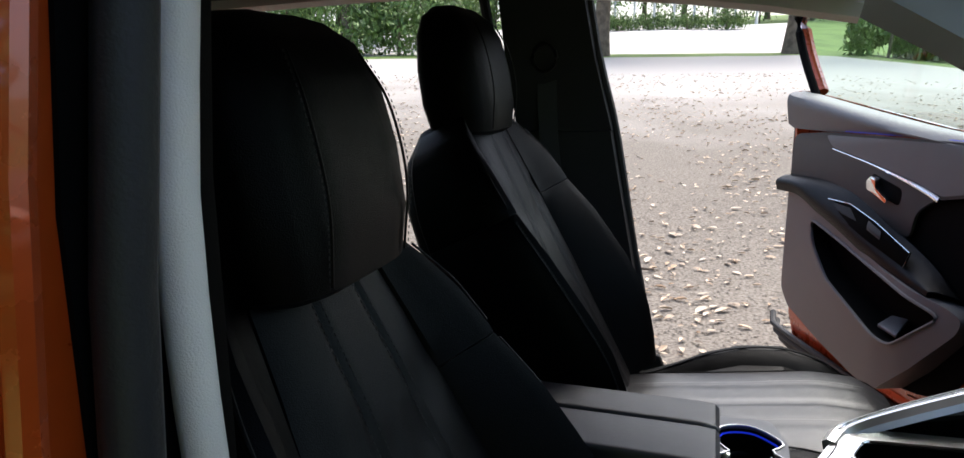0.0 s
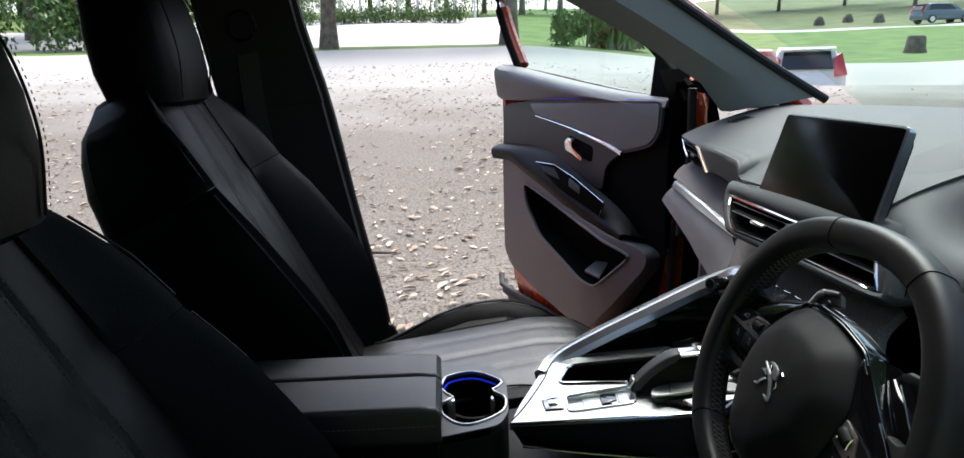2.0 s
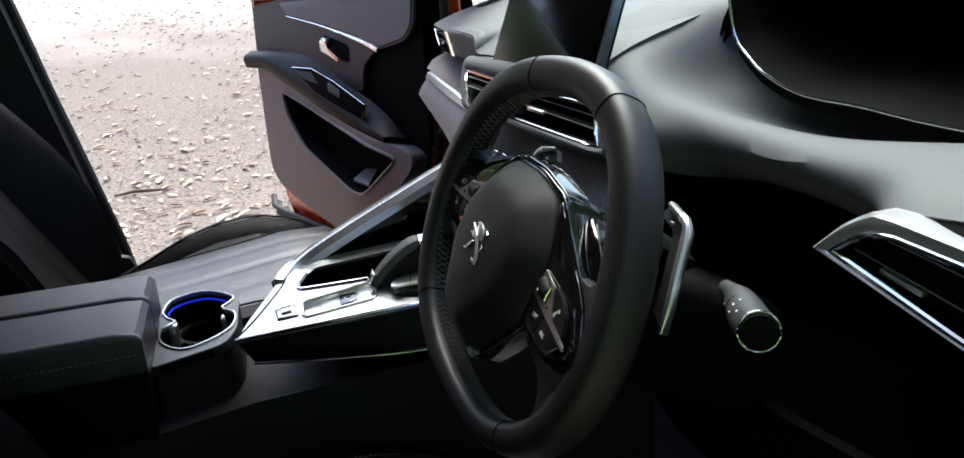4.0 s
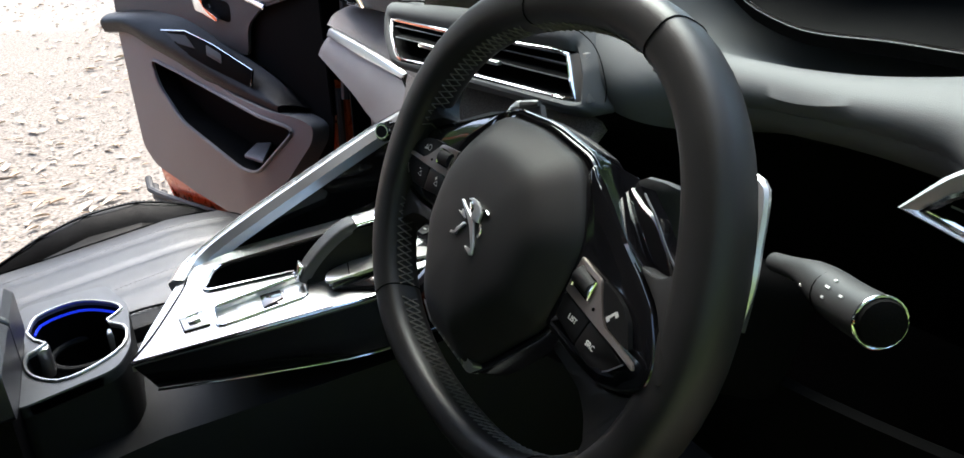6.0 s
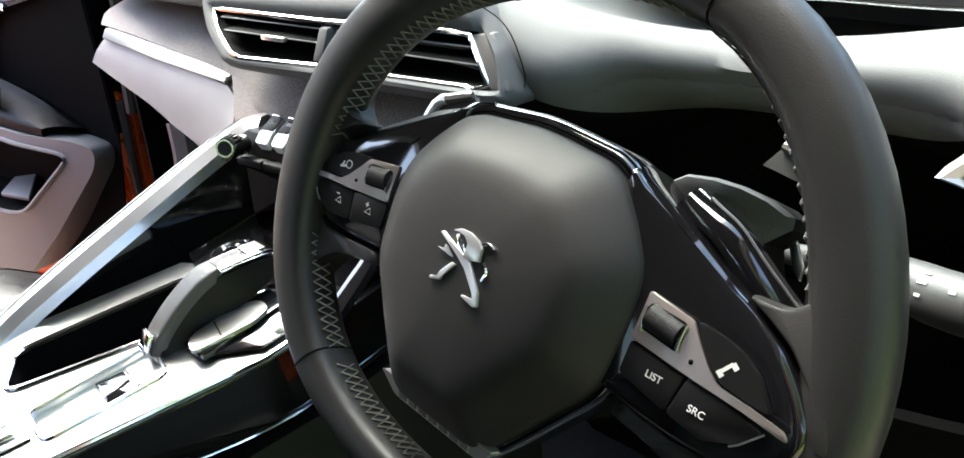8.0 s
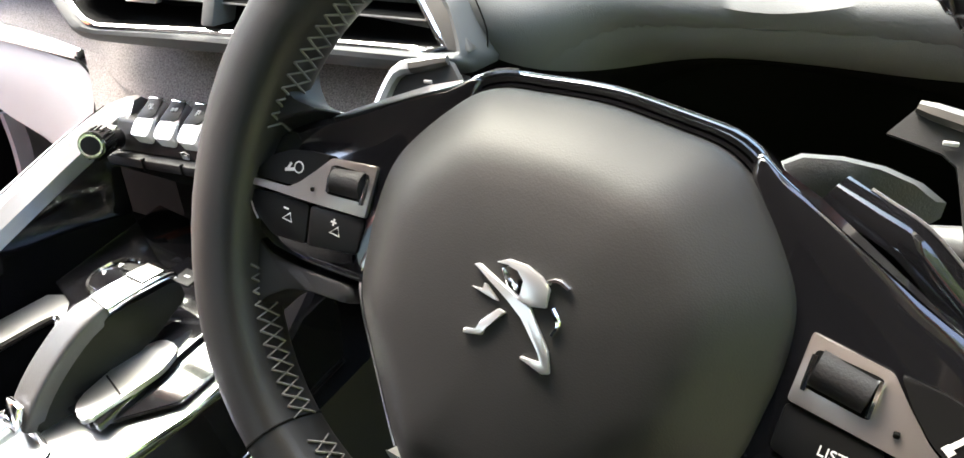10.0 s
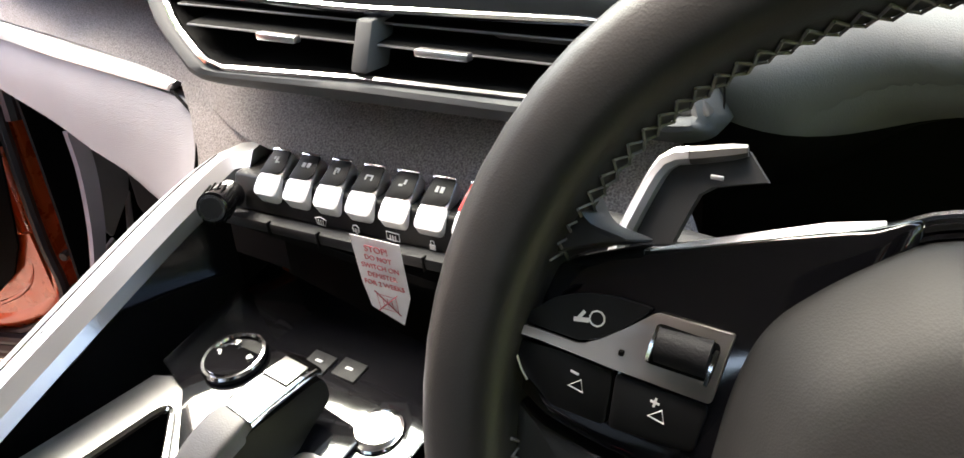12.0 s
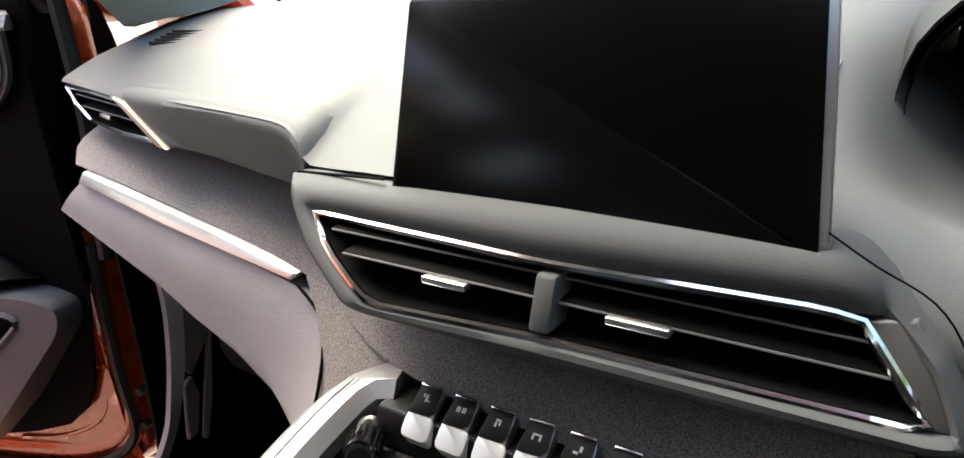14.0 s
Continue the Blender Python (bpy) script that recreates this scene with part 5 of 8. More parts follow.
# ---- touchscreen ----
ts = thing("touchscreen", "switched-off touchscreen in a silver bezel on the dash", "screen", (0.6, 0.88, 1.1))
bl, br = V(0.572, 0.993, 1.108), V(0.601, 0.767, 1.1065)
upv = V(0.034, 0.004, 0.1055)
tl, tr = bl + upv + V(0.006, 0.006, 0.0), br + upv + V(0.006, 0.012, 0.0)
fwd = (br - bl).cross(tl - bl).normalized()
fwd = fwd if fwd.x > 0 else -fwd


def on_screen(u, v, d=0.0):
    return bl.lerp(br, u).lerp(tl.lerp(tr, u), v) + fwd * d


def screen_loop(mu, mv, r, d):
    return [on_screen(p.x / 0.228, p.y / 0.111, d) for p in rounded([(mu, mv - 0.004 if mv == 0 else mv), (0.228 - mu, mv - 0.002 if mv == 0 else mv), (0.228 - mu, 0.111 - mv), (mu, 0.111 - mv)], r, 5)]


part("bezel", slab(screen_loop(-0.001, 0.0, 0.006, 0.0), fwd * 0.010, 0.002), SATIN, ts, "satin silver bezel")
glass = [on_screen(p.x / 0.228, p.y / 0.111, -0.0012) for p in rounded([(-0.001, -0.0045), (0.2245, -0.0035), (0.2245, 0.109), (-0.0005, 0.109)], 0.004, 5)]
part("display", slab(glass, fwd * 0.004, 0.0005), SCREEN, ts, "black glass display")
part("back", slab(screen_loop(0.010, 0.010, 0.006, 0.0135), fwd * 0.008, 0.003), DARK, ts)

# ---- switch bar ----
bar = thing("switch_bar", "row of seven satin toggle switches over a black bar", "switches", (0.54, 0.88, 0.98))
t0, t6 = V(0.541, 0.955, 0.997), V(0.551, 0.8125, 0.9975)
step = (t6 - t0) / 6
along = step.normalized()
for k in range(7):
    o = t0 + step * k
    m = axes(o, -along, (-0.82, 0, -0.57))  # x to the passenger, y out and down towards the driver, z up
    w, off = 0.0088, -0.003
    tg = part("toggle", slab([m @ V(off * 0.5 + x, y, -0.0004) for x, y in ((-w * 0.86, -0.0088), (w * 0.86, -0.0088), (w * 1.02, 0.012), (-w * 1.02, 0.012))], m.to_3x3() @ V(0, 0, -0.009), 0.0012), SATIN, bar, "satin toggle with red hazard cap" if k == 6 else "satin toggle with black cap")
    cap = rounded([(-w * 0.82, -0.0084), (w * 0.82, -0.0084), (w * 0.95, 0.0086), (w * 0.3, 0.0088), (-w * 0.6, 0.0078), (-w * 0.95, 0.0045)], 0.0012, 3)
    part("toggle_cap", slab([m @ V(off * 0.5 + p.x, p.y, 0.0) for p in cap], m.to_3x3() @ V(0, 0, 0.0006), 0.0002), RED if k == 6 else BUTTON, tg)
    lip = rounded([(-w * 1.06, 0.0085), (w * 1.06, 0.0085), (w * 1.04, 0.0218), (-w * 1.04, 0.0218)], 0.0034, 5)
    part("toggle_lip", slab([m @ V(off * 0.8 + p.x, p.y, 0.0006 - max(0.0, p.y - 0.0085) * 0.22) for p in lip], V(0.004, 0, -0.007), 0.0024, seg=3), LIP, tg)
    part("toggle_back", slab([m @ V(off * 0.5 + x, y, 0.0016) for x, y in ((-w * 0.84, -0.0100), (w * 0.84, -0.0100), (w * 0.84, -0.0082), (-w * 0.84, -0.0082))], m.to_3x3() @ V(0, 0, -0.004), 0.0006), CHROME, tg)
    if k == 6:
        part("hazard_mark", tube([m @ V(off * 0.5 + 0.0034 * math.cos(a), -0.001 + 0.0034 * math.sin(a), 0.0010) for a in (-1.571, 0.524, 2.618)], 0.0004, 5, True), WHITE_MARK, tg)
    else:
        bits = bmesh.new()
        for dx, dy, sx, sy in (((0, 0.0, 0.0014, 0.0045), (0.0022, -0.0012, 0.0012, 0.002), (-0.0015, 0.0015, 0.0022, 0.0008)), ((-0.0018, 0.0, 0.0024, 0.003), (0.0018, 0.0002, 0.0024, 0.003)), ((0, -0.0012, 0.0032, 0.001), (0.001, 0.0012, 0.001, 0.003), (-0.0012, 0.0005, 0.001, 0.002)),
                               ((0, -0.0005, 0.005, 0.0009), (-0.0021, 0.001, 0.0009, 0.003), (0.0021, 0.001, 0.0009, 0.003)), ((-0.001, -0.0005, 0.0014, 0.003), (0.0014, 0.0018, 0.0026, 0.0012)), ((-0.0016, 0.0002, 0.0022, 0.0036), (0.0016, 0.0002, 0.0018, 0.0036)))[k]:
            box(m @ V(off * 0.5 + dx, dy - 0.0018, 0.0008), (sx, sy, 0.0004), 0, m.to_3x3().to_4x4(), bits)
        part("icon", bits, WHITE_MARK, tg)
part("bar", slab([(0.532, 0.985, 0.989), (0.542, 0.79, 0.990), (0.535, 0.79, 0.972), (0.525, 0.985, 0.967)], (0.03, 0, 0.002), 0.002), BUTTON, bar, "black bar below the toggles")
part("bar_back", slab([(0.548, 0.975, 0.990), (0.558, 0.79, 0.990), (0.545, 0.79, 0.960), (0.536, 0.975, 0.960)], (0.03, 0, 0), 0.002), DARK, bar)
for k in range(4):
    o = V(0.5290, 0.909, 0.972).lerp(V(0.5336, 0.830, 0.974), k / 3)
    icon = bmesh.new()
    if k < 3:
        tube([o + V(0, dy, dz) for dy, dz in (((-0.0045, 0.0018), (0, 0.0032), (0.0045, 0.0018), (0.0032, -0.002), (-0.0032, -0.002)), [(0.0028 * math.cos(q * 0.9), 0.0028 * math.sin(q * 0.9)) for q in range(6)], ((-0.0046, 0.0028), (0.0046, 0.0028), (0.0046, -0.0018), (-0.0046, -0.0018)))[k]], 0.0004, 4, True, bm=icon)
        for dy in (-0.0018, 0, 0.0018):
            box(o + V(-0.0002, dy, -0.0006), (0.0006, 0.0005, 0.0034 - 0.0012 * (k == 1)), 0, None, icon)
    else:
        box(o + V(0, 0, -0.001), (0.0006, 0.0036, 0.003), 0, None, icon)
        tube([o + V(0, -0.0012, 0.0005), o + V(0, -0.001, 0.0028), o + V(0, 0.001, 0.0028), o + V(0, 0.0012, 0.0005)], 0.0003, 4, bm=icon)
    part("lower_icon", icon, WHITE_MARK, bar)
kn = part("volume_knob", cylinder((0.4975, 0.9645, 0.983), (0.523, 0.982, 0.977), 0.0095, 24), GLOSS, bar, "black ribbed volume knob")
part("knob_face", cylinder((0.4962, 0.9636, 0.9833), (0.4985, 0.9652, 0.9828), 0.0082, 20), CHROME, kn)
part("knob_cap", cylinder((0.4957, 0.96325, 0.98345), (0.4975, 0.9645, 0.983), 0.0066, 20), DARK, kn)
for k in range(18):
    a = k * math.pi / 9
    part("knob_rib", box(V(0.505, 0.9697, 0.9812) + V(0.0056, -0.0081, 0) * math.cos(a) + V(0.0016, 0.0012, 0.0098) * math.sin(a), (0.014, 0.0011, 0.0011), 0.0003, pose(0, 0, 0, 0, 0, 34.5)), BLACK, kn)
part("lower_strip", slab([(0.5165, 0.988, 0.966), (0.5265, 0.79, 0.972), (0.5275, 0.79, 0.964), (0.5175, 0.988, 0.958)], (0.02, 0, 0), 0.002), DARK, bar)
for y in (0.945, 0.905, 0.865, 0.83):
    part("strip_joint", box((0.5172 + (0.985 - y) * 0.053, y, 0.9625 + (0.985 - y) * 0.03), (0.003, 0.001, 0.009), 0), BLACK, bar)
# hanging paper notice
tagm = axes((0.5125, 0.8495, 0.962), along, (-0.12, 0, 1))
tagp = thing("paper_tag", "small white notice with red print hanging below the switches", "tag", (0.5125, 0.8505, 0.962))
tw, th = 0.0162, 0.0225
part("sheet", slab([tagm @ V(x, y, 0.0006 * math.sin(y * 200)) for x, y in ((-tw, th), (tw, th), (tw * 0.97, -th * 0.55), (tw * 0.45, -th * 1.5), (-tw * 0.75, -th * 1.1), (-tw * 0.98, -th * 0.4))], tagm.to_3x3() @ V(0, 0, 0.0003)), PAPER, tagp)
for i, line in enumerate(("STOP!", "DO NOT", "SWITCH ON", "DEMISTER", "FOR 2 WEEKS")):
    words(line, tagm @ Matrix.Translation((0.0005, th * 0.72 - i * 0.0058, 0.0008)), 0.0044 if i else 0.0058, PINK_INK, tagp)
cross = tube([tagm @ V(x, y, 0.0008) for x, y in ((-0.0065, -0.0145), (0.0065, -0.0145), (0.006, -0.0245), (-0.006, -0.0245))], 0.00025, 4, True)
tube([tagm @ V(-0.0075, -0.0125, 0.0009), tagm @ V(0.0075, -0.0265, 0.0009)], 0.0004, 4, bm=cross)
tube([tagm @ V(0.0075, -0.0125, 0.0009), tagm @ V(-0.0075, -0.0265, 0.0009)], 0.0004, 4, bm=cross)
for dx in (-0.003, 0, 0.003):
    tube([tagm @ V(dx, -0.0165, 0.0008), tagm @ V(dx, -0.0225, 0.0008)], 0.00025, 4, bm=cross)
part("crossed_sign", cross, PINK_INK, tagp)

# ---- centre console ----
con = thing("centre_console", "centre console with silver frame, cup holders and padded armrest", "console", (0.2, 0.92, 0.38))


def deck(x, y, up=0.0):
    """A point of the sloping console deck."""
    return V(x, y, 0.837 + (x - 0.203) * 0.166 + up)


part("console_body", loft([
    [V(-0.55, 0.80, 0.4), V(-0.55, 1.04, 0.4), V(-0.55, 1.01, 0.78), V(-0.55, 0.83, 0.78)],
    [V(0.10, 0.80, 0.4), V(0.10, 1.04, 0.4), V(0.10, 1.035, 0.755), V(0.10, 0.835, 0.755)],
    [V(0.215, 0.795, 0.4), V(0.215, 1.05, 0.4), V(0.215, 1.045, 0.765), V(0.215, 0.845, 0.765)],
    [V(0.45, 0.78, 0.4), V(0.45, 1.07, 0.4), V(0.45, 1.05, 0.80), V(0.45, 0.80, 0.80)],
    [V(0.70, 0.76, 0.4), V(0.70, 1.09, 0.4), V(0.70, 1.06, 0.84), V(0.70, 0.79, 0.84)]]), DARK, con, "black console sides")
# cup holder block
cup_out = [(p.x, p.y) for p in rounded([(0.106, 0.872), (0.104, 1.095), (0.192, 1.07), (0.210, 0.995), (0.206, 0.905), (0.192, 0.872)], 0.014, 4)]
hole2 = smooth_line([(x, y, 0) for x, y in ((0.114, 1.02), (0.124, 1.052), (0.163, 1.05), (0.196, 1.012), (0.203, 0.988), (0.188, 0.974), (0.204, 0.945), (0.199, 0.908), (0.170, 0.890), (0.142, 0.892), (0.118, 0.928), (0.115, 0.966), (0.132, 0.974), (0.121, 0.995), (0.1145, 1.015))], 44)
part("cup_frame", holed([deck(*p, -0.002) for p in cup_out], [[deck(p.x, p.y, -0.002) for p in hole2]], (0, 0, -0.012)), CUPGREY, con, "grey cup holder surround")
part("cup_side", loft([[deck(*p, -0.004) for p in cup_out], [deck(p[0], p[1], -0.1) for p in cup_out]], caps=False), DARK, con)
part("cup_lip", tube([deck(p.x, p.y, -0.001) for p in hole2], 0.0016, 6, True), SATIN, con)
well = loft([[deck(p.x, p.y, -0.006) for p in hole2], [V(0.163 + (p.x - 0.163) * 0.9, 0.965 + (p.y - 0.965) * 0.92, 0.762) for p in hole2]], caps=False)
well.faces.new(list(well.verts)[len(hole2):])
part("cup_well", well, BLACK, con)
for y in (0.932, 1.015):
    part("cup_ring", tube([V(0.161 + 0.034 * math.cos(a * 0.314), y + 0.034 * math.sin(a * 0.314), 0.785) for a in range(20)], 0.0035, 8, True), DARK, con)
part("blue_light", tube([p + V((0.161 - p.x) * 0.05, (1.0 - p.y) * 0.05, 0) for p in [deck(q.x, q.y, -0.011) for q in hole2[1:15]]], 0.0014, 6), BLUE, con, "thin blue light ring")
part("blue_light", tube([p + V((0.161 - p.x) * 0.05, (0.93 - p.y) * 0.05, 0) for p in [deck(q.x, q.y, -0.013) for q in hole2[20:26]]], 0.0008, 6), BLUE, con, "thin blue light ring")
for x, y in ((0.191, 0.974), (0.128, 0.976)):
    part("cup_finger", box((x, y, 0.806), (0.012, 0.016, 0.034), 0.004), SATIN, con)
for x, y in ((0.132, 0.915), (0.196, 0.935)):
    part("cup_grip", box((x, y, 0.795), (0.012, 0.012, 0.03), 0.003), CHROME, con)
# armrest: two lids
for name, y0, y1 in (("armrest_lid", 0.8245, 0.921), ("armrest_lid", 0.925, 0.999)):
    ring = lambda x, drop, y0=y0, y1=y1: [V(x, p.x, p.y) for p in rounded([(y0, 0.835), (y1, 0.835), (y1, 0.886 - drop), (y0, 0.886 - drop)], 0.007, 4)]
    part(name, loft([ring(-0.50, 0.012), ring(-0.47, 0.003), ring(-0.2, 0.0), ring(0.09, 0.0), ring(0.110, 0.002), ring(0.116, 0.008)]), ARM, con, "padded black armrest lid")
part("armrest_side", loft([[V(x, 0.826, 0.76), V(x, 0.997, 0.76), V(x, 0.994, 0.836), V(x, 0.829, 0.836)] for x in (-0.5, 0.05, 0.112)]), LEATHER_SHADED, con)
part("stitching", stitches([(-0.3, 0.8243, 0.861), (0.108, 0.8243, 0.861)], r=0.0006), THREAD, con)
# silver deck with tray opening and selector recess
OUTL = [(0.2035, 0.8635), (0.30, 0.8345), (0.418, 0.801), (0.45, 0.80), (0.452, 0.86), (0.456, 0.985), (0.45, 1.0), (0.31, 1.037), (0.285, 1.045), (0.256, 0.985), (0.222, 0.912)]
TRAY = [(p.x, p.y) for p in rounded([(0.279, 0.950), (0.384, 0.906), (0.442, 0.967), (0.303, 1.0)], 0.014, 4)]
SEL = [(p.x, p.y) for p in rounded([(0.2805, 0.8650), (0.365, 0.8535), (0.377, 0.902), (0.2830, 0.9090)], 0.007, 3)]
part("console_deck", holed([deck(*p) for p in OUTL], [[deck(*p) for p in TRAY], [deck(*p) for p in SEL]], (0, 0, -0.008)), SATIN, con, "satin silver console deck")
part("deck_edge", tube([deck(*p, 0.0005) for p in ((0.2035, 0.8635), (0.30, 0.8345), (0.418, 0.801), (0.5, 0.80))], 0.0022, 7), CHROME, con)
part("deck_seam", tube(smooth_line([deck(0.2065, 0.872, 0.0006), deck(0.228, 0.905, 0.0006), deck(0.262, 0.972, 0.0006), deck(0.272, 1.0, 0.0006)], 14), 0.0008, 6), BLACK, con)
tw_ = loft([[deck(*p, -0.002) for p in TRAY], [deck(0.352 + (p[0] - 0.352) * 0.94, 0.955 + (p[1] - 0.955) * 0.92, -0.05) for p in TRAY]], caps=False)
tw_.faces.new(list(tw_.verts)[len(TRAY):])
part("tray_well", tw_, BLACK, con, "dark storage tray")
part("tray_rim", tube([deck(*p, 0.0008) for p in TRAY], 0.0024, 7, True), CHROME, con)
part("selector_floor", slab([deck(*p, -0.006) for p in SEL], (0, 0, -0.004)), SATIN, con)
part("selector_rim", tube([deck(*p, 0.0004) for p in SEL], 0.0018, 6, True), CHROME, con)
for k, (x, y, mat) in enumerate(((0.3115, 0.8805, SATIN), (0.3345, 0.8790, GLOSS), (0.357, 0.8785, SATIN))):
    part("selector_key", slab([deck(x + dx, y + dy, -0.006) for dx, dy in ((-0.010, -0.012), (0.010, -0.0175), (0.0125, 0.0125), (-0.0075, 0.018))], (0, 0, 0.0035 + 0.002 * (k % 2)), 0.0015), mat, con)
epb = [(0.2515, 0.9095), (0.2735, 0.9088), (0.275, 0.8755), (0.2525, 0.8805)]
ep = part("parking_brake_switch", slab([deck(*p, 0.0004) for p in epb], (0, 0, 0.0022), 0.0012), SATIN, con, "square silver parking brake switch")
part("switch_gap", tube([deck(*p, 0.0008) for p in epb], 0.0009, 6, True), BLACK, ep)
part("switch_key", slab([deck(0.2635 + (x - 0.2635) * 0.55, 0.896 + (y - 0.896) * 0.55, 0.0028) for x, y in epb], (0, 0, 0.0025), 0.001), CHROME, ep)
# gloss black forward deck and side flank
part("gloss_deck", slab([deck(*p, 0.0025) for p in ((0.385, 0.845), (0.42, 0.809), (0.535, 0.806), (0.56, 1.01), (0.458, 1.0), (0.449, 0.965), (0.39, 0.898))], (0, 0, 0.003), 0.001), GLOSS, con, "gloss black deck round the selector")
part("gloss_flank", skin([[deck(0.2045, 0.862, -0.003), deck(0.30, 0.832, -0.003), deck(0.418, 0.799, -0.003), deck(0.54, 0.797, -0.003)], [deck(0.215, 0.8615, -0.022), deck(0.305, 0.833, -0.032), deck(0.42, 0.801, -0.04), deck(0.54, 0.799, -0.045)],
                          [deck(0.22, 0.864, -0.034), deck(0.31, 0.836, -0.048), deck(0.42, 0.804, -0.06), deck(0.54, 0.802, -0.065)]], 20, 3, (0, 0.01, 0)), GLOSS, con, "gloss black console flank")
part("flank_chrome", tube(smooth_line([deck(0.2195, 0.8625, -0.035), deck(0.31, 0.8345, -0.049), deck(0.42, 0.8025, -0.061), deck(0.54, 0.8005, -0.066)], 16), 0.0012, 6), CHROME, con)
# rising silver beams up to the switch bar
beam = smooth_line([deck(0.262, 0.995, 0.0), deck(0.285, 1.033, 0.003), (0.34, 1.036, 0.884), (0.43, 1.030, 0.930), (0.505, 1.022, 0.968), (0.545, 1.008, 0.9885), (0.556, 0.985, 0.994)], 24)
bb = []
for i, p in enumerate(beam):
    d = (beam[min(i + 1, 23)] - beam[max(i - 1, 0)]).normalized()
    s = d.cross(V(0, 0, 1)).normalized()
    n_ = s.cross(d)
    w = 0.011 + 0.006 * min(1, i / 8)
    bb.append([p - s * w, p - s * w * 0.4 + n_ * 0.005, p + s * w * 0.5 + n_ * 0.004, p + s * w - n_ * 0.004, p + s * w * 0.8 - n_ * 0.016, p - s * w * 0.8 - n_ * 0.012])
part("console_beam", loft(bb), SILVER, con, "satin silver beam rising to the dash")
part("beam_line", tube([p + V(0.0, 0.001, 0.0064) for p in beam[2:22]], 0.0007, 5), CHROME, con)
part("beam_cheek", skin([[p + V(0, 0.004, -0.012) for p in beam[1:22:4]], [(p.x, p.y + 0.012, min(p.z - 0.03, 0.80)) for p in beam[1:22:4]]], 16, 3, (0, 0.008, 0)), GLOSS, con)
part("beam_outer", skin([[p + V(0, 0.018, -0.006) for p in beam[1:22:4]], [(p.x, p.y + 0.03, 0.6) for p in beam[1:22:4]]], 16, 3, (0, -0.008, 0)), GLOVE, con, "grey padded console side")
right = smooth_line([(0.552, 0.80, 0.975), (0.54, 0.785, 0.962), (0.50, 0.776, 0.925), (0.44, 0.78, 0.875)], 14)
part("console_beam", tube(right, 0.010, 8, flat=0.5), GLOSS, con, "gloss black beam rising to the dash")
part("cubby_back", box((0.60, 0.905, 0.9), (0.02, 0.25, 0.12), 0.005), BLACK, con)
part("cubby_roof", slab([(0.53, 1.01, 0.950), (0.53, 0.79, 0.947), (0.62, 0.79, 0.95), (0.62, 1.01, 0.953)], (0, 0, 0.006)), BLACK, con)
# drive mode dial, start button
dial = part("mode_dial", cylinder(deck(0.480, 0.952, -0.012), deck(0.478, 0.952, 0.0085), 0.0205, 32, 0.0195), DARK, con, "round mode dial with chrome rim")
part("dial_rim", tube([deck(0.478 + 0.0190 * math.cos(a * 0.196), 0.952 + 0.0190 * math.sin(a * 0.196), 0.0092) for a in range(32)], 0.0018, 6, True), CHROME, dial)
part("dial_top", cylinder(deck(0.478, 0.952, 0.0078), deck(0.478, 0.952, 0.0094), 0.0175, 28), GLOSS, dial)
for k in range(5):
    a = 0.6 + k * 1.1
    o_ = deck(0.478 + 0.0115 * math.cos(a), 0.952 + 0.0115 * math.sin(a), 0.0098)
    bits = box(o_, (0.0042, 0.0016, 0.0004), 0, pose(0, 0, 0, 0, -9, 40 * k))
    box(o_ + V(0.001, 0.0018, 0), (0.0016, 0.003, 0.0004), 0, pose(0, 0, 0, 0, -9, 20 * k), bits)
    part("dial_mark", bits, WHITE_MARK, dial)
sb = part("start_button", cylinder(deck(0.476, 0.833, 0.003), deck(0.476, 0.833, 0.009), 0.0125, 24), SATIN, con, "round silver start button")
part("button_rim", tube([deck(0.476 + 0.0135 * math.cos(a * 0.262), 0.833 + 0.0135 * math.sin(a * 0.262), 0.0065) for a in range(24)], 0.0015, 6, True), CHROME, sb)
for k, (x, y) in enumerate(((0.50, 0.90), (0.503, 0.878))):
    part("deck_key", slab([deck(x + dx, y + dy, 0.0056) for dx, dy in ((-0.007, -0.009), (0.007, -0.009), (0.007, 0.009), (-0.007, 0.009))], (0, 0, 0.0012), 0.0004), DARK, con)
    part("deck_mark", box(deck(x, y, 0.0072), (0.002, 0.005, 0.0004), 0), WHITE_MARK, con)
# gear selector
gear = part("gear_selector", slab([deck(0.385, 0.835, 0.004), deck(0.47, 0.836, 0.004), deck(0.478, 0.905, 0.004), deck(0.40, 0.908, 0.004)], (0, 0, 0.006), 0.002), GLOSS, con, "leather gear selector with chrome tip")
gside = V(0.12, 1, 0).normalized()
SPINE = [(0.3705, 0.8885, 0.866), (0.3775, 0.887, 0.8785), (0.390, 0.884, 0.8935), (0.405, 0.880, 0.9075), (0.415, 0.8775, 0.9145), (0.426, 0.875, 0.9195)]


def bar_ring(p, d, w, h, r=0.4, lean=0.0, down=0.0):
    """A rounded cross section at p, square to d; lean pushes its foot towards the driver."""
    n_ = gside.cross(d.normalized()).normalized()
    n_ = n_ if n_.z > 0 else -n_
    return [p + gside * (w * c.x - (lean if c.y < 0 else 0.0)) + n_ * (h * c.y - down) for c in rounded([(-1, -1), (1, -1), (1, 1), (-1, 1)], r, 4)]


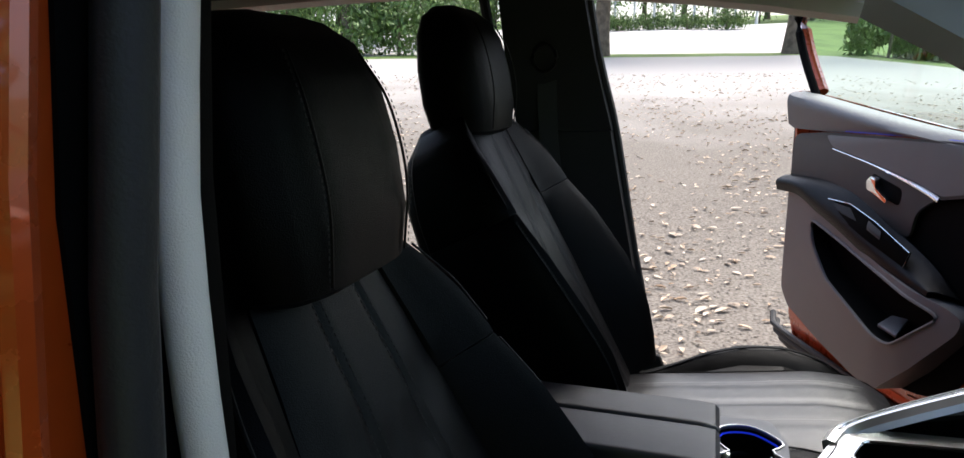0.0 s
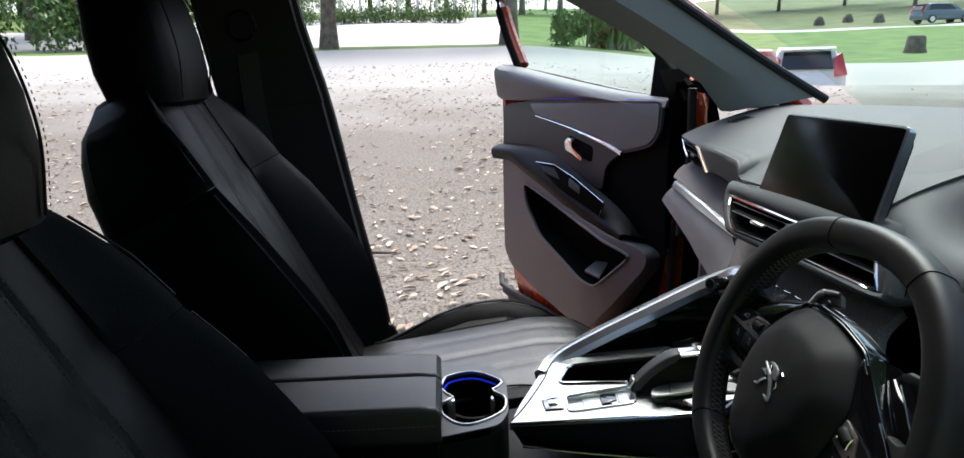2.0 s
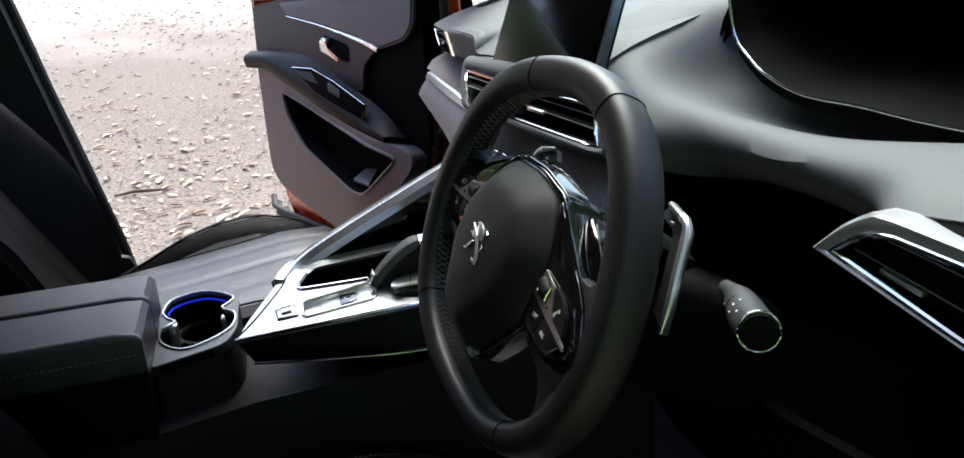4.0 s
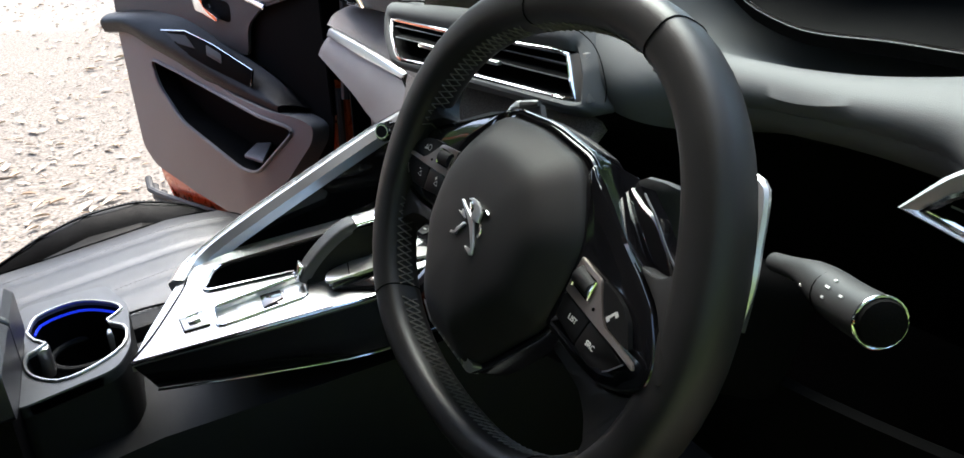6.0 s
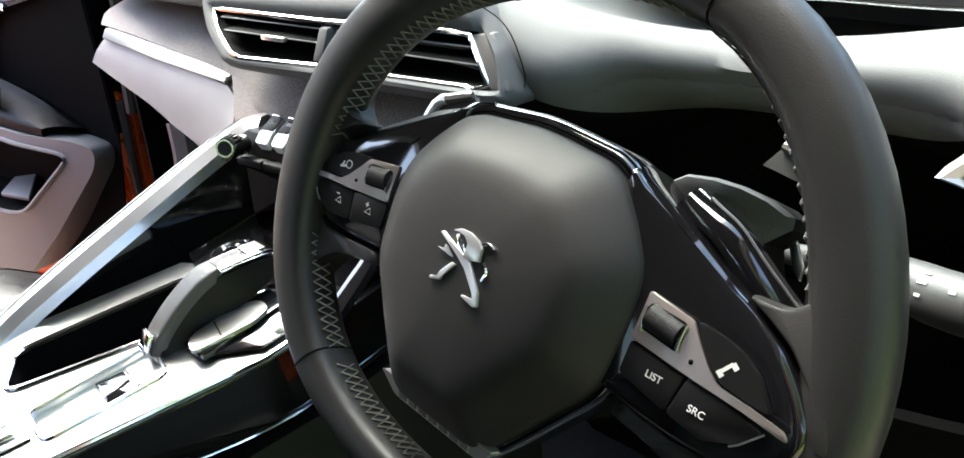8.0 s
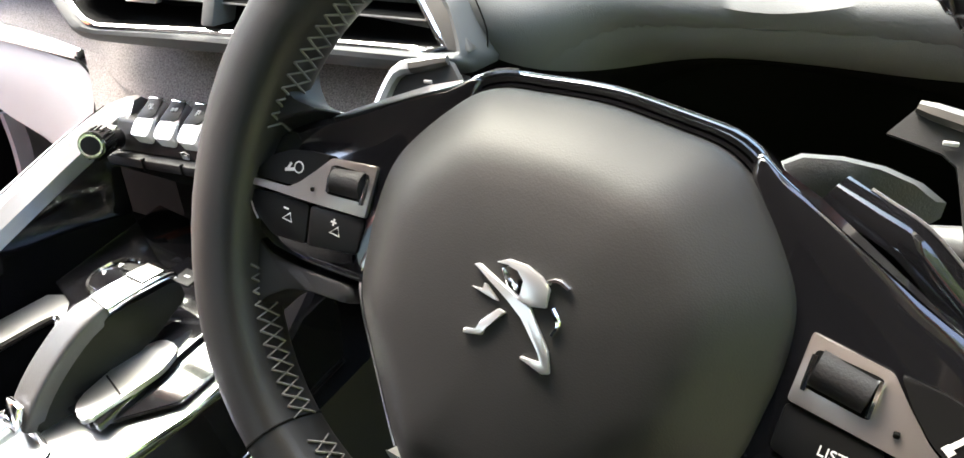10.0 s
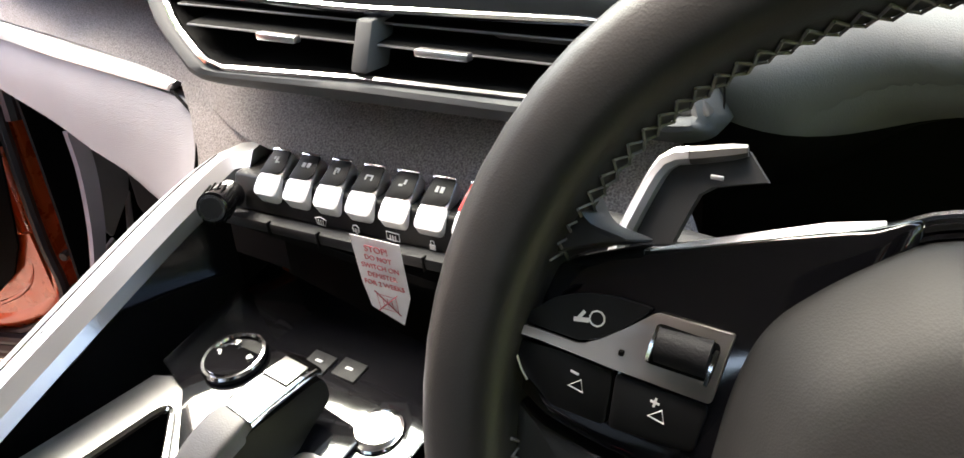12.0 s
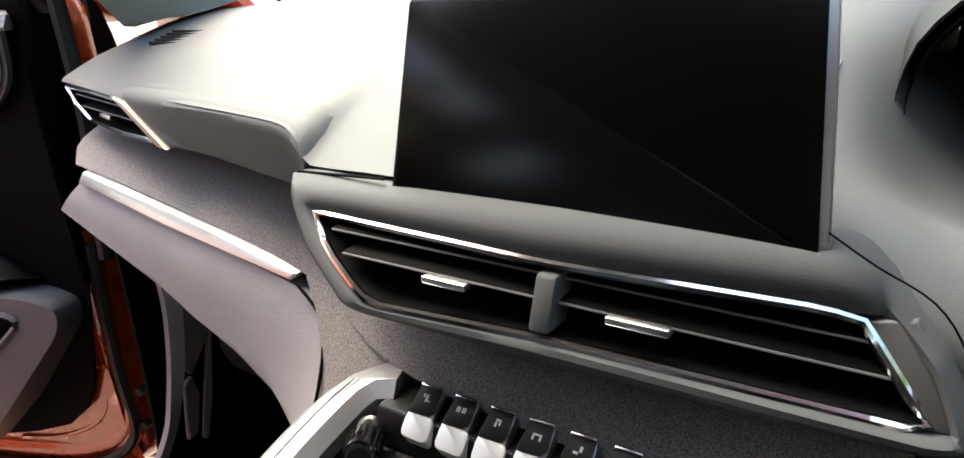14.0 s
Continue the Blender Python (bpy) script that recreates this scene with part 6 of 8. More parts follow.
pts_ = smooth_line(SPINE, 11)
dirs_ = [pts_[min(i + 1, 10)] - pts_[max(i - 1, 0)] for i in range(11)]
part("grip", loft([bar_ring(p, d, 0.0125 - 0.002 * (i in (0, 10)), 0.006 - 0.001 * (i in (0, 10))) for i, (p, d) in enumerate(zip(pts_, dirs_))]), GRIP, gear, "smooth grey leather grip")
flank = [(p, V(0.018, -0.005, -0.027)) for p in pts_] + [(V(0.45, 0.8745, 0.9195), V(0.008, -0.003, -0.021)), (V(0.4665, 0.8742, 0.9195), V(0.003, -0.002, -0.016)), (V(0.4725, 0.8742, 0.9165), V(0.0, -0.001, -0.01))]
part("grip_side", loft([[p + gside * 0.0105 + V(0, 0, -0.002), p - gside * 0.0118 + V(0, 0, -0.002), p - gside * 0.0135 + q * 0.5, p - gside * 0.0135 + q, p + gside * 0.0105 + q] for p, q in flank]), BUTTON, gear, "black flank")
part("tip_plate", loft([bar_ring(V(x, y, z), V(1, 0, 0.06), w, 0.0026, 0.5) for x, y, z, w in ((0.4255, 0.875, 0.921, 0.0125), (0.44, 0.8748, 0.9222, 0.0124), (0.46, 0.8744, 0.9228, 0.012), (0.470, 0.8742, 0.9220, 0.0115), (0.4735, 0.8742, 0.9190, 0.0105))]), CHROME, gear, "chrome plate on the selector")
part("tip_button", slab([V(0.450, 0.8745, 0.9252) + gside * 0.0095, V(0.4655, 0.8743, 0.9252) + gside * 0.009, V(0.4665, 0.8743, 0.9252) - gside * 0.009, V(0.451, 0.8745, 0.9252) - gside * 0.0095], (0, 0, 0.0012), 0.0005), SATIN, gear)
part("button_gap", tube([V(0.450, 0.8745, 0.9255) + gside * 0.0098, V(0.4658, 0.8743, 0.9255) + gside * 0.0092, V(0.4668, 0.8743, 0.9255) - gside * 0.0092, V(0.4508, 0.8745, 0.9255) - gside * 0.0098], 0.0004, 5, True), BLACK, gear)
gm = axes(pts_[1] + V(-0.0055, 0, 0.0032), gside, (0.42, 0, 0.9))
part("park_button", slab([gm @ V(x, y, 0.0) for x, y in ((-0.0085, -0.008), (0.0085, -0.008), (0.0085, 0.008), (-0.0085, 0.008))], gm.to_3x3() @ V(0, 0, -0.004), 0.001), CHROME, gear, "chrome framed park button")
part("park_face", slab([gm @ V(x, y, 0.0006) for x, y in ((-0.0065, -0.006), (0.0065, -0.006), (0.0065, 0.006), (-0.0065, 0.006))], gm.to_3x3() @ V(0, 0, -0.002), 0.0005), HOUSING, gear)
words("P", gm @ Matrix.Translation((0, 0, 0.0011)), 0.006, WHITE_MARK, gear)
part("skirt", slab([deck(p.x, p.y, 0.0092) for p in rounded([(0.380, 0.842), (0.428, 0.832), (0.446, 0.838), (0.446, 0.858), (0.42, 0.864), (0.388, 0.862)], 0.007, 4)], (0, 0, 0.0035), 0.0014), SATIN, gear, "silver selector base")
part("skirt_gap", tube([deck(0.404, 0.8395, 0.0128), deck(0.410, 0.8615, 0.0128)], 0.0006, 5), BLACK, gear)

# ---- front seats ----
def seat(cy, dx, dz, label, plump=1.0, head_x=0.0, head_deep=0.62):
    base = V(-0.094 + dx, cy, 0.795 + dz)
    r, f = V(-0.455, 0, 0.8905), V(0.8905, 0, 0.455)
    root = thing("bucket_seat", label, "seat", (0.05 + dx, cy, 0.42), group="front seats")

    def P(s, w, d):
        return base + r * s + f * d + V(0, w, 0)

    half = lambda s: plump * float(np.interp(s, (-0.1, 0, 0.15, 0.28, 0.345, 0.37, 0.42, 0.47, 0.5, 0.545), (0.23, 0.235, 0.246, 0.246, 0.232, 0.229, 0.216, 0.192, 0.170, 0.115)))
    puff = lambda s: float(np.interp(s, (-0.1, 0, 0.1, 0.25, 0.34, 0.36, 0.42, 0.5, 0.545), (0.05, 0.085, 0.095, 0.072, 0.048, 0.046, 0.036, 0.014, 0.004)))
    seam = lambda s: float(np.interp(s, (-0.1, 0.2, 0.36, 0.5), (0.155, 0.145, 0.125, 0.1)))

    deep = lambda s: float(np.interp(s, (-0.1, 0.3, 0.42, 0.5, 0.545), (0.155, 0.160, 0.152, 0.135, 0.10)))

    def bolster(sg, ss):
        rings = []
        for i, s in enumerate(ss):
            e = 1.0 if 0 < i < len(ss) - 1 else 0.985
            h, p, w0 = half(s), puff(s) * e, seam(s)
            prof = [(w0, -0.012), (w0 + 0.006, 0.002), (w0 + (h - w0) * 0.35, 0.35 * p), (w0 + (h - w0) * 0.62, 0.86 * p), (w0 + (h - w0) * 0.8, p), (h - 0.008, 0.82 * p), (h * e, 0.45 * p), (h * e, -0.03), (h * 0.97, -0.75 * deep(s)), (h * 0.8, -0.88 * deep(s)), (w0, -0.88 * deep(s))]
            rings.append([P(s, sg * w, d) for w, d in prof])
        return loft(rings)

    back = part("backrest", loft([[P(s, p.x, p.y) for p in rounded([(-half(s) * 0.9, -deep(s)), (half(s) * 0.9, -deep(s)), (half(s) * 0.94, -0.015), (-half(s) * 0.94, -0.015)], 0.045, 5)] for s in (-0.1, 0, 0.1, 0.2, 0.3, 0.36, 0.42, 0.47, 0.505, 0.53, 0.545)]), LEATHER_SHADED, root)
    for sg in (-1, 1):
        part("side_bolster", bolster(sg, [-0.1, -0.09, -0.04, 0.02, 0.08, 0.14, 0.2, 0.26, 0.31, 0.338, 0.345]), LEATHER_SHADED, root)
        part("shoulder_wing", bolster(sg, [0.3465, 0.355, 0.38, 0.41, 0.44, 0.465, 0.485, 0.505, 0.522, 0.535]), LEATHER_SHADED, root)
        edge = [P(s, sg * (half(s) - 0.004), 0.86 * puff(s) + 0.0008) for s in (-0.05, 0.02, 0.08, 0.14, 0.2, 0.26, 0.31, 0.335)]
        part("piping", tube(smooth_line(edge, 26), 0.0016, 6), LEATHER_SHEEN, root)
        part("stitching", stitches([p + f * 0.0012 + V(0, -sg * 0.006, 0) for p in smooth_line(edge, 26)], r=0.0006), SEAT_THREAD, root)
        up = [P(s, sg * (half(s) - 0.004), 0.86 * puff(s) + 0.0008) for s in (0.36, 0.39, 0.42, 0.45, 0.48)]
        part("piping", tube(smooth_line(up, 14), 0.0016, 6), LEATHER_SHEEN, root)
    # centre panel with upright pleats
    rows = []
    for s in [-0.08 + 0.58 * i / 22 for i in range(23)]:
        w0 = seam(s)
        row = []
        for k in range(41):
            u = -1 + 2 * k / 40
            groove = sum(math.exp(-((u - g) / 0.035) ** 2) for g in (-0.34, 0.34))
            dip = 0.006 * math.exp(-((s - 0.30 - 0.08 * abs(u)) / 0.012) ** 2)
            row.append(P(s, u * w0, 0.012 * (1 - u ** 4) - 0.0032 * groove - dip))
        rows.append(row + [P(s, w0, -0.03), P(s, -w0, -0.03)])
    part("centre_panel", loft(rows), LEATHER_SHEEN, root, "pleated black leather lightened for sheen")
    for g in (-0.46, -0.34, 0.22, 0.34):
        part("stitching", stitches(smooth_line([P(s, (g + 0.06) * seam(s), 0.0118) for s in (-0.05, 0.1, 0.2, 0.3, 0.4, 0.48)], 40), r=0.00055), SEAT_THREAD, root)
    # head restraint
    hz, hx = base.z + 0.555, base.x - 0.262
    hr = []
    for t, hw, x0, x1 in ((-0.115, 0.10, -0.075, 0.035), (-0.105, 0.122, -0.095, 0.052), (-0.06, 0.135, -0.103, 0.060), (0.0, 0.137, -0.104, 0.058), (0.06, 0.13, -0.098, 0.048), (0.095, 0.112, -0.085, 0.03), (0.113, 0.08, -0.06, 0.005), (0.118, 0.04, -0.035, -0.01)):
        hr.append([V(hx + head_x + p.y - t * 0.12, cy + p.x * 0.97, hz + t) for p in rounded([(-hw, x0 * head_deep), (hw, x0 * head_deep), (hw * 0.97, x1 * 0.55), (hw * 0.55, x1), (-hw * 0.55, x1), (-hw * 0.97, x1 * 0.55)], 0.035, 4)])
    head = part("head_restraint", loft(hr), LEATHER_SHADED, root)
    for sg in (-1, 1):
        ln = smooth_line([V(hx + head_x + x - t * 0.12, cy + sg * w, hz + t) for t, x, w in ((-0.1, 0.052, 0.07), (-0.03, 0.063, 0.074), (0.04, 0.056, 0.072), (0.085, 0.038, 0.06))], 20)
        part("head_seam", tube(ln, 0.0014, 6), LEATHER_SHEEN, head)
        part("stitching", stitches([p + V(0.001, sg * 0.006, 0) for p in ln], r=0.0006), SEAT_THREAD, head)
        part("post", tube([V(hx - 0.02, cy + sg * 0.05, hz - 0.11), V(hx - 0.0, cy + sg * 0.05, hz - 0.2)], 0.006, 8), CHROME, head)
    # cushion
    def Q(x, w, z):
        return V(x + dx, cy + w, z + dz)
    cz = lambda x: float(np.interp(x, (-0.15, 0.0, 0.1, 0.3, 0.38, 0.43, 0.45), (0.70, 0.725, 0.738, 0.768, 0.765, 0.735, 0.69)))
    top = lambda x: float(np.interp(x, (-0.15, -0.03, 0.03, 0.1, 0.17, 0.25, 0.32, 0.36, 0.40, 0.43, 0.45), (0.69, 0.695, 0.72, 0.755, 0.778, 0.785, 0.768, 0.745, 0.71, 0.68, 0.65)))
    xs = [-0.15, -0.1, -0.03, 0.03, 0.1, 0.17, 0.25, 0.32, 0.36, 0.40, 0.43, 0.45]
    part("cushion", loft([[Q(x, p.x, p.y) for p in rounded([(-0.22, 0.5), (0.22, 0.5), (0.2, cz(x) - 0.01), (-0.2, cz(x) - 0.01)], 0.03, 4)] for x in xs]), LEATHER_SHADED, root)
    crow = []
    for x in [-0.14 + 0.57 * i / 20 for i in range(21)]:
        row = []
        for k in range(31):
            u = -1 + 2 * k / 30
            row.append(Q(x, u * 0.165, cz(x) + 0.004 - 0.003 * sum(math.exp(-((u - g) / 0.04) ** 2) for g in (-0.5, 0, 0.5)) - 0.01 * abs(u) ** 4))
        crow.append(row + [Q(x, 0.165, cz(x) - 0.05), Q(x, -0.165, cz(x) - 0.05)])
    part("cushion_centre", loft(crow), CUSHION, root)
    for g in (-0.5, 0.5):
        part("stitching", stitches(smooth_line([Q(x, (g + 0.06) * 0.165, cz(x) + 0.0042) for x in (-0.1, 0.05, 0.15, 0.3, 0.38)], 30), r=0.0005), SEAT_THREAD, root)
    for sg in (-1, 1):
        rings = []
        for x in xs:
            t = top(x)
            prof = [(0.16, cz(x) - 0.03), (0.166, cz(x) - 0.004), (0.185, t - 0.028), (0.205, t - 0.006), (0.222, t), (0.245, t - 0.006), (0.262, t - 0.03), (0.268, t - 0.08), (0.262, 0.56), (0.16, 0.56)]
            rings.append([Q(x, sg * w, z) for w, z in prof])
        part("cushion_bolster", loft(rings), LEATHER_SHADED, root)
        ln = smooth_line([Q(x, sg * 0.214, top(x) - 0.001) for x in xs[1:]], 30)
        part("piping", tube(ln, 0.0016, 6), LEATHER_SHEEN, root)
        part("stitching", stitches([p + V(0, sg * 0.007, 0.001) for p in ln], r=0.0006), SEAT_THREAD, root)
    part("seat_base", loft([[Q(x, -0.2, 0.42 - dz), Q(x, 0.2, 0.42 - dz), Q(x, 0.23, 0.58), Q(x, -0.23, 0.58)] for x in (-0.12, 0.1, 0.36)]), DARK, root)
    part("recline_cover", slab([Q(-0.16, 0.262, 0.62), Q(0.05, 0.262, 0.6), Q(0.0, 0.262, 0.72), Q(-0.14, 0.262, 0.76)], (0, 0.02, 0), 0.008), DARK, root)
    return root


seat(1.305, 0.0, 0.0, "black leather front passenger seat with pleated centre")
seat(0.55, 0.065, -0.072, "black leather driver seat with pale stitching", 0.93, 0.03, 1.1)

# seat belt buckle between the driver seat and the console
bk = thing("belt_buckle", "black seat belt buckle with red release button", "buckle", (0.06, 0.805, 0.5))
part("stalk", tube([(0.06, 0.806, 0.5), (0.06, 0.806, 0.70)], 0.007, 8), BLACK, bk)
part("casing", box((0.06, 0.806, 0.716), (0.042, 0.018, 0.062), 0.005), DARK, bk)
part("release_button", box((0.06, 0.806, 0.7485), (0.032, 0.013, 0.008), 0.002), RED, bk, "red push button")

# ---- open passenger door: s runs from its rear edge to the hinge, e stands out towards the cabin ----
DE, DD, DN = V(0.316, 2.466, 0), V(0.409, -0.912, 0), V(-0.912, -0.409, 0)


def D(s, z, e=0.0):
    return DE + DD * s + DN * e + V(0, 0, z)


door = thing("passenger_door", "open passenger door with charcoal trim and orange frame", "door", tuple(D(0.95, 0.5)))
beltz = lambda s: float(np.interp(s, (-0.02, 0.35, 0.6, 0.83, 1.0), (1.292, 1.242, 1.214, 1.200, 1.19)))
# painted shell and window frame
part("outer_skin", skin([[D(s, beltz(s) - 0.01, -0.13) for s in (-0.06, 0.3, 0.6, 0.85)], [D(s, 0.9, -0.17) for s in (-0.04, 0.3, 0.6, 0.85)], [D(s, 0.45, -0.13) for s in (0.02, 0.3, 0.6, 0.84)]], 18, 5, tuple(DN * 0.01)), PAINT, door, "orange outer skin")
part("rear_edge", skin([[D(-0.06, 1.29, -0.13), D(-0.045, 0.9, -0.165), D(0.0, 0.6, -0.15), D(0.06, 0.46, -0.12)], [D(0.0, 1.29, -0.02), D(0.01, 0.9, -0.02), D(0.05, 0.6, -0.02), D(0.12, 0.47, -0.02)]], 14, 3, tuple(DD * 0.01)), PAINT, door)
part("lower_inner", skin([[D(s, 0.70, -0.012) for s in (0.05, 0.3, 0.6, 0.83)], [D(s, 0.55, -0.02) for s in (0.07, 0.3, 0.6, 0.83)], [D(s, 0.47, -0.04) for s in (0.11, 0.3, 0.6, 0.83)]], 14, 4, tuple(DN * -0.01)), PAINT, door, "bare orange lower door")
for k, (z, e, r) in enumerate(((0.518, -0.006, 0.010), (0.496, -0.012, 0.011), (0.472, -0.026, 0.012), (0.448, -0.05, 0.010))):
    part("door_seal", tube(smooth_line([D(-0.05 + 0.015 * k, z + 0.03, e - 0.02), D(0.0 + 0.015 * k, z + 0.004, e), D(0.3, z - 0.005, e), D(0.83, z - 0.01, e)], 18), r, 8), RUBBER, door, "black rubber seal")
part("edge_seal", tube(smooth_line([D(-0.005, 1.28, -0.03), D(0.0, 1.0, -0.03), D(0.03, 0.7, -0.03), D(0.06, 0.56, -0.03)], 14), 0.009, 8), RUBBER, door)
frame_pts = [(0.02, 1.285), (-0.065, 1.40), (-0.12, 1.51), (-0.1, 1.56), (0.05, 1.58), (0.35, 1.52), (0.62, 1.38), (0.83, 1.23)]
part("window_frame", tube(smooth_line([D(s, z, -0.085) for s, z in frame_pts], 30), 0.022, 8), PAINT, door, "orange window frame")
part("frame_seal", tube(smooth_line([D(s + 0.012, z - 0.006, -0.062) for s, z in frame_pts], 30), 0.013, 8), BLACK, door)
gl = part("window_glass", slab([D(0.02, 1.26, -0.08), D(-0.06, 1.40, -0.08), D(-0.1, 1.52, -0.08), D(0.05, 1.56, -0.08), D(0.35, 1.5, -0.08), D(0.62, 1.36, -0.08), D(0.74, 1.27, -0.08), D(0.74, 1.19, -0.08)], DN * 0.003), GLASS, door)
gl.visible_shadow = False
part("mirror_sail", slab([D(0.735, 1.20, -0.05), D(0.742, 1.32, -0.06), D(0.80, 1.27, -0.06), D(0.86, 1.195, -0.05)], DN * 0.02, 0.004), BLACK, door, "black corner cover")
part("side_mirror", loft([[D(0.80 + p.x, 1.235 + p.y, e) for p in rounded([(-0.07 * k, -0.06 * k), (0.08 * k, -0.06 * k), (0.08 * k, 0.08 * k), (-0.07 * k, 0.06 * k)], 0.03, 4)] for e, k in ((-0.1, 0.6), (-0.16, 1), (-0.3, 1), (-0.33, 0.8))]), PAINT, door, "orange mirror shell")
part("inner_core", slab([D(s, z, -0.006) for s, z in ((0.54, 1.16), (0.845, 1.2), (0.845, 0.84), (0.824, 0.735), (0.812, 0.685), (0.785, 0.635), (0.745, 0.602), (0.68, 0.582), (0.56, 0.56))], DN * 0.004), BLACK, door, "black door core")
CORNER = [(0.52, 0.503), (0.60, 0.505), (0.661, 0.509), (0.736, 0.519), (0.803, 0.546), (0.838, 0.579), (0.848, 0.618), (0.843, 0.70), (0.852, 0.90)]
part("painted_corner", skin([[D(s, z, -0.03) for s, z in CORNER], [D(s - 0.006, z + 0.012, -0.016) for s, z in CORNER], [D(s - 0.024, z + 0.034, -0.022) for s, z in CORNER]], 40, 4, tuple(DN * -0.008)), PAINT, door, "bare orange door corner")
part("painted_edge", skin([[D(s, z - 0.012, -0.034) for s, z in CORNER], [D(s + 0.004, z - 0.035, -0.04) for s, z in CORNER], [D(s + 0.008, z - 0.05, -0.08) for s, z in CORNER]], 40, 3, tuple(DN * -0.008)), PAINT, door)
part("corner_seal", tube(smooth_line([D(s, z - 0.004, -0.018) for s, z in CORNER], 40), 0.0085, 8), RUBBER, door, "black rubber seal round the door corner")
part("pressed_line", tube(smooth_line([D(s - 0.035, z + 0.045, -0.018) for s, z in CORNER[2:8]], 24), 0.004, 6), PAINT, door)
for s0, z0 in ((0.862, 0.60), (0.868, 0.66)):
    part("hinge_bolt", cylinder(D(s0, z0, -0.03), D(s0, z0, -0.016), 0.007, 6), DARK, door)
part("front_frame", skin([[D(0.80, 1.27, 0.0), D(0.842, 1.19, 0.0), D(0.842, 1.05, 0.0), D(0.842, 0.95, 0.0), D(0.842, 0.84, 0.0)], [D(0.83, 1.27, -0.1), D(0.862, 1.19, -0.12), D(0.862, 1.05, -0.15), D(0.862, 0.95, -0.15), D(0.86, 0.84, -0.12)]], 16, 3, tuple(DN * -0.01)), BLACK, door)
# top pad
ss = (0.0, 0.03, 0.2, 0.4, 0.6, 0.8, 0.84)
part("top_pad", skin([[D(s, beltz(s) - 0.002, -0.055) for s in ss], [D(s, beltz(s), -0.01) for s in ss], [D(s, beltz(s) - 0.02, 0.014) for s in ss],
                      [D(s, float(np.interp(s, (0, .06, .12, .24, .62, .84), (1.19, 1.168, 1.176, 1.182, 1.194, 1.199))), 0.004) for s in ss]], 26, 4, tuple(DN * -0.012)), DOORSKIN, door, "soft charcoal door top")
part("ambient_line", tube(smooth_line([D(0.30, 1.1875, 0.006), D(0.55, 1.194, 0.006), D(0.8, 1.199, 0.006)], 10), 0.0005, 6), BLUE, door, "thin blue light line")
# insert panel between top pad and armrest
ins = [(p.x, p.y) for p in rounded([(0.06, 1.155), (0.085, 1.166), (0.21, 1.178), (0.24, 1.180), (0.62, 1.192), (0.834, 1.197), (0.828, 1.124), (0.797, 1.088), (0.755, 1.076), (0.668, 1.057), (0.614, 1.02), (0.60, 0.95), (0.40, 1.0), (0.2, 1.02), (0.05, 1.015)], 0.02, 4)]
part("insert_panel", slab([D(s, z, 0.004) for s, z in ins], DN * 0.008, 0.004), DOORFAB, door, "dark door insert panel")
part("insert_upper", slab([D(p.x, p.y, 0.0115) for p in rounded([(0.225, 1.172), (0.62, 1.186), (0.826, 1.191), (0.820, 1.126), (0.792, 1.094), (0.752, 1.083), (0.69, 1.069), (0.60, 1.092), (0.437, 1.118), (0.262, 1.141)], 0.016, 4)], DN * 0.003, 0.0015), DOORSKIN, door, "charcoal upper insert")
part("bright_strip", tube(smooth_line([D(0.262, 1.136, 0.014), D(0.437, 1.113, 0.014), D(0.584, 1.087, 0.015), D(0.645, 1.073, 0.015), D(0.686, 1.060, 0.013)], 24), [0.0018 + 0.0052 * (i / 23) ** 2 for i in range(24)], 8), CHROME, door, "tapering chrome strip")
# inner handle
part("handle_recess", slab([D(p.x, p.y, 0.0105) for p in rounded([(0.44, 1.092), (0.56, 1.066), (0.555, 1.022), (0.45, 1.045)], 0.015, 4)], DN * 0.0025, 0.001), BLACK, door)
part("door_handle", slab([D(p.x, p.y, 0.014) for p in rounded([(0.445, 1.072), (0.462, 1.086), (0.478, 1.082), (0.482, 1.058), (0.530, 1.034), (0.526, 1.026), (0.476, 1.044), (0.450, 1.050)], 0.005, 3)], DN * 0.016, 0.004), CHROME, door, "chrome inner handle")
# armrest and pull
arm = [(0.045, 1.018), (0.16, 1.02), (0.26, 0.99), (0.36, 0.962), (0.51, 0.913), (0.62, 0.884), (0.735, 0.862)]
brow = [(0.045, 1.035), (0.2, 1.045), (0.32, 1.038), (0.4, 1.024), (0.542, 0.966), (0.68, 0.91), (0.775, 0.852)]
part("armrest", skin([[D(s, z, 0.008) for s, z in brow], [D((s + s2) / 2, (z + z2) / 2 + 0.004, 0.034) for (s, z), (s2, z2) in zip(brow, arm)], [D(s, z - 0.002, 0.055) for s, z in arm], [D(s, z - 0.03, 0.05) for s, z in arm]], 30, 4, tuple(DN * -0.014 + V(0, 0, -0.004))), LEATHER_SHEEN, door, "black leather door armrest")
part("stitching", stitches(smooth_line([D(s, z - 0.0015, 0.0475) for s, z in arm], 40), r=0.0007), THREAD, door)
sw = [(0.246, 1.0, 0.036), (0.41, 1.004, 0.036), (0.52, 0.977, 0.038), (0.655, 0.931, 0.042), (0.646, 0.893, 0.048), (0.50, 0.928, 0.05), (0.36, 0.968, 0.046)]
panel = part("switch_panel", slab([D(*q) for q in sw], DN * 0.004, 0.001), BLACK, door)
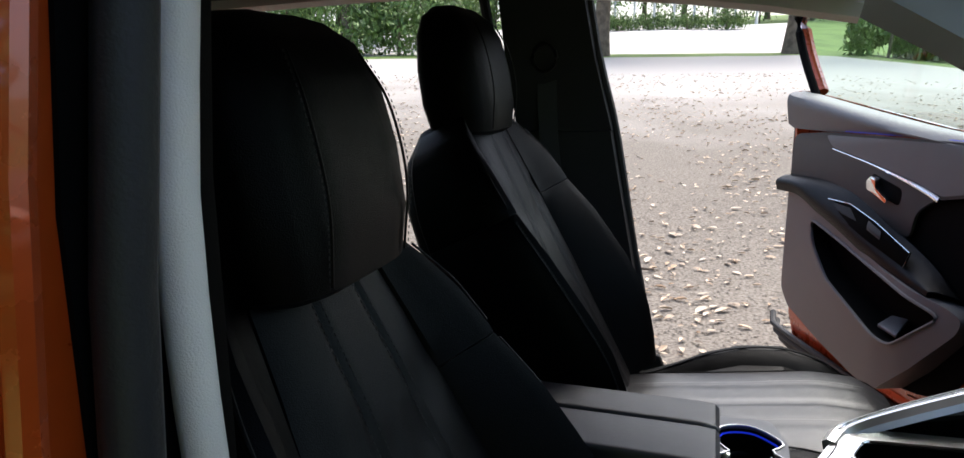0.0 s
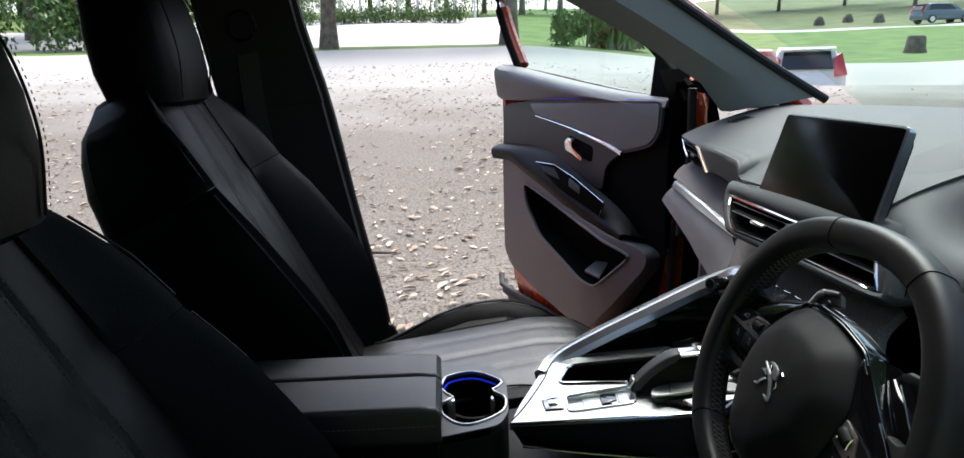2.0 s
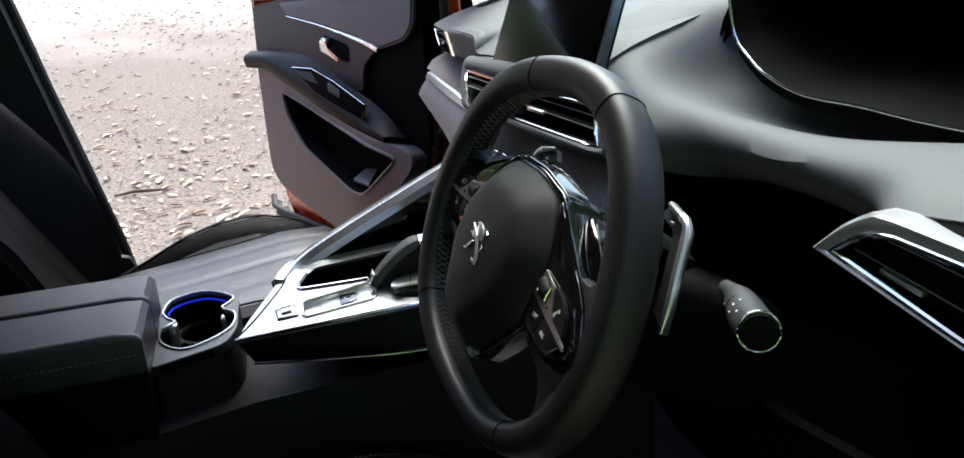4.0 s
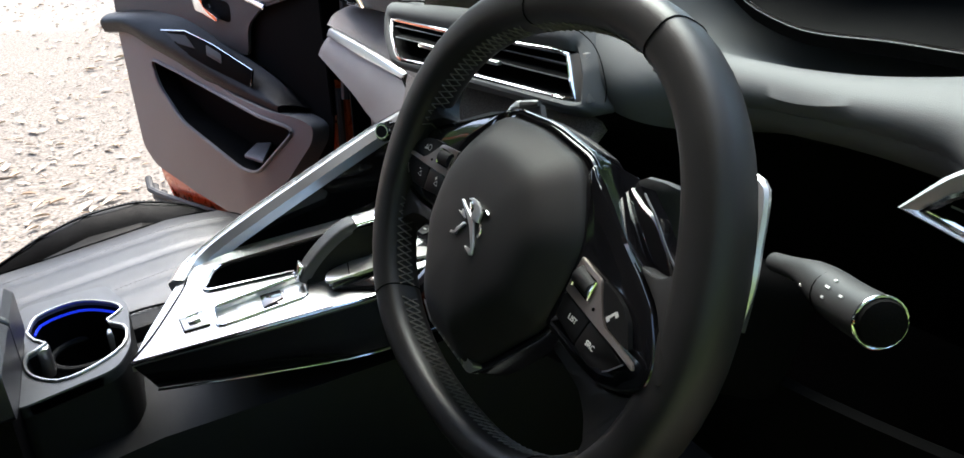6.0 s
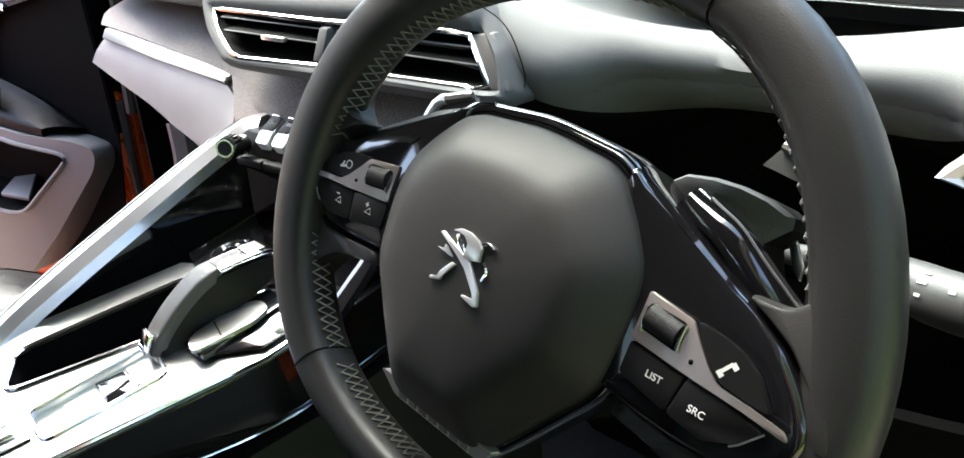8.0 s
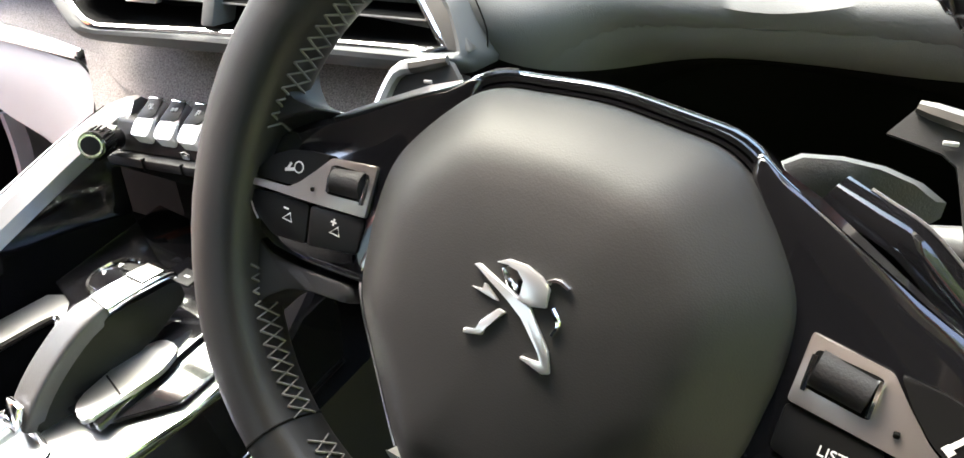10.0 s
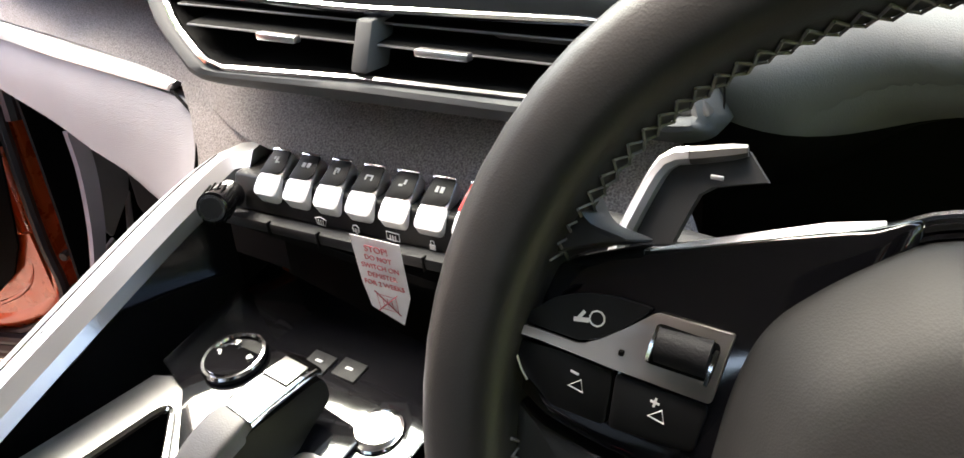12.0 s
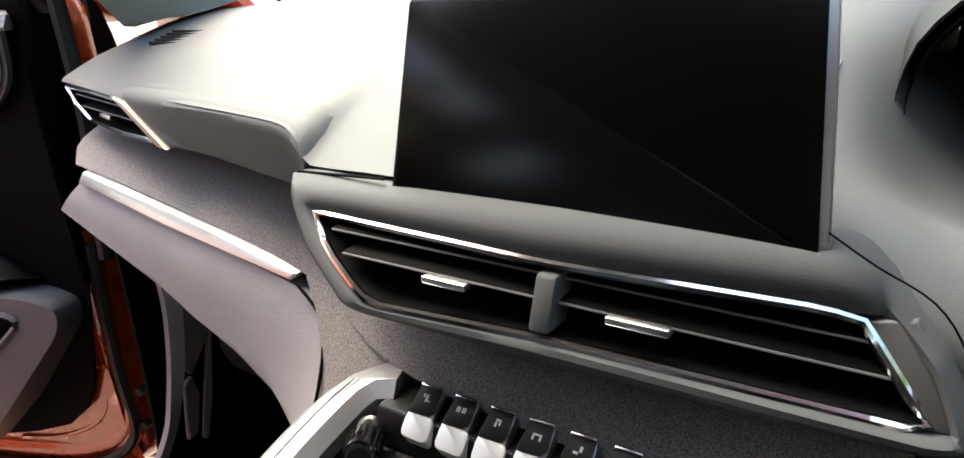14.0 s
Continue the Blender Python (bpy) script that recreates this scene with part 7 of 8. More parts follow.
part("panel_trim", tube([D(s, z, e + 0.005) for s, z, e in sw[:5]], 0.0016, 7), CHROME, panel, "bright outline")
part("window_switch", slab([D(0.49, 0.968, 0.044), D(0.545, 0.950, 0.045), D(0.55, 0.936, 0.05), D(0.495, 0.952, 0.05)], V(0, 0, 0.010), 0.004), HOUSING, panel)
part("pull_cup", slab([D(0.30, 0.996, 0.041), D(0.41, 0.994, 0.041), D(0.45, 0.966, 0.048), D(0.38, 0.974, 0.046)], DN * 0.002, 0.0008), DARK, panel)
# lower panel with storage pocket
outer2 = [(0.088, 1.0), (0.088, 0.8), (0.09, 0.68), (0.14, 0.637), (0.35, 0.598), (0.52, 0.577), (0.62, 0.57), (0.715, 0.66), (0.825, 0.79), (0.832, 0.825), (0.79, 0.84), (0.70, 0.85), (0.58, 0.873), (0.43, 0.912), (0.26, 0.968), (0.16, 0.995)]
hole_d = [(p.x, p.y) for p in rounded([(0.225, 0.93), (0.35, 0.905), (0.70, 0.832), (0.785, 0.815), (0.665, 0.705), (0.60, 0.708), (0.35, 0.785), (0.25, 0.86)], 0.03, 4)]
outr = [(p.x, p.y) for p in rounded(outer2, 0.02, 3)]
bulge = lambda s, z: 0.035 + 0.045 * max(0.0, min(1.0, (s - 0.1) / 0.5)) * max(0.0, min(1.0, (0.98 - z) / 0.2)) * (1 - 0.8 * max(0.0, min(1.0, (s - 0.68) / 0.17)))
part("lower_panel", holed([D(s, z, bulge(s, z)) for s, z in outr], [[D(s, z, bulge(s, z)) for s, z in hole_d]], tuple(DN * -0.02)), DOORSKIN, door, "charcoal lower door panel")
part("panel_flange", loft([[D(s, z, bulge(s, z) - 0.004) for s, z in outr], [D(s - 0.004, z - 0.004, -0.012) for s, z in outr]], caps=False), DOORSKIN, door)
pw = loft([[D(s, z, bulge(s, z) - 0.006) for s, z in hole_d], [D(0.5 + (s - 0.5) * 0.96, 0.81 + (z - 0.81) * 0.95, -0.01) for s, z in hole_d]], caps=False)
pw.faces.new(list(pw.verts)[len(hole_d):])
part("pocket", pw, BLACK, door, "deep dark door pocket")
part("pocket_divider", slab([D(0.56, 0.735, 0.0), D(0.62, 0.745, 0.0), D(0.66, 0.72, 0.06), D(0.59, 0.725, 0.06)], V(0, 0, 0.01), 0.004), DOORSKIN, door)
part("pocket_rim", tube([D(s, z, bulge(s, z) + 0.001) for s, z in hole_d], 0.004, 6, True), DOORSKIN, door)

part("hinge_cover", skin([[D(0.84, 1.24, -0.02), D(0.84, 0.95, -0.02), D(0.84, 0.72, -0.02)], [(0.72, 1.735, 1.24), (0.715, 1.735, 0.95), (0.71, 1.735, 0.72)], [(0.80, 1.80, 1.24), (0.80, 1.80, 0.95), (0.79, 1.80, 0.72)]], 10, 3, (0.01, 0.006, 0)), BLACK, door, "black rubber hinge cover")

# ---- steering wheel: a to its right, b up the rim's plane, c towards the driver; turned a little clockwise ----
WC, WTURN = V(0.424, 0.575, 1.012), radians(7.5)
WU, WV, WN = V(0, -1, 0), V(0.438, 0, 0.899), V(-0.899, 0, 0.438)
WA = WU * math.cos(WTURN) - WV * math.sin(WTURN)
WB = WU * math.sin(WTURN) + WV * math.cos(WTURN)


def Wp(a, b, c=0.0):
    return WC + WA * a + WB * b + WN * c


def power(v, p):
    return math.copysign(abs(v) ** p, v)


wheel = thing("steering_wheel", "black leather steering wheel with chrome emblem and buttons", "steering wheel", tuple(WC))
N = 72


def rim_at(q):
    """Distance of the rim's middle line from the hub, and half its thickness, at the angle q."""
    return (0.14257 + 0.00764 * math.sin(q) + 0.00178 * math.cos(q) + 0.00041 * math.sin(2 * q) + 0.00827 * math.cos(2 * q) - 0.00199 * math.sin(3 * q) - 0.00134 * math.cos(3 * q) - 0.00176 * math.sin(4 * q) - 0.0016 * math.cos(4 * q) - 0.0005 * math.sin(5 * q) + 0.00063 * math.cos(5 * q),
            0.0137 + 0.0017 * math.cos(2 * q) + 0.0014 * math.sin(q) - 0.001 * math.cos(q))


def rim_rise(q):
    """How far the rim's middle stands above the hub's plane."""
    return -0.0056 + 0.0123 * math.sin(q) - 0.0089 * math.cos(q)


path = [(rim_at(2 * math.pi * k / N)[0] * math.cos(2 * math.pi * k / N), rim_at(2 * math.pi * k / N)[0] * math.sin(2 * math.pi * k / N)) for k in range(N)]
rings = []
for k, (a, b) in enumerate(path):
    a1, b1 = path[(k + 1) % N]
    a0, b0 = path[k - 1]
    t = Vector((a1 - a0, b1 - b0)).normalized()
    o = Vector((t.y, -t.x))
    r = rim_at(2 * math.pi * k / N)[1]
    rings.append([Wp(a + o.x * r * power(math.cos(u), 0.7), b + o.y * r * power(math.cos(u), 0.7), rim_rise(2 * math.pi * k / N) + 0.0160 * power(math.sin(u), 0.7)) for u in [2 * math.pi * j / 24 for j in range(24)]])
rb = bmesh.new()
vs = [[rb.verts.new(p) for p in r] for r in rings]
for k in range(N):
    for j in range(24):
        rb.faces.new((vs[k][j], vs[k][(j + 1) % 24], vs[(k + 1) % N][(j + 1) % 24], vs[(k + 1) % N][j]))
part("rim", rb, RIM_LEATHER, wheel, "smooth black leather rim")
for k in (13, 22, 45, 63):
    part("rim_joint", tube([p + (p - sum(rings[k], Vector()) / 24) * 0.002 for p in rings[k]], 0.0006, 5, True), BLACK, wheel)
# crossed stitching along the inner side of the rim
for k0, k1 in ((14, 22), (23, 34), (39, 45), (46, 63), (64, 69), (4, 13)):
    sb_ = bmesh.new()
    for k in range(k0, k1):
        k1_ = (k + 1) % N
        cc = (rings[k][12] - sum(rings[k], Vector()) / 24).normalized() * 0.0007
        for q in range(2):
            A0, A1 = rings[k][11].lerp(rings[k1_][11], q / 2), rings[k][11].lerp(rings[k1_][11], (q + 1) / 2)
            M0, M1 = rings[k][12].lerp(rings[k1_][12], q / 2), rings[k][12].lerp(rings[k1_][12], (q + 1) / 2)
            B0, B1 = rings[k][13].lerp(rings[k1_][13], q / 2), rings[k][13].lerp(rings[k1_][13], (q + 1) / 2)
            tube([A0 + cc, M0.lerp(M1, 0.5) + cc, B1 + cc], 0.00055, 4, bm=sb_)
            tube([B0 + cc, M0.lerp(M1, 0.5) + cc, A1 + cc], 0.00045, 4, bm=sb_)
    part("stitching", sb_, THREAD, wheel)
# airbag cover: an eleven-sided cushion that rises to a blunt top, in a gloss black surround
mirrored = lambda half: half + [(-x, y) for x, y in half[::-1]]
PADL = rounded(mirrored([(0.0, 0.0672), (0.043, 0.0632), (0.060, 0.0465), (0.0725, 0.029), (0.0745, 0.010), (0.0715, -0.0225), (0.0405, -0.0650), (0.0285, -0.0785)])[:-1], 0.011, 5)
SURR = rounded(mirrored([(0.0, 0.0738), (0.046, 0.0695), (0.0645, 0.050), (0.0768, 0.030), (0.0788, 0.010), (0.0755, -0.0242), (0.0435, -0.0680), (0.0310, -0.0825)])[:-1], 0.011, 5)
rr = []
for k, c_ in ((1.0, -0.012), (1.0, 0.0012), (0.99, 0.0042), (0.975, 0.0060), (0.94, 0.0085), (0.87, 0.0130), (0.8, 0.0172), (0.74, 0.0203), (0.69, 0.0221), (0.63, 0.0234), (0.55, 0.0243), (0.42, 0.0253), (0.28, 0.0260), (0.12, 0.0265)):
    rr.append([Wp(p.x * k, -0.006 + (p.y + 0.006) * k, c_) for p in PADL])
part("airbag_cover", loft(rr), PAD, wheel, "grained black airbag cover")
part("cover_surround", loft([[Wp(*q.lerp(p, u), c_) for p, q in zip(PADL, SURR)] for u, c_ in ((0, -0.022), (0, -0.003), (0.12, -0.0005), (0.4, 0.0008), (0.62, -0.0004), (0.66, -0.0022), (0.72, -0.0004), (0.9, -0.0002), (0.97, -0.004))], caps=False), GLOSS, wheel, "gloss black surround")
# Chrome tube stands in for the bright reflection along the gloss surround.
part("surround_glint", tube([Wp(*q.lerp(p, 0.1), -0.0006) for p, q in zip(PADL, SURR) if q.x < -0.03 or q.y < -0.02][::-1][:66], 0.0010, 6), CHROME, wheel, "chrome line for the reflection round the cover")
plate = part("name_plate", loft([[Wp(p.x, p.y + dy, c_ + (p.y + 0.0765) * 0.55) for p in rounded([(-0.0395, -0.0715), (0.0395, -0.0715), (0.030, -0.0822), (-0.030, -0.0822)], 0.0025, 3)] for c_, dy in ((-0.003, 0), (0.0035, 0), (0.0045, 0.0004))]), SILVER, wheel, "satin plate with raised bars")
for k in range(7):
    part("plate_bar", slab([Wp(-0.0222 + 0.0074 * k + dx, -0.0768 + dy, 0.0042 + dy * 0.55) for dx, dy in ((-0.0026, -0.0034), (0.0026, -0.0034), (0.0026, 0.0034), (-0.0026, 0.0034))], WN * 0.0014, 0.0004), STRIP, plate)
# emblem: plain flat plates
EMBLEM = (([(-0.0149, 0.0092), (-0.0129, 0.0101), (0.0029, 0.0048), (0.0071, 0.0036), (0.0119, -0.0018), (0.0164, -0.0062), (0.0188, -0.0121), (0.0163, -0.0131), (0.0084, -0.0115), (0.0087, -0.0106), (0.0158, -0.0105), (0.0141, -0.0076), (0.0055, 0.0001), (-0.0002, 0.0028)], 0.0016, SILVER), ([(-0.0076, 0.0125), (-0.0039, 0.0147), (0.0021, 0.015), (0.0076, 0.0134), (0.0111, 0.0108), (0.0117, 0.0053), (0.0064, 0.0039), (0.0022, 0.0045), (0.0033, 0.0069), (0.003, 0.0104), (0.0001, 0.0129), (-0.0034, 0.013)], 0.0020, SILVER), ([(-0.0059, 0.0111), (-0.0036, 0.0128), (-0.0001, 0.0125), (0.0025, 0.0102), (0.0028, 0.0069), (0.0016, 0.0047), (-0.0019, 0.0063)], 0.0010, CHROME), ([(-0.0027, -0.0004), (0.0, -0.0007), (-0.0052, -0.0077), (-0.0054, -0.0102), (-0.0118, -0.012), (-0.0119, -0.0103), (-0.0074, -0.0092), (-0.0073, -0.0064)], 0.0016, SILVER), ([(-0.0137, 0.0026), (-0.0088, 0.0031), (-0.01, 0.005), (-0.0086, 0.0049), (-0.0033, 0.0015), (-0.0053, 0.0014)], 0.0014, SILVER))
emblem = None
for pts, thick, mat in EMBLEM:
    plate_bm = slab([Wp(x, y, 0.0262) for x, y in pts], WN * thick, 0.0004)
    piece = part("emblem" if emblem is None else "emblem_piece", plate_bm, mat, wheel if emblem is None else emblem, "satin chrome emblem" if emblem is None else "")
    emblem = emblem or piece
part("emblem_tail", tube(smooth_line([Wp(x, y, 0.0268) for x, y in [(0.0135, 0.0058), (0.0164, 0.0026), (0.0155, -0.0015)]], 8), 0.0008, 6), CHROME, emblem)
part("emblem_tail", tube(smooth_line([Wp(x, y, 0.0268) for x, y in [(0.0096, 0.0124), (0.0126, 0.0138), (0.0165, 0.0127)]], 8), 0.0008, 6), CHROME, emblem)
# spokes and buttons
lift = lambda a: 0.0045 + (abs(a) - 0.08) * 0.08
SPOKE = [(0.147, -0.0045), (0.1464, 0.003), (0.141, 0.0112), (0.1294, 0.0238), (0.1144, 0.0325), (0.100, 0.0388), (0.080, 0.0492), (0.0565, 0.0602), (0.047, 0.066), (0.05, 0.03), (0.062, 0.0), (0.070, -0.021), (0.0753, -0.0215), (0.1028, -0.0238), (0.1214, -0.0235), (0.1369, -0.0168), (0.1455, -0.0085)]
for sg in (-1, 1):
    sp = rounded(SPOKE, 0.004, 3)
    mid = Vector((0.1, 0.012))
    spoke = part("spoke", loft([[Wp(sg * q.x, q.y, c_) for q in [mid + (p - mid) * k for p in sp]] for c_, k in ((-0.034, 1.03), (-0.018, 1.06), (-0.006, 1.04), (-0.001, 1.01), (0.0015, 0.985), (0.0022, 0.96), (0.0031, 0.86), (0.0038, 0.66), (0.0041, 0.35))]), GLOSS, wheel, "gloss black spoke")
    # Same edge twice: silver for the bright reflection, gloss for the dark one.
    part("spoke_edge", loft([[Wp(sg * (x + dx * w), y + dy * w, c_ + e) for dx, dy, e in ((-0.4, -0.9, 0.0), (0.0, 0.0, 0.0012), (0.4, 0.9, 0.0), (0.0, 0.0, -0.003))] for x, y, c_, w in
                             ((0.1065, 0.0352, 0.001, 0.0004), (0.097, 0.0398, 0.0014, 0.0014), (0.08, 0.0482, 0.0014, 0.0021), (0.066, 0.0551, 0.001, 0.0026), (0.0545, 0.0598, 0.0, 0.0024))]), SILVER if sg < 0 else GLOSS, spoke)
    tilt = lambda pts, up: [Wp(sg * x, y, lift(x) + up) for x, y in pts]
    soft_ = lambda pts, r: [(p.x, p.y) for p in rounded(pts, r, 3)]
    part("upper_key", slab(tilt(soft_([(0.1348, 0.0034), (0.1262, 0.0138), (0.1184, 0.0181), (0.11, 0.0201), (0.0988, 0.0212), (0.1038, 0.0143), (0.1105, 0.0074), (0.1155, 0.0046), (0.1271, 0.0036)], 0.002), -0.003), WN * 0.0034, 0.0011), BUTTON, spoke, "black call key")
    part("lower_key", slab(tilt(soft_([(0.1352, -0.0028), (0.1287, -0.0108), (0.117, -0.0167), (0.1008, -0.0152), (0.1036, 0.0006), (0.1213, -0.0008)], 0.002), -0.003), WN * 0.0032, 0.0011), BUTTON, spoke, "black key")
    part("lower_key", slab(tilt(soft_([(0.1000, -0.0152), (0.0768, -0.0112), (0.0768, 0.0028), (0.1028, 0.0005)], 0.002), -0.003), WN * 0.0032, 0.0011), BUTTON, spoke, "black key")
    part("key_edge", tube([Wp(sg * x, y, lift(x) + 0.0001) for x, y in ((0.1356, -0.003), (0.1292, -0.0108), (0.1265, -0.013))], 0.0004, 5), SATIN, spoke)
    arm_ = soft_([(0.1432, -0.0016), (0.1413, 0.0011), (0.1271, 0.0029), (0.1149, 0.0038), (0.1098, 0.0074), (0.1034, 0.0140), (0.0976, 0.0207), (0.0770, 0.0233), (0.0768, 0.0034), (0.1035, 0.0013), (0.1261, 0.0001)], 0.0012)
    part("button_trim", slab(tilt(arm_, -0.0006), WN * 0.0018, 0.0005), TRIM, spoke, "satin button trim")
    part("scroll_well", slab(tilt(soft_([(0.0966, 0.0185), (0.0792, 0.0196), (0.0788, 0.0086), (0.0966, 0.0068)], 0.002), 0.0010), WN * 0.0006, 0.0002), BLACK, spoke)
    part("scroll", cylinder(Wp(sg * 0.0806, 0.0146, lift(0.09) - 0.0012), Wp(sg * 0.0946, 0.0128, lift(0.095) - 0.0012), 0.0056, 18), DARK, spoke)
    for x0 in (0.0796, 0.0957):
        part("scroll_cheek", tube([Wp(sg * x0, 0.0128 + dy, lift(x0) + 0.0022 - abs(dy) * 0.12) for dy in (-0.005, 0.0, 0.005)], 0.0009, 6), CHROME, spoke)
    part("trim_light", box(Wp(sg * 0.1028, 0.0066, lift(0.1065) + 0.0010), (0.0016, 0.0016, 0.0016), 0.0004), BLACK, spoke)

    def mark(x, y, w_, h_, turn_=0.0):
        ca, sa = math.cos(turn_), math.sin(turn_)
        return slab([Wp(sg * x + dx * w_ * ca - dy * h_ * sa, y + dx * w_ * sa + dy * h_ * ca, lift(x) + 0.0003) for dx, dy in ((-.5, -.5), (.5, -.5), (.5, .5), (-.5, .5))], WN * 0.0003)

    def outline_mark(pts):
        return tube([Wp(sg * x, y, lift(x) + 0.0004) for x, y in pts], 0.00032, 4, True)

    if sg < 0:
        part("icon", outline_mark([(0.1126 - 0.0022 * math.cos(k_ * 0.628), 0.0125 + 0.0022 * math.sin(k_ * 0.628)) for k_ in range(10)]), WHITE_MARK, spoke)
        part("icon", mark(0.1168, 0.0105, 0.0046, 0.0013, 0.3), WHITE_MARK, spoke)
        part("icon", mark(0.1172, 0.0118, 0.0010, 0.0030, -0.4), WHITE_MARK, spoke)
        for x0, y0 in ((0.1118, -0.0076), (0.0883, -0.0056)):
            part("icon", outline_mark([(x0 + 0.0024, y0 - 0.0012), (x0 - 0.0022, y0 - 0.0014), (x0 - 0.0006, y0 + 0.0018)]), WHITE_MARK, spoke)
            part("icon", mark(x0 + 0.0018, y0 + 0.0030, 0.0026, 0.0006), WHITE_MARK, spoke)
        part("icon", mark(0.0901, -0.0026, 0.0006, 0.0026), WHITE_MARK, spoke)
    else:
        part("icon", mark(0.1152, 0.0108, 0.0013, 0.0058, -0.6), WHITE_MARK, spoke)
        part("icon", mark(0.1178, 0.0126, 0.0026, 0.0020, -0.6), WHITE_MARK, spoke)
        part("icon", mark(0.1138, 0.0080, 0.0026, 0.0020, -0.6), WHITE_MARK, spoke)
        words("LIST", axes(Wp(0.0915, -0.0058, lift(0.0935) + 0.0003), WA, WB), 0.0040, WHITE_MARK, spoke)
        words("SRC", axes(Wp(0.1115, -0.0088, lift(0.1125) + 0.0003), WA, WB), 0.0040, WHITE_MARK, spoke)
    # leather running from the rim round the spoke
    web = [(0.136, 0.074), (0.134, 0.062), (0.133, 0.047), (0.124, 0.0375), (0.108, 0.0372), (0.118, 0.0325), (0.1305, 0.0255), (0.143, 0.0125), (0.149, 0.0035), (0.1495, -0.0045), (0.155, -0.0045)]
    low = [(0.155, -0.0045), (0.1495, -0.0045), (0.1475, -0.0095), (0.138, -0.0185), (0.122, -0.0255), (0.1028, -0.0258), (0.076, -0.0238), (0.073, -0.031), (0.090, -0.033), (0.106, -0.0365), (0.118, -0.045), (0.127, -0.058), (0.128, -0.075), (0.138, -0.07)]
    sunk = -0.8 * (rim_rise(0.25) + 0.003) if sg > 0 else 0.0
    for strip, high in ((web, sunk), (low, sunk + 0.007)):
        out2 = rounded(strip, 0.004, 3)
        c2 = sum(out2, Vector((0, 0))) / len(out2)
        part("rim_web", loft([[Wp(sg * q.x, q.y, c_ - high) for q in [c2 + (p - c2) * k for p in out2]] for c_, k in ((-0.012, 0.96), (-0.008, 1.0), (0.002, 1.0), (0.0062, 0.97), (0.0082, 0.92), (0.0088, 0.8))]), RIM_LEATHER, spoke, "black leather web")
    if sg > 0:
        strut = smooth_line([Wp(a, b, c_) for a, b, c_ in ((0.068, 0.0615, -0.016), (0.079, 0.0575, -0.013), (0.091, 0.053, -0.011), (0.104, 0.044, -0.012), (0.116, 0.036, -0.014), (0.126, 0.029, -0.016))], 20)
        part("spoke_strut", loft([[p + WA * (dx * 0.0062 * 0.5) + WB * (dy * 0.0052) + WN * dn for dx, dy, dn in ((-1.2, -1.5, -0.006), (-0.9, -1.0, 0.004), (-0.3, -0.4, 0.0052), (0.2, 0.25, 0.0046), (0.75, 0.85, 0.001), (0.8, 0.9, -0.010))] for p in strut]), GLOSS, spoke, "gloss black strut along the spoke")
        # Grey tube draws the reflected line along the gloss strut.
        part("strut_glint", tube([p + WA * 0.0026 + WB * 0.0048 + WN * 0.0008 for p in strut[2:-1]], 0.0006, 5), STRIP, spoke)
# column, paddles and stalks behind the wheel
col = thing("steering_column", "black steering column with stalks and chrome paddles", "column", (0.52, 0.575, 0.98))
part("shroud", loft([[WC + WN * c_ + V(0, -1, 0) * (p.x * k) + WV * (p.y * k - 0.01) for p in rounded([(-0.05, -0.055), (0.05, -0.055), (0.05, 0.04), (-0.05, 0.04)], 0.025, 4)] for c_, k in ((-0.03, 0.85), (-0.05, 1.0), (-0.12, 1.05), (-0.25, 1.1))]), BLACK, col, "black column shroud")
def Cp(u, v, c=0.0):
    """A point of the column, which does not turn with the wheel."""
    return WC + WU * u + WV * v + WN * c


for sg in (-1, 1):
    pd = smooth_line([Cp(sg * x - 0.003 * (sg > 0), y, c_) for x, y, c_ in ((0.094, 0.0843, -0.058), (0.1095, 0.0802, -0.057), (0.117, 0.0785, -0.057), (0.1215, 0.0745, -0.057), (0.1260, 0.0620, -0.057), (0.1300, 0.048, -0.057), (0.1345, 0.030, -0.058), (0.1375, 0.006, -0.06))], 22)
    blade = [p for p in pd[::3]]
    part("paddle", skin([blade, [p.lerp(Cp(sg * 0.06, 0.045, -0.062), 0.24) for p in blade]], 14, 3, tuple(WN * -0.005)), STALK, col, "dark gear shift paddle")
    part("paddle_edge", tube([p + WN * 0.001 for p in pd[4:]], [0.0034] * 13 + [0.003, 0.0026, 0.002, 0.0014, 0.001], 8), SILVER, col, "satin paddle edge")
    part("paddle_top", tube([p + WN * 0.0008 for p in pd[0:5]], [0.0022, 0.0030, 0.0032, 0.0033, 0.0034], 8), VENT_END, col, "satin grey paddle top")
    part("paddle_mark", box(Cp(sg * 0.102, 0.0735, -0.0562), (0.0012, 0.0045, 0.0016), 0.0004), WHITE_MARK, col)
cheek = [(0.050, 0.055, -0.036), (0.062, 0.0625, -0.036), (0.074, 0.0635, -0.038), (0.086, 0.0625, -0.042), (0.097, 0.0595, -0.049), (0.1045, 0.055, -0.056), (0.104, 0.050, -0.058), (0.095, 0.041, -0.054), (0.098, 0.028, -0.056), (0.080, 0.030, -0.046), (0.055, 0.04, -0.036)]
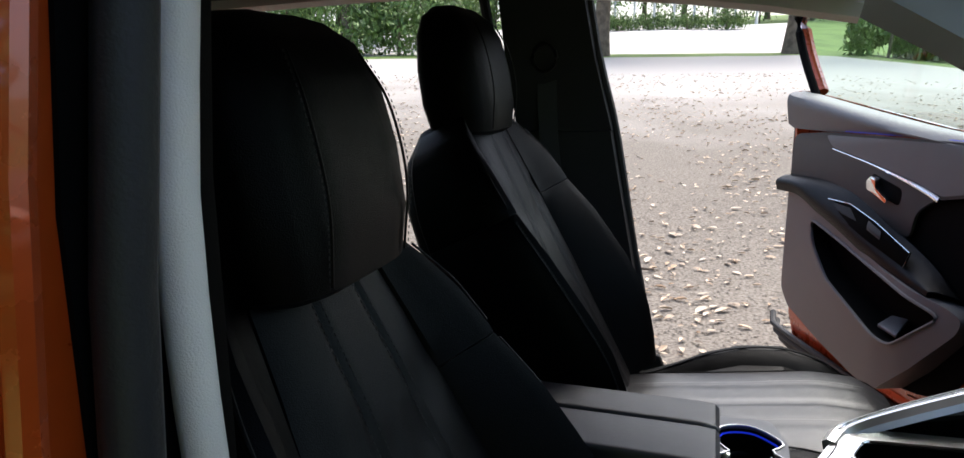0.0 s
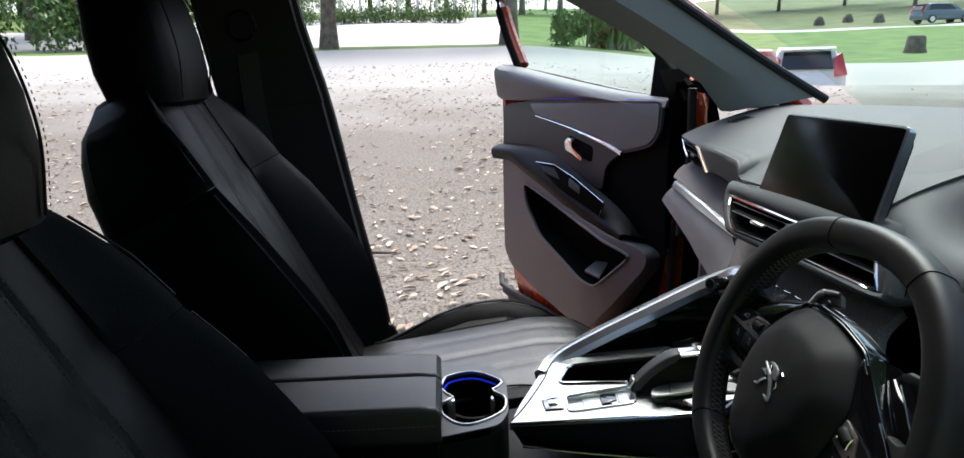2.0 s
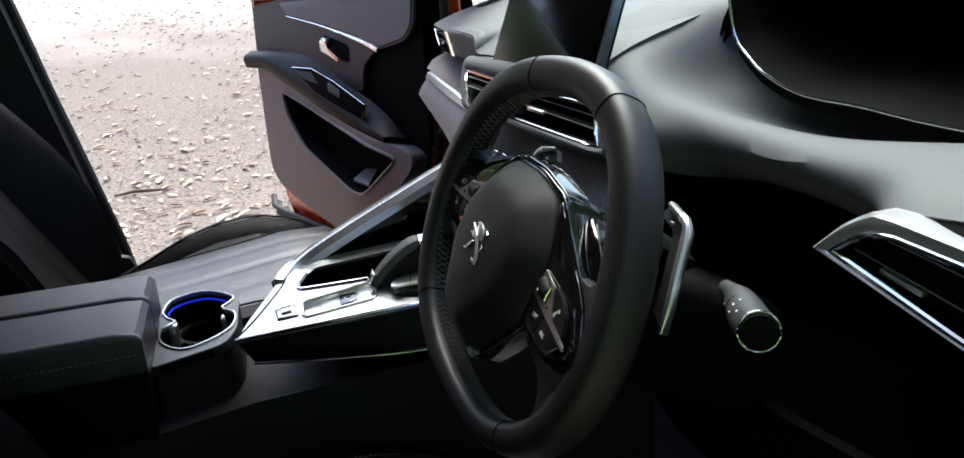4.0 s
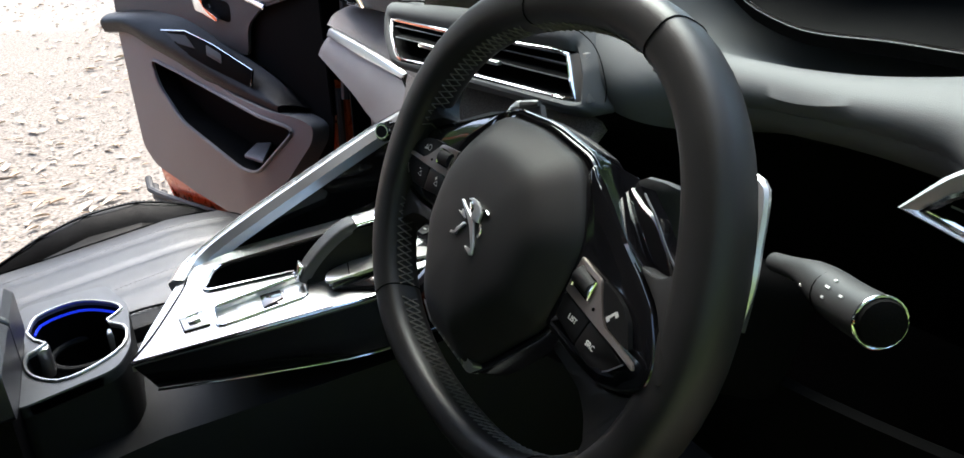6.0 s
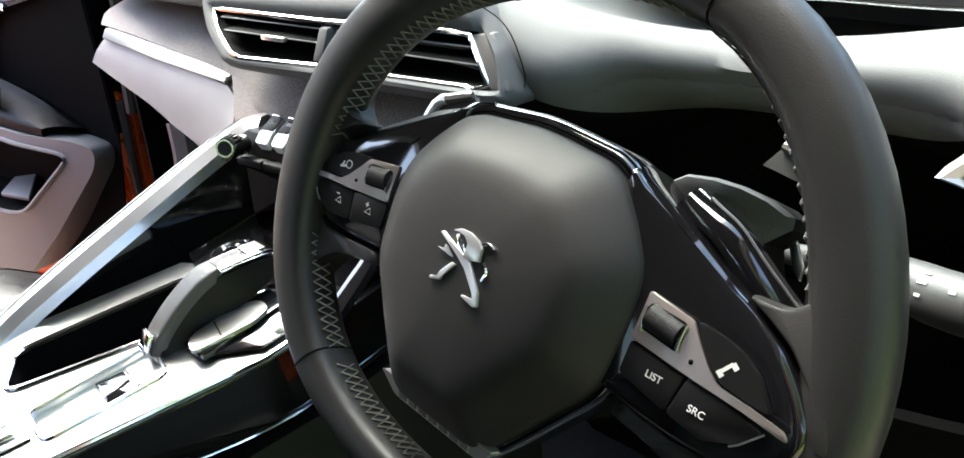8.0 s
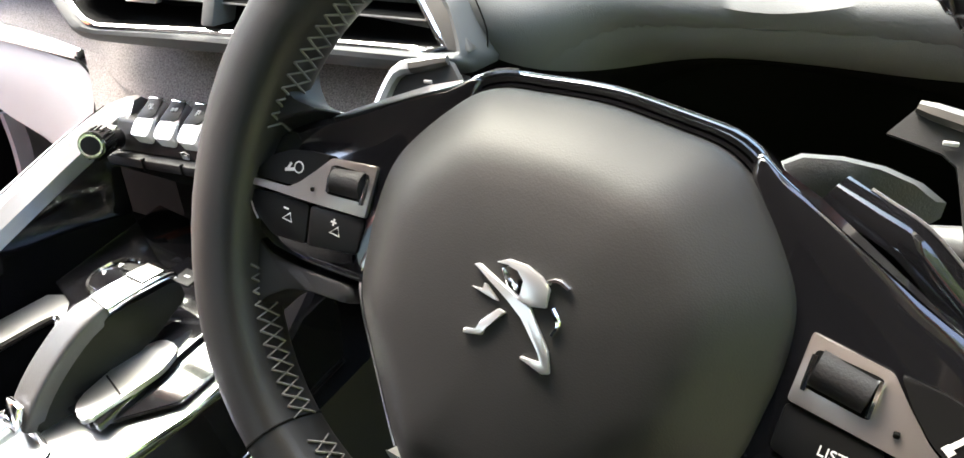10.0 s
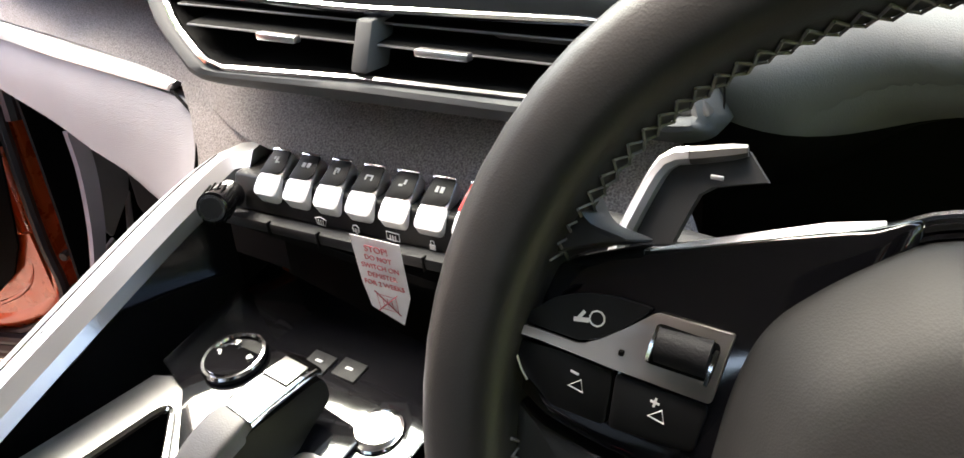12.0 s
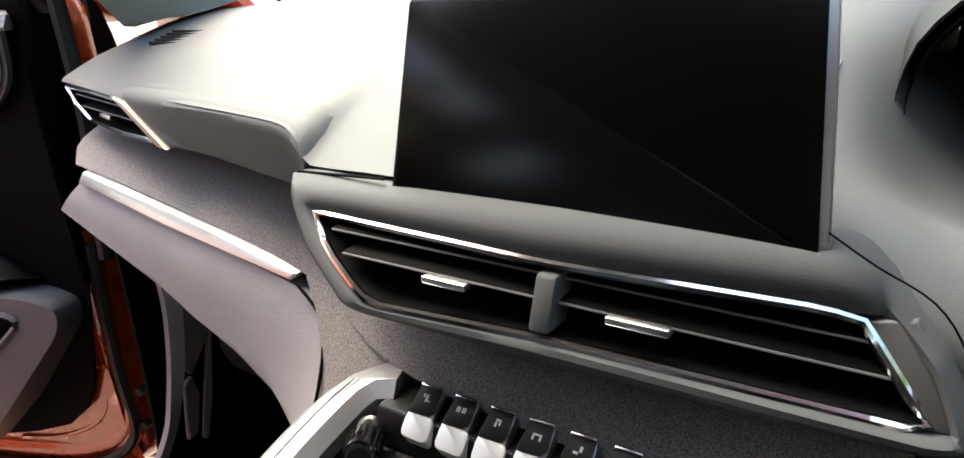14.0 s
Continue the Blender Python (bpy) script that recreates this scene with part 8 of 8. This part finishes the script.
part("column_cheek", loft([[Cp(u, v, c_) for u, v, c_ in cheek], [Cp(0.075 + (u - 0.075) * 0.9, 0.052 + (v - 0.052) * 0.86, c_ + 0.004) for u, v, c_ in cheek], [Cp(0.075 + (u - 0.075) * 0.5, 0.052 + (v - 0.052) * 0.4, c_ * 0.7 - 0.006) for u, v, c_ in cheek]]), HOUSING, col, "grey upper cover of the column")
part("column_cheek_edge", loft([[Cp(u, v, c_ - 0.001) for u, v, c_ in cheek], [Cp(u, v, c_ - 0.03) for u, v, c_ in cheek]]), BLACK, col)
# Chip of the paddle's bright edge that shows past the spoke.
part("paddle_chip", slab([Cp(0.0950, 0.0500, -0.079), Cp(0.1005, 0.0470, -0.078), Cp(0.1070, 0.0355, -0.076), Cp(0.1075, 0.0290, -0.075), Cp(0.1030, 0.0330, -0.076)], WN * -0.004, 0.0008), SATIN, col, "satin chip of the paddle edge")
st0, st1 = V(0.572, 0.495, 0.985), V(0.515, 0.392, 1.009)
sk = part("lights_stalk", tube(smooth_line([st0, st0.lerp(st1, 0.4) + V(0, 0, 0.004), st0.lerp(st1, 0.75), st1], 12), [0.006, 0.0062, 0.0064, 0.007, 0.008, 0.0098, 0.0112, 0.0122, 0.0126, 0.0127, 0.0127, 0.0123], 18), STALK, col, "black lights stalk with chrome ring")
dirn = (st1 - st0).normalized()
sx = dirn.cross(V(0, 0, 1)).normalized()
sy = sx.cross(dirn)
part("stalk_ring", tube([st1 + sx * 0.0124 * math.cos(k * 0.262) + sy * 0.0124 * math.sin(k * 0.262) for k in range(24)], 0.0009, 6, True), CHROME, sk)
part("stalk_end", tube([st1, st1 + dirn * 0.003, st1 + dirn * 0.005], [0.012, 0.011, 0.005], 18), BLACK, sk)
out_ = V(-0.72, 0.3, 0.62)
out_ = (out_ - dirn * out_.dot(dirn)).normalized()
side_ = dirn.cross(out_)
for u, turn, long in [(0.50, -0.5, 0.0032), (0.50, -0.15, 0.002), (0.50, 0.2, 0.0032), (0.50, 0.55, 0.002), (0.74, -0.45, 0.0026), (0.74, -0.05, 0.0044), (0.74, 0.4, 0.0026), (0.86, 0.0, 0.0030)]:
    away = out_ * math.cos(turn) + side_ * math.sin(turn)
    rad = float(np.interp(u, (0.36, 0.45, 0.55, 0.64, 0.73, 0.9), (0.008, 0.0098, 0.0112, 0.0122, 0.0126, 0.0127)))
    q = st0.lerp(st1, u) + V(0, 0, 0.002 * (1 - u)) + away * rad
    part("stalk_mark", box(q, (long, 0.0012, 0.0006), 0, axes((0, 0, 0), dirn, away.cross(dirn)).to_3x3().to_4x4()), WHITE_MARK, sk)
part("stalk_gap", tube([st0.lerp(st1, 0.63) + V(0, 0, 0.0008) + out_ * 0.0123 * math.cos(k * 0.262) + side_ * 0.0123 * math.sin(k * 0.262) for k in range(24)], 0.0005, 5, True), BLACK, sk)
part("wiper_stalk", tube(smooth_line([(0.545, 0.645, 0.995), (0.545, 0.72, 0.998), (0.548, 0.776, 0.996), (0.551, 0.797, 0.994)], 8), [0.010, 0.0105, 0.011, 0.0115, 0.0115, 0.0115, 0.008, 0.0065], 14), DARK, col, "black wiper stalk")
part("stalk_tip", tube([(0.5478, 0.774, 0.9961), (0.549, 0.785, 0.9955), (0.5500, 0.790, 0.9950), (0.5508, 0.7955, 0.9946)], [0.0120, 0.0105, 0.0095, 0.0085], 14), SATIN, col, "satin silver stalk end")
part("stalk_band", tube([V(0.5475, 0.772, 0.9962) + V(0.0118 * math.cos(k * 0.262), 0, 0.0118 * math.sin(k * 0.262)) for k in range(24)], 0.0011, 6, True), CHROME, col)
